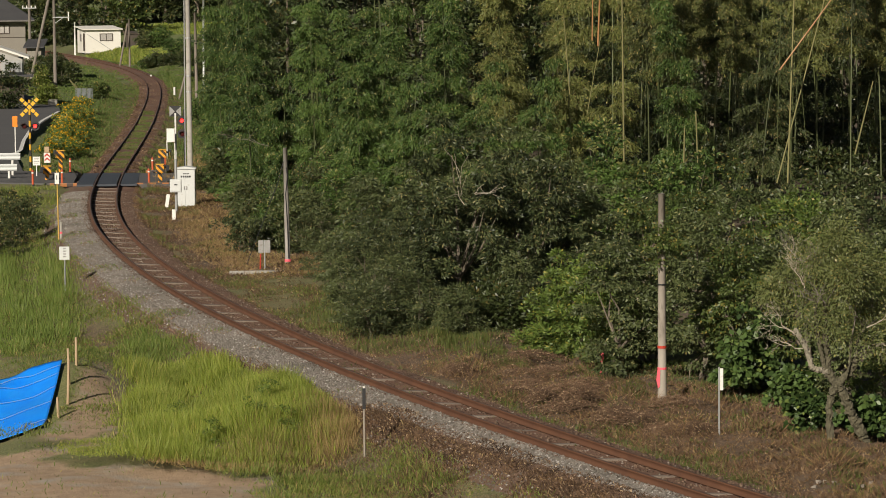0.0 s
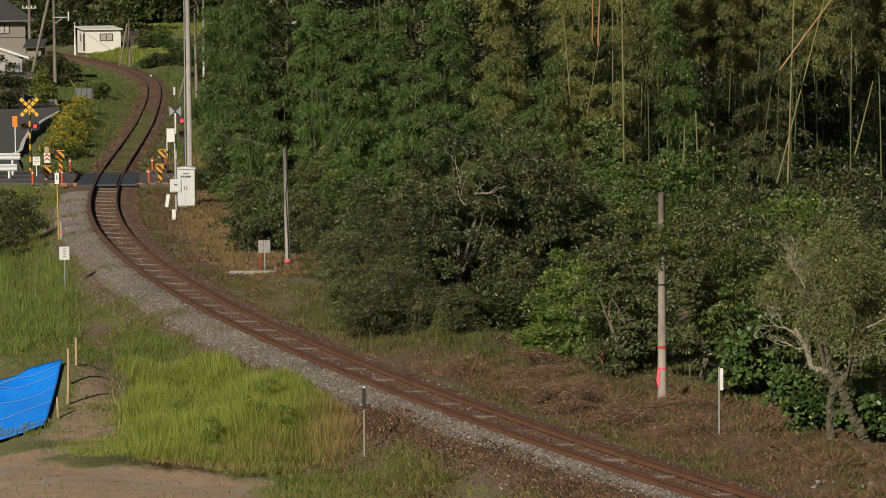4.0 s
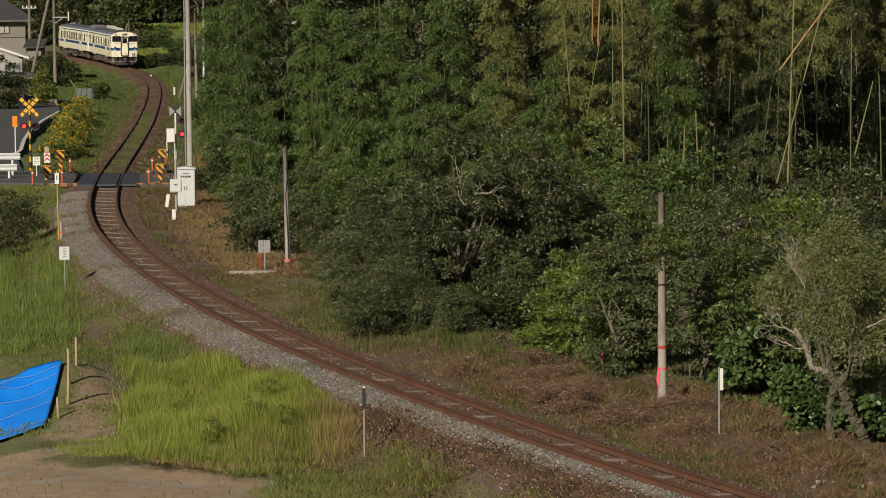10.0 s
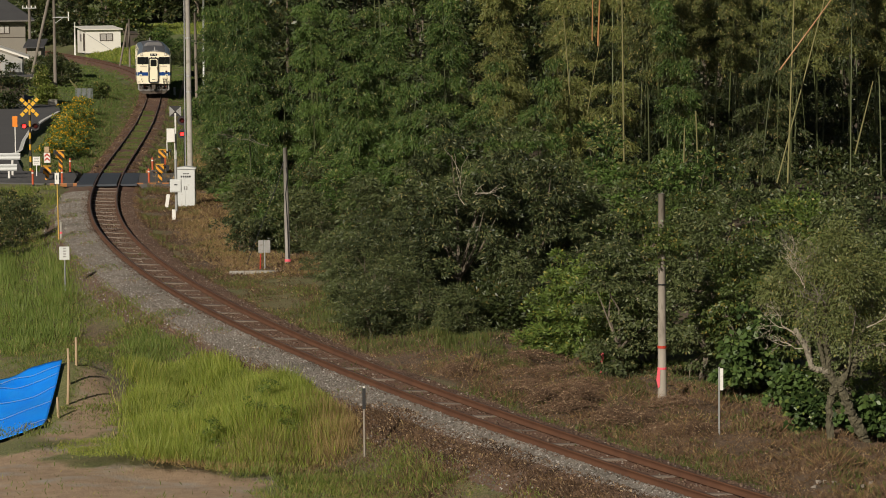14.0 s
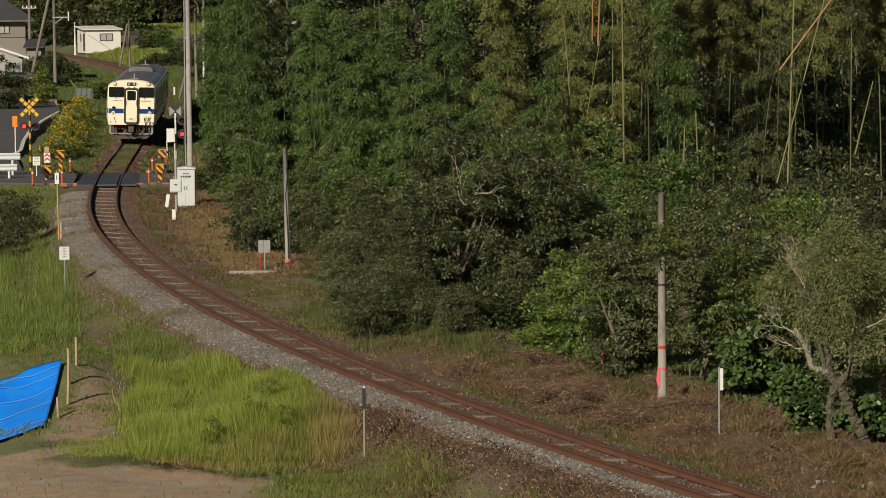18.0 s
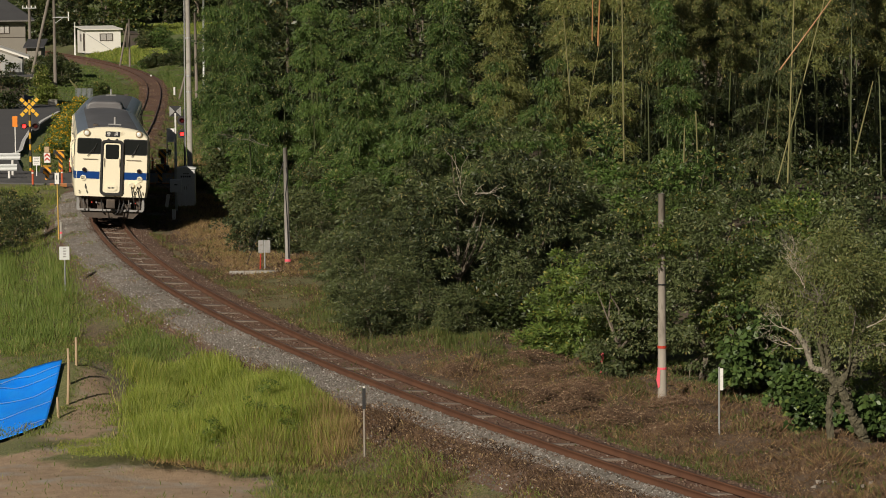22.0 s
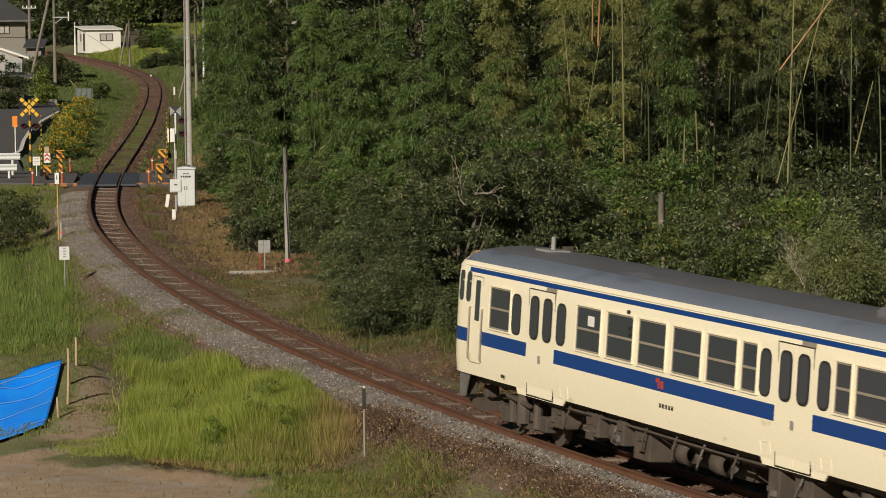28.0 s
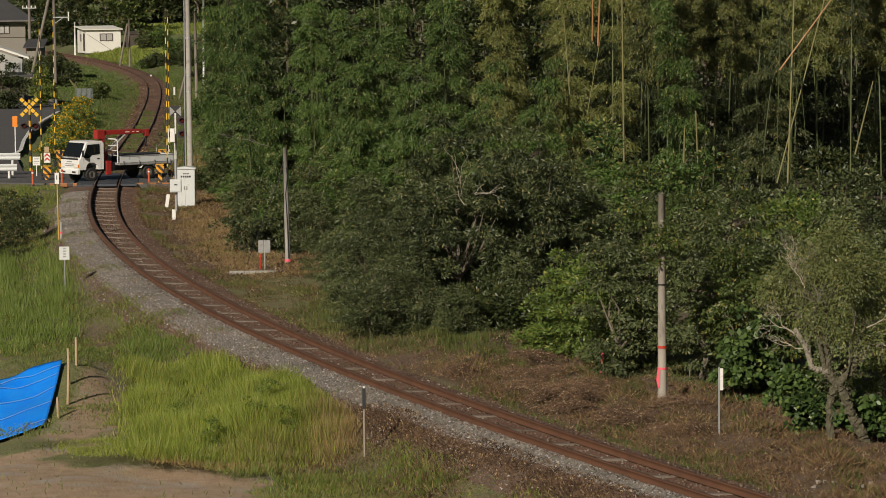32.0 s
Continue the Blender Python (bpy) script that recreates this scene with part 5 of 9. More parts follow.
def knotty(bm, pts, radii, rng, sides=14, steps=7):
    """A bar with an uneven, knotted surface along a rounded path."""
    pts = [np.array(p, float) for p in pts]
    n = len(pts)
    run, rad = [], []
    for i in range(n - 1):
        a, b = pts[max(i - 1, 0)], pts[min(i + 2, n - 1)]
        for k in range(steps):
            t = k / steps
            p0, p1 = pts[i], pts[i + 1]
            run.append(0.5 * ((2 * p0) + (p1 - a) * t + (2 * a - 5 * p0 + 4 * p1 - b) * t * t + (3 * p0 - a - 3 * p1 + b) * t**3) + rng.normal(0, 0.12 * radii[i], 3))
            rad.append((radii[i] * (1 - t) + radii[i + 1] * t) * rng.uniform(0.94, 1.07))
    run.append(pts[-1])
    rad.append(radii[-1])
    k0 = len(bm.verts)
    tube(bm, [tuple(p) for p in run], rad, sides)
    bm.verts.ensure_lookup_table()
    for v in list(bm.verts)[k0:]:
        v.co += Vector(rng.normal(0, 0.11 * radii[0], 3))


def old_tree():
    """The gnarled tree by the track: two leaning stems that meet, sawn limbs, grey twigs and thinning leaves."""
    x, y, z = stand(1471, 71.5)
    rng = np.random.default_rng(91)
    t = thing("gnarled_tree", pose(x, y, z), "gnarled half-bare tree with pale twigs and thin leaves", "tree")
    stems = [([(0, 0, -0.15), (-0.03, 0.02, 0.3), (-0.04, 0, 0.74), (0.05, 0.03, 1.08), (0.16, 0.05, 1.2)], [0.11, 0.085, 0.08, 0.09, 0.1], "stem"),
             ([(0.74, 0.25, -0.15), (0.6, 0.2, 0.25), (0.46, 0.1, 0.5), (0.28, 0.06, 0.92), (0.16, 0.06, 1.2)], [0.15, 0.125, 0.11, 0.105, 0.1], "stem"),
             ([(0.16, 0.05, 1.15), (0.04, 0.05, 1.28), (-0.08, 0.05, 1.47), (-0.06, 0.08, 1.75), (-0.11, 0.1, 2.1), (-0.08, 0.1, 2.45)], [0.1, 0.1, 0.09, 0.085, 0.075, 0.06], "stem"),
             ([(-0.05, 0.04, 1.42), (-0.2, 0.0, 1.48), (-0.4, -0.05, 1.56), (-0.53, -0.08, 1.93), (-0.78, -0.12, 2.36)], [0.07, 0.065, 0.07, 0.062, 0.055], "sawn pale limb"),
             ([(-0.12, 0.02, 1.5), (-0.19, 0.0, 1.75), (-0.25, 0.0, 2.05), (-0.29, 0.02, 2.45)], [0.055, 0.05, 0.05, 0.042], "limb"),
             ([(0.16, 0.05, 1.18), (0.3, 0.05, 1.33), (0.44, 0.02, 1.55), (0.54, 0.0, 1.82)], [0.09, 0.095, 0.1, 0.08], "limb"),
             ([(0.24, -0.05, 1.22), (0.33, -0.12, 1.45), (0.38, -0.15, 1.85), (0.42, -0.15, 2.3)], [0.03, 0.026, 0.022, 0.018], "limb")]
    for pts, rad, kind in stems:
        bm = bmx()
        knotty(bm, pts, [0.86 * q for q in rad], rng)
        part("trunk" if kind == "stem" else "limb", bm, PALE_BARK if kind == "sawn pale limb" else OLD_BARK, t, "twisted leaning trunk" if kind == "stem" else "")
    tips, fine, pale = [], bmx(), bmx()

    def grow(p, d, length, r, depth, dead):
        mid = p + d * length * 0.5 + rng.normal(0, 0.09 * length, 3)
        end = p + d * length + rng.normal(0, 0.1 * length, 3)
        if r > 0.02:
            bm = bmx()
            knotty(bm, [tuple(p), tuple(mid), tuple(end)], [r, r * 0.85, r * 0.7], rng, 7, 3)
            part("limb", bm, OLD_BARK, t)
        else:
            tube(pale if dead else fine, [tuple(p), tuple(mid), tuple(end)], [r, r * 0.8, r * 0.55], 4)
        if depth == 0:
            tips.append((*end, dead))
            tips.append((*mid, dead))
            return
        for _ in range(3 if depth < 4 else 2):
            grow(end if rng.random() < 0.7 else mid, unit(d + rng.normal(0, 0.42, 3) + np.array([0, 0, 0.06])), length * rng.uniform(0.62, 0.88), max(0.0028, r * 0.55), depth - 1, dead)
    for p, d, length, r, depth, dead in (((-0.75, -0.1, 2.25), (-0.75, 0, 0.35), 0.34, 0.02, 4, True), ((-0.29, 0.02, 2.4), (-0.15, 0, 1.0), 0.5, 0.036, 4, False), ((-0.3, 0.02, 2.9), (-0.7, -0.1, 0.75), 0.42, 0.022, 4, True),
                                         ((-0.08, 0.1, 2.4), (0.1, 0.1, 1.0), 0.62, 0.045, 5, False), ((-0.1, 0.1, 2.35), (0.5, 0.2, 0.9), 0.6, 0.035, 5, False), ((0.54, 0.0, 1.78), (0.75, -0.1, 0.45), 0.4, 0.03, 4, True),
                                         ((0.54, 0.0, 1.8), (0.3, 0.1, 1.0), 0.6, 0.04, 5, False), ((0.42, -0.15, 2.25), (0.1, -0.1, 1.0), 0.5, 0.018, 4, False), ((-0.55, -0.08, 1.95), (-0.8, 0, 0.1), 0.32, 0.014, 3, True), ((-0.25, 0.02, 2.2), (-0.55, 0.1, 0.8), 0.5, 0.02, 5, False), ((0.5, 0.0, 1.7), (0.9, 0.1, 0.5), 0.45, 0.022, 5, False), ((-0.1, 0.1, 2.5), (-0.2, 0.3, 1.1), 0.75, 0.03, 5, False), ((-0.62, -0.3, 3.3), (-0.55, -0.1, 0.8), 0.34, 0.013, 4, True), ((0.7, -0.35, 2.4), (0.85, -0.1, 0.4), 0.32, 0.013, 4, True)):
        grow(np.array(p), unit(np.array(d)), length, r, depth, dead)
    part("twig", fine, GREY_TWIG, t, "grey bare twigs")["kind"] = "stuff"
    part("twig", pale, DEAD_WOOD, t, "bleached bare twigs")["kind"] = "stuff"
    tips = np.array(tips)
    clump = np.sin(tips[:, 0] * 4.1 + 1) + np.sin(tips[:, 2] * 3.7) + np.sin(tips[:, 1] * 5.0)
    leafy = tips[(tips[:, 3] < 0.5) & (clump + rng.normal(0, 0.7, len(tips)) > 0.1)][:, :3]
    c = np.repeat(leafy, 60, 0)
    off = rng.normal(0, 0.13, c.shape)
    # fuller clusters hang low round the forks
    hung = np.array([(-0.62, -0.1, 2.75), (-0.4, 0.0, 2.5), (0.0, -0.2, 2.6), (0.12, -0.15, 2.25), (0.78, -0.1, 2.05), (0.55, 0.0, 2.15), (0.28, -0.1, 3.2), (-0.45, 0.0, 3.7), (0.9, -0.1, 3.5), (0.5, 0.0, 3.9), (0.05, 0.1, 4.1), (1.0, 0.0, 2.9)])
    far = np.repeat(hung, 520, 0)
    c, off = np.concatenate([c, far]), np.concatenate([off, rng.normal(0, 1, far.shape) * np.array([0.2, 0.16, 0.19])])
    ln = rng.uniform(0.035, 0.075, len(c))
    mesh_part("crown", leaf_mesh("crown", c + off, off + np.array([0, 0, -0.1]), ln, ln * 0.5, rng, OLD_LEAF, 0.5, off + np.array([-0.1, -0.2, 0.2]), 0.5), t)


old_tree()


# bare culms that stand out of the grove
def lone_culm(u0, v_low, u1, v_high, depth, material, r, label):
    z = lambda v, dep: 9.78 - dep * math.tan(0.081 + (v - 441) / 6109)
    bm = bmx()
    n = 14
    pts = [(where(u0 + (u1 - u0) * k / n, depth), depth, z(v_low + (v_high - v_low) * k / n, depth)) for k in range(n + 1)]
    o = Vector(pts[0])
    run, rad = [], []
    for k in range(n):
        a, b = Vector(pts[k]) - o, Vector(pts[k + 1]) - o
        run += [a, a.lerp(b, 0.92), a.lerp(b, 0.95)]
        rad += [r * (1 - 0.4 * k / n)] * 2 + [r * 1.22 * (1 - 0.4 * k / n)]
    tube(bm, run, rad, 7)
    t = thing("bamboo_culm", Matrix.Translation(o), label, "bamboo", group="bare culms")
    part("culm", bm, material, t)
    return t


lone_culm(1106, 430, 1102, -120, 114, CULM, 0.034, "straight pale green bamboo culm standing in the grove")
lone_culm(1394, 330, 1410, -120, 113, CULM, 0.031, "yellow-green bamboo culm rising from the grove")
lone_culm(1375, 330, 1484, -90, 114, CULM, 0.027, "leaning pale bamboo culm")
lone_culm(1380, 130, 1520, -60, 112.5, CULM_DRY, 0.027, "dead orange-brown bamboo culm fallen across the others")
lone_culm(1060, 85, 1068, -100, 113, CULM_DRY, 0.031, "dead orange-brown bamboo culm")
lone_culm(1050, 75, 1053, -100, 113.5, CULM_DRY, 0.024, "dead orange-brown bamboo culm")
lone_culm(1238, 375, 1232, 200, 112, CULM, 0.034, "pale bamboo culm at the dark foot of the grove")
lone_culm(1210, 330, 1212, 230, 113, CULM, 0.031, "pale bamboo culm at the dark foot of the grove")
lone_culm(1513, 280, 1545, 150, 111, CULM, 0.031, "leaning bamboo culm at the grove's edge")
lone_culm(1010, 170, 1000, 30, 113, CULM, 0.020, "thin bamboo culm among the leaves")


def dead_branch(u0, v0, u1, v1, depth, seed):
    """A bleached fallen branch with side twigs, caught in the leaves."""
    rng = np.random.default_rng(seed)
    height = lambda v: 9.78 - depth * math.tan(0.081 + (v - 441) / 6109)
    a, b = Vector((where(u0, depth), depth, height(v0))), Vector((where(u1, depth), depth - 0.3, height(v1)))
    t = thing("dead_branch", Matrix.Translation(a), "bleached dead branch caught in the leaves", "branch", group="dead branches")
    pts = [a.lerp(b, k / 6) - a + Vector(rng.normal(0, 0.05, 3)) for k in range(7)]
    bm = bmx()
    tube(bm, pts, [0.011 * (1 - 0.7 * k / 6) for k in range(7)], 6)
    stem = part("stem", bm, GREY_TWIG if depth > 110 else DEAD_WOOD, t)
    for k in range(1, 7):
        bm = bmx()
        d = (b - a).normalized() * 0.35 + Vector(rng.normal(0, 0.28, 3))
        tube(bm, [pts[k], pts[k] + d * 0.5 + Vector(rng.normal(0, 0.04, 3)), pts[k] + d], [0.008, 0.006, 0.003], 5)
        part("twig", bm, GREY_TWIG if depth > 110 else DEAD_WOOD, stem)


for u0, v0, u1, v1, depth, seed in ((478, 257, 404, 234, 123, 1), (822, 362, 815, 308, 96, 2), (836, 342, 874, 340, 96, 3), (1352, 640, 1368, 560, 80, 4)):
    dead_branch(u0, v0, u1, v1, depth, seed)
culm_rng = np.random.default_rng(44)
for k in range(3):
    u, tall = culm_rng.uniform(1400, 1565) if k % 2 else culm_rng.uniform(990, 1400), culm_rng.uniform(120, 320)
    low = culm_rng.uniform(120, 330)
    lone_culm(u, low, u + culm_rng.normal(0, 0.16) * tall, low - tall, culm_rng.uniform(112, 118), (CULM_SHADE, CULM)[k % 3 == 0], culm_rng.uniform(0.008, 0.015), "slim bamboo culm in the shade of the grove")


# ---- grass, weeds and stones ----
def inside(poly, x, y):
    hit = np.zeros(len(x), bool)
    for (x0, y0), (x1, y1) in zip(poly, poly[1:] + poly[:1]):
        with np.errstate(divide="ignore", invalid="ignore"):
            hit ^= ((y0 > y) != (y1 > y)) & (x < (x1 - x0) * (y - y0) / (y1 - y0) + x0)
    return hit


def blades(name, poly, n, low, high, width, material, label, category, seed, tilt=0.35, clear=2.3, tuft=0.0, keep=None, strip=None):
    rng = np.random.default_rng(seed)
    xs, ys = [p[0] for p in poly], [p[1] for p in poly]
    x, y = rng.uniform(min(xs), max(xs), n * 2), rng.uniform(min(ys), max(ys), n * 2)
    if tuft and not strip:
        cx, cy = rng.uniform(min(xs), max(xs), n // 25), rng.uniform(min(ys), max(ys), n // 25)
        k = rng.integers(0, len(cx), n * 2)
        x, y = cx[k] + rng.normal(0, tuft, n * 2), cy[k] + rng.normal(0, tuft, n * 2)
    ok = inside(poly, x + rng.normal(0, 0.3, len(x)), y + rng.normal(0, 0.9, len(x))) & (abs(offset(x, y)) > clear)
    if strip:
        o0, o1, y0, y1 = strip
        y = y0 * (y1 / y0) ** rng.random(n)
        o = o0 + (o1 - o0) * rng.random(n)
        g = (line_x(y + 1) - line_x(y - 1)) / 2
        x = line_x(y) + o * np.sqrt(1 + g * g)
        wild = np.sin(x * 1.9 + y * 0.8) + np.sin(y * 1.1 - x * 0.7) + rng.normal(0, 0.5, n)
        ok = wild > -tuft
    if keep:
        ok &= keep(x, y, rng)
    ok &= ~((x < -9.2) & (x > -13.4) & (y > 78.7) & (y < 86.0))
    if high > 0.15:
        ok &= ~((x < -9.3) & (x > -13.4) & (y > 77.3) & (y < 80))
    ok &= trail(x, y + 0.7) < rng.uniform(0.2, 1.05, len(x))
    x, y = x[ok][:n], y[ok][:n]
    h = rng.uniform(low, high, len(x)) * (0.72 + 0.34 * np.sin(x * 1.3 + y * 0.7) * np.sin(y * 0.5 - x) + 0.26 * np.sin(x * 3.1 - y * 1.7) * np.sin(y * 2.3 + x))
    p = np.stack([x, y, surface_z(x, y) - (0.03 if tilt < 0.85 else 0.004)], 1)
    d = rng.normal(0, tilt, (len(x), 3))
    d[:, 2] = 1
    ob = new(name, leaf_mesh(name, p, d, h, width * rng.uniform(0.7, 1.4, len(x)), rng, material, 0.3))
    return tagged(ob, label, category, kind="stuff")


ANY = [(0, 0), (1, 0), (1, 1), (0, 1)]
blades("tall_grass", [(-8.5, 89.5), (-7.3, 91.0), (-5.4, 89.5), (-3.5, 84), (-2.3, 78.5), (-2.2, 75.6), (-2.9, 74.3), (-5.4, 72.9), (-6.7, 73.2), (-6.5, 75.5), (-6.9, 77.5), (-7.3, 80), (-7.8, 85)], 64000, 0.22, 0.64, 0.0145, GRASS_TALL, "tall bright green grass in the sun", "grass", 1, 0.33)
blades("tall_grass", [(-16, 132), (-12.9, 118), (-10.7, 101), (-10.6, 95), (-14, 94), (-22, 110), (-24, 135)], 42000, 0.25, 0.65, 0.016, GRASS_GREEN, "tall green grass by the embankment", "grass", 2, 0.3, keep=lambda x, y, r: ~((x > -11.6) & (y < 97)))
blades("field_grass", [(-9.2, 98.5), (-5.6, 95.5), (-3.4, 88), (-2.7, 83), (-5.4, 90), (-8.2, 89.5)], 26000, 0.12, 0.36, 0.013, GRASS_GREEN, "duller green grass behind the mound", "grass", 55, 0.4)
blades("dry_grass", [(-3.1, 79), (-2.0, 79), (-1.9, 74.6), (-4.2, 73.3), (-5.2, 73.6), (-4.4, 75.0), (-3.2, 76.2)], 10000, 0.2, 0.6, 0.011, GRASS_DRY, "bleached dry grass at the patch's edge", "grass", 3, 0.4)
blades("short_grass", [(-12, 66), (2.5, 62), (-1, 75), (-4.0, 84), (-8, 97), (-13, 118), (-15, 150), (-26, 150), (-22, 100)], 60000, 0.07, 0.24, 0.02, GRASS_FIELD, "short rough grass with weeds", "grass", 4, 0.6, tuft=0.6)
blades("verge_grass", [(-4.6, 72.2), (2, 63), (4.5, 60), (6, 58), (2.5, 66), (-0.3, 74), (-2.2, 73.5)], 22000, 0.06, 0.26, 0.018, GRASS_FIELD, "low grass and weeds on the near verge", "grass", 5, 0.55, tuft=0.35)
blades("fringe_grass", [(-4.2, 104), (-1.5, 96), (1.6, 89.5), (1.2, 87.6), (-1.2, 92), (-4.6, 101)], 9000, 0.15, 0.5, 0.018, GRASS_LOW, "grass fringe below the thicket", "grass", 6, 0.35, clear=2.0)
blades("fringe_grass", ANY, 16000, 0.12, 0.34, 0.014, GRASS_LOW, "green grass along the thicket's foot", "grass", 57, 0.3, tuft=0.9, strip=(3.9, 5.0, 85, 106))
blades("verge_weeds", ANY, 14000, 0.1, 0.36, 0.022, GRASS_LOW, "weeds in the shade of the thicket", "weeds", 61, 0.5, tuft=0.9, strip=(4.3, 8.0, 82, 108))
blades("dead_weeds", [(0.4, 88), (4.2, 84), (6.6, 78), (9.5, 70), (8.5, 62), (7, 62), (3.2, 74), (0.5, 82), (-0.8, 86.5)], 26000, 0.08, 0.34, 0.015, GRASS_RUST, "dead brown weeds and cut stalks", "weeds", 7, 1.0, clear=2.0, tuft=0.45)
blades("straw", [(0.4, 88), (4.2, 84), (6.6, 78), (9.5, 70), (8.5, 62), (7, 62), (3.2, 74), (0.5, 82), (-0.8, 86.5)], 5500, 0.12, 0.4, 0.013, GRASS_DRY, "pale cut straw lying in the weeds", "straw", 17, 1.8, clear=2.1, tuft=0.5)
blades("dead_weeds", [(-10.4, 146), (-6.4, 124), (-5.6, 113), (-8.3, 116), (-12, 138)], 9000, 0.08, 0.34, 0.018, GRASS_DRY, "dead brown weeds by the cabinet", "weeds", 8, 0.9, clear=2.4)
blades("dead_weeds", [(-2.6, 83), (0.6, 73), (4.2, 62), (2.0, 62), (-2.0, 74), (-3.6, 84), (-7.4, 97), (-11.5, 117), (-15.5, 140), (-16, 140), (-13, 119), (-7.6, 100)], 20000, 0.06, 0.26, 0.015, GRASS_RUST, "dry red-brown weeds along the ballast's foot", "weeds", 9, 0.9, clear=2.05)
blades("trodden_grass", [(-10.2, 66), (-5.5, 66), (-6.5, 73), (-7.6, 84), (-9.3, 97), (-8.3, 100), (-10.4, 101), (-11, 95), (-9.4, 86), (-9.6, 78)], 15000, 0.04, 0.13, 0.017, GRASS_FIELD, "short trodden grass beside the path", "grass", 18, 0.6)
blades("weeds", [(0.4, 88), (4.2, 84), (6.6, 78), (9.5, 70), (8.5, 62), (7, 62), (3.2, 74), (0.5, 82)], 9000, 0.08, 0.28, 0.03, GRASS_LOW, "scattered green weeds", "weeds", 10, 0.7, clear=1.7, tuft=0.22)
blades("meadow_grass", [(-17.5, 172), (-20, 172), (-25.5, 240), (-28, 262), (-36, 300), (-50, 360), (-36, 352), (-26.5, 300), (-21.5, 245), (-19, 205)], 80000, 0.1, 0.3, 0.038, GRASS_MEADOW, "rough green grass between road and track", "grass", 11, 0.45)
blades("meadow_grass", [(-15, 172), (-16.5, 205), (-18, 240), (-21, 280), (-26, 320), (-32, 350), (-22, 350), (-14, 280), (-11.5, 172)], 26000, 0.12, 0.36, 0.05, GRASS_MEADOW, "rough green grass beside the far track", "grass", 12, 0.45, clear=2.0)
blades("short_grass", [(-3.6, 70.4), (-1.2, 70.0), (-0.6, 73.4), (-2.4, 73.4)], 4000, 0.05, 0.22, 0.018, GRASS_FIELD, "short grass in front of the tall patch", "grass", 45, 0.6)
blades("dry_grass", [(-6.3, 72.6), (-3.0, 73.2), (-2.2, 75.0), (-6.2, 73.6)], 9000, 0.06, 0.24, 0.014, GRASS_DRY, "dry stalks in front of the tall patch", "grass", 46, 0.6)
blades("short_grass", [(-9.4, 82), (-6.9, 79), (-7.4, 90), (-8.4, 97), (-10, 96)], 9000, 0.05, 0.18, 0.018, GRASS_FIELD, "short grass beside the tarpaulin", "grass", 47, 0.55)
blades("leaf_litter", ANY, 22000, 0.05, 0.16, 0.045, LITTER, "dead stalks and litter beside the far rails", "litter", 58, 2.0, tuft=1.0, strip=(-2.2, 2.2, 174, 330))
blades("verge_weeds", ANY, 16000, 0.1, 0.32, 0.045, GRASS_LOW, "yellowing grass on the bank by the far track", "grass", 59, 0.6, tuft=-0.5, strip=(-9.0, -1.6, 176, 330))
blades("straw", ANY, 14000, 0.12, 0.4, 0.03, GRASS_DRY, "pale straw on the slope by the tall pole", "straw", 60, 1.2, tuft=0.9, strip=(2.2, 6.5, 160, 192))
blades("short_grass", ANY, 46000, 0.05, 0.2, 0.0145, GRASS_GREEN, "short green grass below the ballast", "grass", 62, 0.5, tuft=1.1, strip=(-10.0, -3.0, 82, 128))
blades("short_grass", ANY, 20000, 0.05, 0.2, 0.0145, GRASS_DRY, "short dry grass below the ballast", "grass", 63, 0.7, tuft=0.2, strip=(-9.0, -2.6, 82, 140))
blades("short_grass", ANY, 20000, 0.05, 0.2, 0.0145, GRASS_FIELD, "short grass on the verge by the beam", "grass", 64, 0.6, tuft=0.5, strip=(1.8, 6.5, 90, 113))
blades("leaf_litter", ANY, 26000, 0.04, 0.14, 0.026, LITTER, "dead leaves and stalks on the verge by the beam", "litter", 65, 2.0, tuft=1.2, strip=(1.5, 7.0, 92, 140))
blades("verge_grass", ANY, 26000, 0.08, 0.28, 0.015, GRASS_FIELD, "rough green tussocks on the near verge", "grass", 68, 0.5, tuft=0.5, strip=(-6.8, -2.7, 60, 76.5))
blades("verge_grass", ANY, 12000, 0.08, 0.3, 0.012, GRASS_DRY, "pale dry grass among the near tussocks", "grass", 69, 0.6, tuft=0.2, strip=(-6.8, -2.5, 60, 77))
blades("short_grass", [(-8.5, 73.2), (-7.2, 73.8), (-6.9, 76.6), (-8.0, 76.2)], 4000, 0.06, 0.18, 0.012, GRASS_TALL, "tuft of short green grass on the bare path", "grass", 77, 0.5)
blades("dry_grass", [(-2.8, 77.6), (-2.1, 78.0), (-1.95, 75.4), (-2.9, 74.3)], 2200, 0.35, 0.72, 0.011, STRAW, "tall bleached straw at the mound's end", "grass", 70, 0.35)
blades("leaf_litter", [(-5.4, 72.0), (-2.6, 73.4), (-2.0, 75.2), (-6.4, 73.4)], 9000, 0.05, 0.16, 0.013, STRAW, "trampled dead grass at the mound's foot", "litter", 71, 0.8)
blades("leaf_litter", ANY, 70000, 0.05, 0.18, 0.03, LITTER, "red-brown litter on the slope by the cabinet", "litter", 72, 1.8, tuft=1.2, strip=(1.9, 7.5, 112, 160))
blades("straw", ANY, 20000, 0.12, 0.4, 0.02, STRAW, "pale straw on the slope by the cabinet", "straw", 73, 1.6, tuft=0.9, strip=(3.0, 8.0, 112, 160))
blades("leaf_litter", ANY, 24000, 0.04, 0.15, 0.03, LITTER, "red-brown litter beside the ballast", "litter", 74, 1.8, tuft=0.9, strip=(-6.2, -3.2, 116, 158))
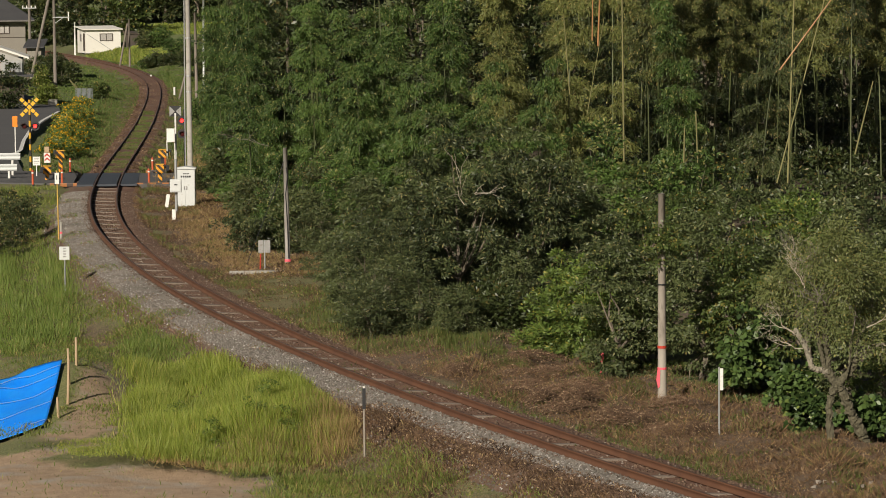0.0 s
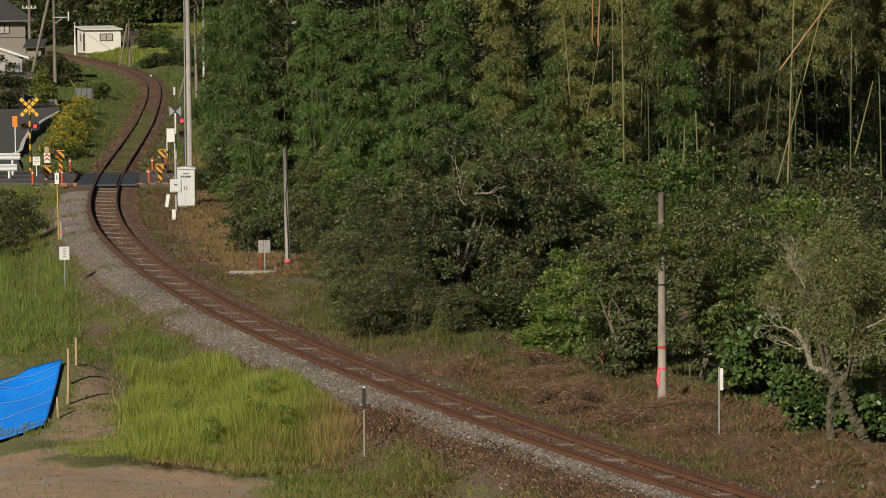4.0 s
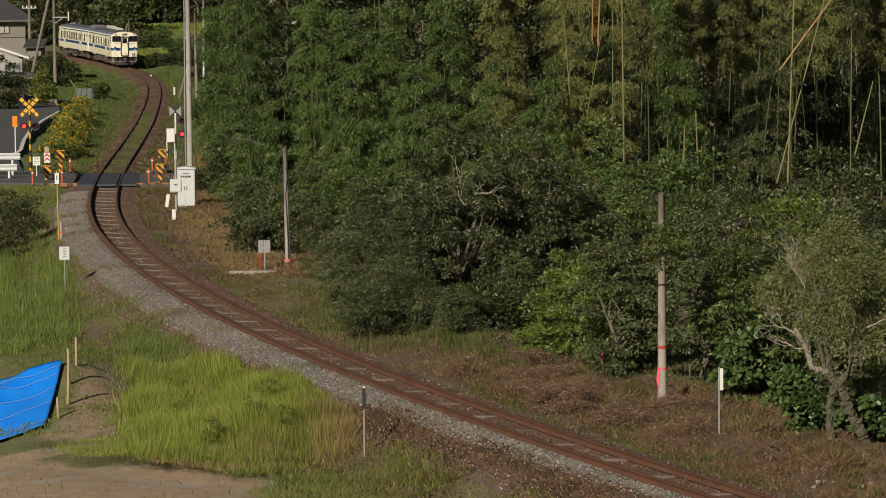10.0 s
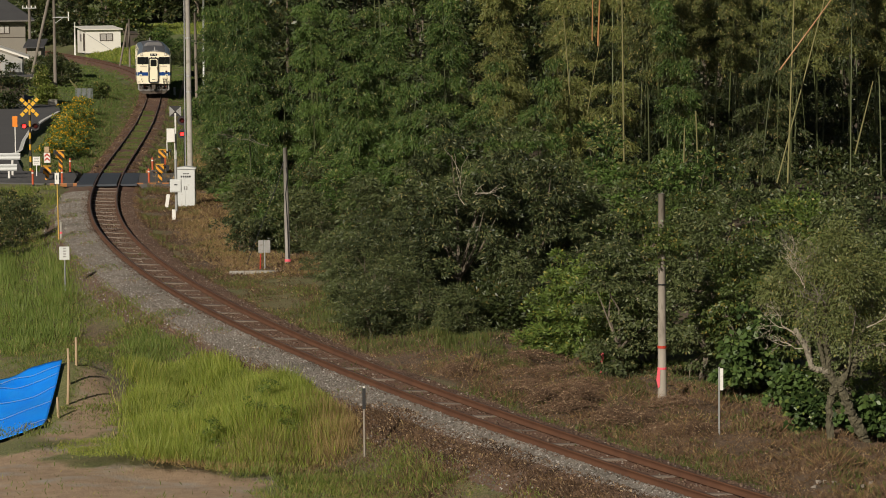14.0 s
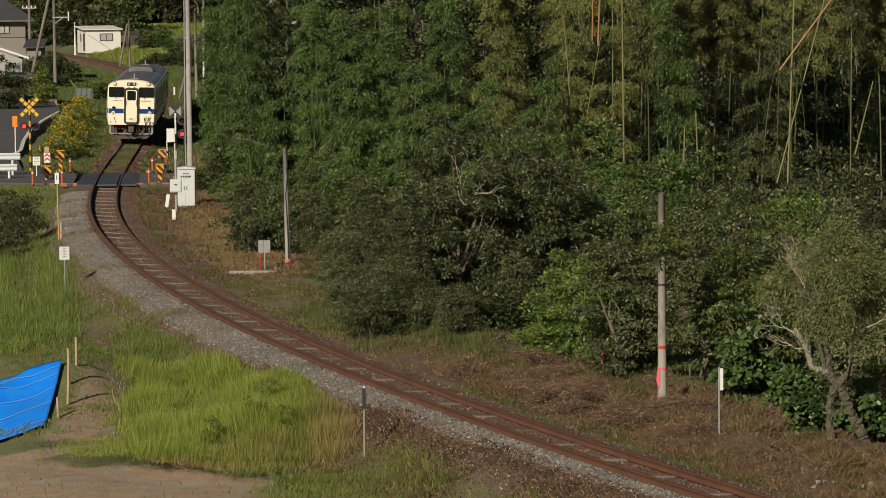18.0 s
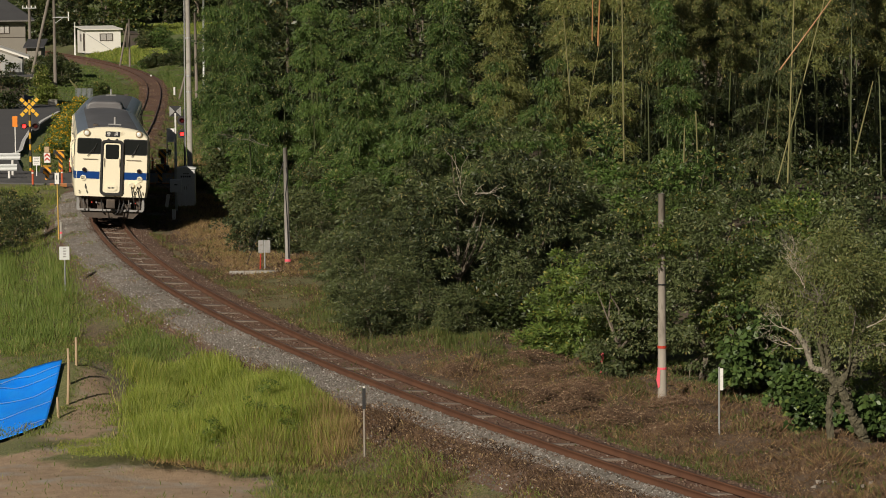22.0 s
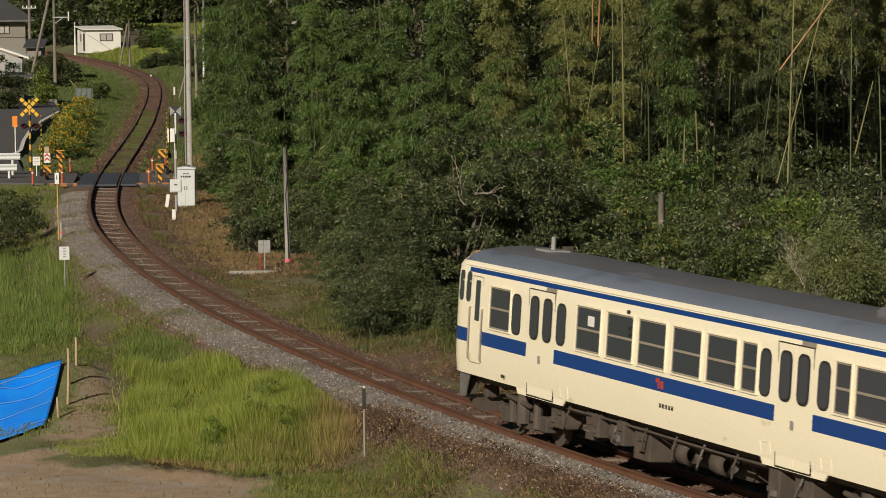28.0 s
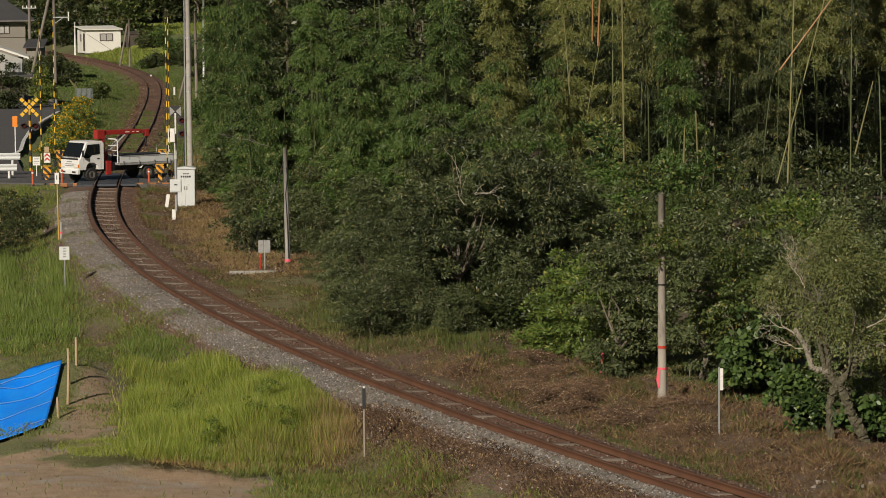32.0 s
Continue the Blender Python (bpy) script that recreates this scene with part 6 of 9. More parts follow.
blades("leaf_litter", ANY, 16000, 0.08, 0.22, 0.05, LITTER, "red-brown litter beside the far rails", "litter", 75, 1.6, tuft=0.6, strip=(-4.2, -1.0, 182, 340))
blades("leaf_litter", ANY, 16000, 0.08, 0.22, 0.05, LITTER, "red-brown litter beside the far rails", "litter", 76, 1.6, tuft=0.6, strip=(1.0, 4.2, 182, 340))
blades("verge_weeds", ANY, 9000, 0.07, 0.24, 0.022, GRASS_LOW, "green weeds in patches along the near rail", "weeds", 78, 0.6, tuft=-0.7, strip=(1.5, 3.2, 62, 92))
blades("verge_weeds", ANY, 14000, 0.08, 0.28, 0.024, GRASS_LOW, "green weeds in patches below the old tree", "weeds", 79, 0.6, tuft=-0.4, strip=(4.2, 8.2, 60, 84))
blades("track_weeds", ANY, 12000, 0.06, 0.2, 0.035, GRASS_MEADOW, "low green weeds between the rails", "weeds", 13, 0.6, tuft=0.6, strip=(-0.45, 0.45, 174, 262))
blades("track_weeds", ANY, 3500, 0.06, 0.16, 0.02, GRASS_LOW, "sparse green weeds between the rails", "weeds", 21, 0.6, tuft=-0.9, strip=(-0.45, 0.45, 66, 160))
blades("lineside_weeds", ANY, 26000, 0.1, 0.32, 0.045, GRASS_MEADOW, "green weeds beside the far rails", "weeds", 22, 0.5, tuft=0.5, strip=(1.2, 4.5, 174, 330))
blades("lineside_weeds", ANY, 26000, 0.1, 0.34, 0.045, GRASS_MEADOW, "green weeds beside the far rails", "weeds", 23, 0.5, tuft=0.7, strip=(-4.5, -1.3, 174, 330))
blades("dead_weeds", ANY, 9000, 0.06, 0.2, 0.035, GRASS_RUST, "dead brown weeds beside the far rails", "weeds", 24, 0.8, tuft=0.3, strip=(-2.0, -0.75, 174, 300))
blades("dead_weeds", ANY, 9000, 0.06, 0.2, 0.035, GRASS_RUST, "dead brown weeds beside the far rails", "weeds", 25, 0.8, tuft=0.3, strip=(0.75, 2.0, 174, 300))
blades("verge_weeds", ANY, 16000, 0.06, 0.26, 0.022, GRASS_LOW, "green weeds creeping beside the rails", "weeds", 26, 0.6, tuft=-0.5, strip=(1.5, 4.0, 88, 160))
blades("verge_weeds", ANY, 7000, 0.05, 0.2, 0.016, GRASS_LOW, "green weeds creeping beside the rails", "weeds", 27, 0.6, tuft=-0.3, strip=(1.25, 2.6, 62, 92))
blades("dead_weeds", ANY, 26000, 0.06, 0.26, 0.018, GRASS_RUST, "dead brown weeds on the verge by the crossing", "weeds", 28, 0.9, tuft=0.9, strip=(1.4, 7.0, 92, 160))
blades("dead_weeds", ANY, 16000, 0.06, 0.24, 0.014, GRASS_RUST, "dead brown weeds on the verge", "weeds", 29, 1.4, tuft=1.2, strip=(1.6, 7.0, 62, 92))
blades("dead_weeds", ANY, 30000, 0.05, 0.2, 0.02, GRASS_RUST, "dead brown weeds on the ballast's foot", "weeds", 33, 1.0, tuft=1.2, strip=(-4.4, -1.8, 60, 88))
blades("verge_weeds", ANY, 26000, 0.07, 0.26, 0.022, GRASS_FIELD, "grass creeping up the ballast's foot", "weeds", 39, 0.6, tuft=0.8, strip=(-4.0, -1.95, 82, 158))
blades("straw", ANY, 8000, 0.12, 0.42, 0.015, GRASS_DRY, "heaps of pale cut straw on the verge", "straw", 40, 2.2, tuft=-0.2, strip=(2.4, 7.0, 66, 90))
blades("leaf_litter", ANY, 95000, 0.04, 0.14, 0.026, LITTER, "dead leaves and vine litter on the verge", "litter", 34, 2.2, tuft=1.2, strip=(1.5, 8.0, 60, 96))
blades("leaf_litter", ANY, 24000, 0.05, 0.15, 0.035, LITTER, "dead leaves and vine litter on the verge", "litter", 35, 2.2, tuft=0.8, strip=(1.3, 7.0, 96, 160))
blades("leaf_litter", ANY, 60000, 0.03, 0.12, 0.022, LITTER, "dead stalks and litter below the ballast", "litter", 53, 2.0, tuft=1.4, strip=(-4.6, -1.9, 60, 100))
blades("leaf_litter", ANY, 26000, 0.03, 0.11, 0.022, LITTER, "dead stalks and litter on the ballast shoulder", "litter", 56, 2.0, tuft=0.5, strip=(-2.4, -1.25, 60, 78))
blades("verge_weeds", ANY, 16000, 0.05, 0.2, 0.018, GRASS_GREEN, "weeds growing through the ballast shoulder", "weeds", 66, 0.6, tuft=-1.1, strip=(-2.3, -1.0, 80, 152))
blades("leaf_litter", ANY, 26000, 0.03, 0.1, 0.02, LITTER, "dead stalks caught in the ballast shoulder", "litter", 67, 1.6, tuft=-0.5, strip=(-2.4, -1.1, 76, 152))
blades("cut_stalks", ANY, 30000, 0.1, 0.3, 0.011, LITTER, "pale cut stalks standing and lying on the verge", "weeds", 54, 1.1, tuft=0.6, strip=(2.0, 7.0, 60, 93))
blades("verge_weeds", ANY, 10000, 0.06, 0.22, 0.03, GRASS_LOW, "green weeds on the verge below the trees", "weeds", 36, 0.7, tuft=-0.6, strip=(2.6, 8.5, 60, 96))
blades("meadow_grass", ANY, 20000, 0.12, 0.36, 0.06, GRASS_MEADOW, "rough green grass by the far curve", "grass", 37, 0.5, tuft=1.0, strip=(-9.0, -1.4, 300, 425))
blades("meadow_grass", ANY, 34000, 0.12, 0.36, 0.05, GRASS_MEADOW, "rough green grass by the far curve", "grass", 38, 0.5, tuft=1.0, strip=(1.4, 9.0, 320, 420))
blades("verge_weeds", ANY, 15000, 0.06, 0.24, 0.02, GRASS_FIELD, "green grass on the verge by the beam", "weeds", 51, 0.6, tuft=-0.3, strip=(1.35, 4.0, 92, 132))
blades("straw", ANY, 6000, 0.15, 0.5, 0.016, GRASS_DRY, "pale straw on the slope by the cabinet", "straw", 30, 1.4, tuft=0.3, strip=(3.0, 7.0, 112, 158))
blades("verge_weeds", ANY, 22000, 0.08, 0.34, 0.024, GRASS_FIELD, "rough green weeds below the ballast", "weeds", 31, 0.6, tuft=0.2, strip=(-7.5, -2.6, 92, 160))
blades("verge_weeds", ANY, 14000, 0.1, 0.36, 0.03, GRASS_FIELD, "rough green weeds by the road", "weeds", 41, 0.6, tuft=0.6, strip=(-14, -6, 118, 161))
blades("verge_weeds", ANY, 18000, 0.1, 0.4, 0.03, GRASS_FIELD, "rough green weeds by the crossing", "weeds", 42, 0.6, tuft=0.7, strip=(-9, -2.2, 138, 163))
blades("verge_weeds", ANY, 9000, 0.08, 0.3, 0.028, GRASS_LOW, "green weeds by the crossing", "weeds", 43, 0.6, tuft=-0.4, strip=(1.5, 4, 138, 163))
blades("dead_weeds", ANY, 9000, 0.08, 0.26, 0.025, GRASS_RUST, "dead weeds by the crossing", "weeds", 44, 0.9, tuft=0.5, strip=(1.3, 5, 138, 163))
blades("dead_weeds", ANY, 12000, 0.06, 0.26, 0.02, GRASS_RUST, "dead weeds below the ballast", "weeds", 32, 0.9, tuft=0.0, strip=(-6.5, -2.3, 92, 160))
blades("lawn_grass", [(-37.5, 405), (-31, 385), (-27, 372), (-28, 392), (-34, 412)], 9000, 0.2, 0.45, 0.06, GRASS_TALL, "bright green grass beyond the far track", "field", 14, 0.25, clear=2.5)


def stones(name, n, across, s_range, size, material, label, seed, spread=1.0):
    """Crushed stone, each lump an uneven eight-faced body."""
    rng = np.random.default_rng(seed)
    s = rng.uniform(*s_range, n)
    u = across[1] + (across[0] - across[1]) * rng.random(n) ** spread
    if across[1] < 0:
        u = across[1] + (u - across[1]) * np.interp(np.interp(s, LINE_S, LINE[:, 1]), [60, 72, 90], [0.48, 0.76, 1.05])
    prof = sorted(bed)
    w = np.interp(u, [p[0] for p in prof], [p[1] for p in prof])
    x, y = np.interp(s, LINE_S, LINE[:, 0]), np.interp(s, LINE_S, LINE[:, 1])
    x2, y2 = np.interp(s + 1, LINE_S, LINE[:, 0]), np.interp(s + 1, LINE_S, LINE[:, 1])
    a = np.arctan2(y2 - y, x2 - x)
    c = cant(y)
    p = np.stack([x - np.sin(a) * u, y + np.cos(a) * u, rail_z(y) + w - (u - 0.533) * np.sin(c)], 1)
    base = np.array([(1, 0, 0), (-1, 0, 0), (0, 1, 0), (0, -1, 0), (0, 0, 1), (0, 0, -1)], float)
    v = base[None] * rng.uniform(0.6, 1.25, (n, 6, 1)) + rng.normal(0, 0.22, (n, 6, 3))
    v *= rng.uniform(size[0], size[1], n)[:, None, None] * np.array([1, 1, 0.8])
    v = v + p[:, None]
    f = np.array([(0, 2, 4), (2, 1, 4), (1, 3, 4), (3, 0, 4), (2, 0, 5), (1, 2, 5), (3, 1, 5), (0, 3, 5)])
    faces = (np.arange(n)[:, None, None] * 6 + f[None]).reshape(-1, 3)
    ob = new(name, raw_mesh(name, v.reshape(-1, 3), faces, material))
    ob.parent = TRACK
    return tagged(ob, label, kind="stuff")


STONE = leaf_mat("grey_crushed_stone", (0.145, 0.127, 0.107), (0.285, 0.258, 0.226), (0.42, 0.4, 0.37), rough=0.9, through_light=0.0, patch=0.5)
STONE_RUST = leaf_mat("rusty_crushed_stone", (0.075, 0.045, 0.03), (0.19, 0.125, 0.085), (0.3, 0.26, 0.22), rough=0.9, through_light=0.0, patch=0.5)
S_NEAR, S_FAR = S50 + 8, S50 - 112
stones("shoulder_stones", 30000, (-2.0, -0.72), (S_FAR, S_NEAR), (0.02, 0.042), STONE, "pale crushed stone on the ballast shoulder", 1, 1.15)
stones("bed_stones", 26000, (-0.95, 1.8), (S_FAR, S_NEAR), (0.02, 0.045), STONE_RUST, "rust-brown crushed stone between the rails", 2)
stones("loose_stones", 7000, (-3.2, -1.9), (S_FAR, S_NEAR), (0.018, 0.04), STONE, "loose stone fallen from the ballast", 3, 0.6)


# heaps of cut brush and dead vines on the verge
def brush_heaps():
    rng = np.random.default_rng(77)
    for k in range(16):
        y = 73.5 + 0.85 * k + rng.uniform(-0.3, 0.3)
        o = rng.uniform(2.5, 4.6)
        x = float(line_x(y)) + o * math.sqrt(1 + float((line_x(y + 1) - line_x(y - 1)) / 2) ** 2)
        t = thing("brush_heap", pose(x, y, float(ground_z(x, y))), "low heap of cut brown brush and dead vines", "brush heap", group="brush heaps")
        rx, ry, h = rng.uniform(0.5, 1.0), rng.uniform(0.6, 1.3), rng.uniform(0.1, 0.34)
        for name, n, ln, w, mat_ in (("litter", 2300, (0.03, 0.085), 0.26, LITTER), ("straw", 420, (0.12, 0.32), 0.03, LITTER)):
            q = rng.normal(0, 0.45, (n, 2))
            z = h * np.clip(1.1 - (q ** 2).sum(1), 0, 1) * rng.uniform(0.5, 1.1, n) + 0.02
            p = np.stack([q[:, 0] * rx, q[:, 1] * ry, z], 1)
            dirs = rng.normal(0, 1, (n, 3)) * np.array([1, 1, 0.35])
            size = rng.uniform(*ln, n)
            mesh_part(name, leaf_mesh(name, p, dirs, size, size * w, rng, mat_), t)["kind"] = "stuff"


brush_heaps()


# ---- level crossing ----
def gz(x, y):
    return float(ground_z(x, y))


def site(x, y, z, rz=0.0):
    return pose(x * K, y * K, z - 0.2, 0, 0, rz)


def simple(name, bm, material, m, label, category, group="", part_name="", part_label=""):
    """A thing of one part."""
    t = thing(name, m, label, category, group)
    part(part_name or name.split("_")[-1], bm, material, t, part_label)
    return t


def crossing_deck():
    d = thing("crossing_deck", pose(0, 0, 0), "dark rubber panels between and beside the rails", "crossing deck", kind="structure")
    s0 = float(np.interp(-172.2, -LINE[:, 1], LINE_S))
    meshes = {}
    for k in range(5):
        for lo, hi in ((-1.42, -0.64), (-0.46, 0.46), (0.64, 1.42)):
            if (lo, hi) not in meshes:
                bm = bmx()
                box(bm, -0.99, 0.99, lo, hi, -0.1, -0.004, 0.012)
                me = bpy.data.meshes.new("panel")
                bm.to_mesh(me)
                bm.free()
                me.materials.append(DECK)
                meshes[(lo, hi)] = me
            x, y, z, a = on_line(s0 + 1.0 + 2.02 * k)
            p = new("panel", meshes[(lo, hi)])
            p.parent = d
            p.matrix_basis = Matrix.Translation((x, y, z)) @ Matrix.Rotation(a, 4, "Z")


crossing_deck()
SIGN_YELLOW = surface("sign_yellow", (0.72, 0.42, 0.02), (0.66, 0.38, 0.02), 0.45, scale=5, bump=0.02)
SIGN_ORANGE = surface("sign_orange", (0.8, 0.24, 0.01), (0.75, 0.2, 0.01), 0.45, scale=5, bump=0.02)
POST_ORANGE = surface("orange_plastic", (0.5, 0.1, 0.04), (0.4, 0.08, 0.035), 0.5, scale=6, bump=0.05)
BLACK = surface("black_enamel", (0.02, 0.02, 0.022), rough=0.5, scale=5, bump=0.05)
WEATHERED = surface("weathered_pole_concrete", (0.22, 0.195, 0.165), (0.14, 0.12, 0.1), 0.85, scale=1.4, fine=18, amount=0.9, bump=0.2, stretch=(2, 2, 0.6))
GALV = surface("galvanised_steel", (0.42, 0.43, 0.43), (0.33, 0.34, 0.34), 0.45, metal=0.4, scale=5, bump=0.05)
PINK = surface("pink_tape", (0.85, 0.12, 0.16), (0.75, 0.1, 0.13), 0.6, scale=6, bump=0.02)
LENS = glow("red_signal_lens", (1.0, 0.035, 0.03), 2.2)
LENS_DARK = glass("unlit_red_lens", (0.06, 0.008, 0.008), 0.2)
CABINET = surface("pale_grey_steel", (0.6, 0.62, 0.61), (0.54, 0.56, 0.55), 0.45, scale=1.5, fine=20, bump=0.03, dirt=(0.28, 0.25, 0.2), dirt_amount=0.3)
LAMPS = []


def signal_lamp(parent, x, z, phase):
    """A hooded lamp head facing the camera; the lens turns its lit or its dark side out."""
    bm = bmx()
    tube(bm, [(x, 0.02, z), (x, 0.05, z)], 0.24, 20)
    tube(bm, [(x, 0.05, z), (x, 0.22, z)], [0.15, 0.1], 16)
    head = part("lamp_head", bm, BLACK, parent, "black lamp head with round back plate")
    bm = bmx()
    n = 14
    ring = [(x + 0.15 * math.cos(math.pi * k / n), z + 0.15 * math.sin(math.pi * k / n)) for k in range(n + 1)]
    a = [bm.verts.new((p, 0.02, q)) for p, q in ring]
    b = [bm.verts.new((p, -0.22, q)) for p, q in ring]
    c = [bm.verts.new((x + (p - x) * 0.94, -0.22, z + (q - z) * 0.94)) for p, q in ring]
    e = [bm.verts.new((x + (p - x) * 0.94, 0.02, z + (q - z) * 0.94)) for p, q in ring]
    for k in range(n):
        for s, t in ((a, b), (b, c), (c, e)):
            bm.faces.new((s[k], s[k + 1], t[k + 1], t[k]))
    bmesh.ops.recalc_face_normals(bm, faces=bm.faces)
    part("hood", bm, BLACK, head)
    bm = bmx()
    tube(bm, [(0, -0.028, 0), (0, -0.012, 0), (0, 0.012, 0), (0, 0.028, 0)], [0.085, 0.105, 0.105, 0.085], 20)
    lens = part("lens", bm, LENS, head, "red signal lens")
    lens.data.materials.append(LENS_DARK)
    for p in lens.data.polygons:
        p.material_index = 0 if p.center.y < -0.01 else 1
    lens.matrix_basis = Matrix.Translation((x, -0.03, z))
    LAMPS.append((lens, Matrix.Translation((x, -0.03, z)), phase))


def crossbuck(parent, z, ym):
    for s in (-1, 1):
        turn = Matrix.Translation((0, ym - 0.03 * s, z)) @ Matrix.Rotation(s * radians(45), 4, "Y")
        bm = bmx()
        box(bm, -0.62, 0.62, -0.012, 0.012, -0.09, 0.09, 0.004)
        board = part("crossbuck_board", bm, BLACK, parent, "black board with yellow plates")
        board.matrix_basis = turn
        for k in range(5):
            bm = bmx()
            box(bm, -0.61 + 0.255 * k, -0.41 + 0.255 * k, -0.018, -0.013, -0.085, 0.085, 0.002)
            part("plate", bm, SIGN_YELLOW, board)


left_signal = thing("crossing_signal", site(-20.45, 171.3, -0.05), "striped crossing signal with yellow crossbuck and red lamps", "crossing signal", group="crossing signals")
bm = bmx()
tube(bm, [(0, 0, 0), (0, 0, 3.62)], 0.06, 12)
part("pole", bm, YELLOW_BLACK, left_signal, "pole in yellow and black bands")
crossbuck(left_signal, 3.24, -0.1)
bm = bmx()
tube(bm, [(-0.36, -0.02, 2.28), (0.36, -0.02, 2.28)], 0.03, 8)
part("lamp_arm", bm, BLACK, left_signal)
signal_lamp(left_signal, -0.29, 2.28, 1)
signal_lamp(left_signal, 0.27, 2.28, 0)

right_signal = thing("crossing_signal", site(-13.0, 172.6, -0.05), "black crossing signal with two red lamps, one above the other", "crossing signal", group="crossing signals")
bm = bmx()
tube(bm, [(0.12, 0.06, 0), (0.12, 0.06, 3.0)], 0.05, 10)
part("pole", bm, BLACK, right_signal)
signal_lamp(right_signal, 0, 2.43, 0)
signal_lamp(right_signal, 0.0, 1.75, 1)

back_sign = thing("crossbuck_post", site(-13.43, 174.0, -0.05), "white post with a grey crossbuck seen from behind", "crossing sign")
bm = bmx()
tube(bm, [(0, 0, 0), (0, 0, 2.75)], 0.045, 10)
part("post", bm, WHITE_PAINT, back_sign)
bm = bmx()
plate(bm, [(-0.31, -0.27), (-0.31, 0.27), (0.31, 0.27), (0.31, -0.27)], 0.02, "y", 0)
ob = part("board", bm, BLACK, back_sign, "dark square board")
ob.matrix_basis = pose(0, 0, 2.85)
for s in (-1, 1):
    bm = bmx()
    plate(bm, [(s * 0.3, -0.26), (s * 0.3, 0.26), (s * 0.02, 0.0)], 0.02, "y", -0.03)
    ob = part("blade", bm, STEEL_GREY, back_sign)
    ob.matrix_basis = pose(0, 0, 2.85)

panel = thing("equipment_box", site(-13.62, 173.3, -0.05), "white equipment box on a post at the crossing", "equipment box")
bm = bmx()
box(bm, -0.21, 0.21, -0.12, 0.12, 1.3, 2.0, 0.02)
part("box", bm, WHITE_PAINT, panel)
for x in (-0.2, 0.2):
    bm = bmx()
    tube(bm, [(x, 0, 0), (x, 0, 1.4)], 0.03, 8)
    part("leg", bm, WHITE_PAINT, panel)

ARMS = []


def barrier(x, y, toward, turn, up, label, shaft=0.36):
    t = thing("crossing_barrier", site(x, y, -0.1, turn), label, "barrier", group="crossing barriers")
    bm = bmx()
    box(bm, -0.1, 0.1, -0.12, 0.12, -0.1, 0.6 + up, 0.02)
    part("pedestal", bm, HAZARD if up < 0.2 else BLACK, t)
    bm = bmx()
    box(bm, -0.2, 0.2, -0.2, 0.2, 0.6 + up, 0.98 + up, 0.03)
    body = part("drive_box", bm, HAZARD, t, "drive box in slanted yellow and black bands")
    bm = bmx()
    tube(bm, [(math.copysign(0.2, shaft), 0, 0.86 + up), (shaft, 0, 0.86 + up)], 0.05, 10)
    part("shaft", bm, BLACK, body)
    bm = bmx()
    box(bm, -0.2, 0.2, -0.24, 0.24, 0.98 + up, 1.02 + up, 0.01)
    part("lid", bm, HAZARD_YEL, body)
    bm = bmx()
    tube(bm, [(0, 0, 0), (0, toward * 2.2, 0), (0, toward * 7.1, 0.03)], [0.034, 0.03, 0.02], 8)
    arm = part("arm", bm, YELLOW_BLACK_Y, t, "long barrier arm in yellow and black bands")
    bm = bmx()
    box(bm, -0.08, 0.08, -toward * 0.5 - 0.12, -toward * 0.5 + 0.12, -0.13, 0.13, 0.02)
    tube(bm, [(0, 0, 0), (0, -toward * 0.5, 0)], 0.03, 8)
    part("counterweight", bm, BLACK, arm)
    ARMS.append((arm, Matrix.Translation((shaft, 0, 0.86 + up)), toward))
    return t


YELLOW_BLACK_Y = striped("banded_barrier_arm", (0.7, 0.45, 0.03), (0.03, 0.025, 0.02), 0.3, axis=1)
barrier(-18.75, 163.6, 1, 6.5, -0.26, "striped crossing barrier on the near kerb", -0.26)
barrier(-18.95, 171.2, -1, 6.5, 0.08, "striped crossing barrier on the far kerb", -0.26)
barrier(-13.15, 160.6, 1, 4.7, -0.06, "striped crossing barrier beside the equipment cabinet")
barrier(-13.7, 168.9, -1, 4.7, 0.2, "striped crossing barrier below the tall pole")


def delineator(x, y):
    t = thing("delineator_post", site(x, y, -0.1), "orange plastic delineator post at the crossing", "post", group="delineator posts")
    bm = bmx()
    tube(bm, [(0, 0, 0.05), (0, 0, 0.75), (0, 0, 0.78)], [0.055, 0.055, 0.03], 12)
    post_ob = part("post", bm, POST_ORANGE, t)
    for z in (0.6,):
        bm = bmx()
        tube(bm, [(0, 0, z), (0, 0, z + 0.06)], 0.058, 12)
        part("reflective_band", bm, WHITE_PAINT, post_ob)
    bm = bmx()
    tube(bm, [(0, 0, -0.05), (0, 0, 0.04), (0, 0, 0.08)], [0.14, 0.13, 0.07], 14)
    part("base", bm, BLACK, t)


for x, y in ((-19.0, 159.9), (-17.65, 160.0), (-18.3, 169.6), (-13.62, 160.0), (-14.25, 169.6), (-14.1, 175.5)):
    delineator(x, y)
for x0, x1, y in ((-18.2, -16.9, 159.7), (-14.2, -12.6, 159.5), (-14.6, -13.3, 169.6)):
    t = thing("kerb_bar", site((x0 + x1) / 2, y, -0.03), "low striped kerb bar beside the road", "kerb", group="kerb bars")
    bm = bmx()
    w = (x1 - x0) / 2
    box(bm, -w, w, -0.07, 0.07, -0.1, 0.07, 0.02)
    part("bar", bm, striped("banded_kerb", (0.32, 0.12, 0.03), (0.05, 0.035, 0.03), 0.3, axis=0) if x0 < -18 else bpy.data.materials["banded_kerb"], t)
bm = bmx()
box(bm, -0.3, 0.7, -0.2, 0.2, -0.7, -0.05, 0.03)
simple("concrete_kerb", bm, CONCRETE, site(-12.9, 158.9, -0.12), "weathered concrete kerb holding the road's edge", "kerb", part_name="block")

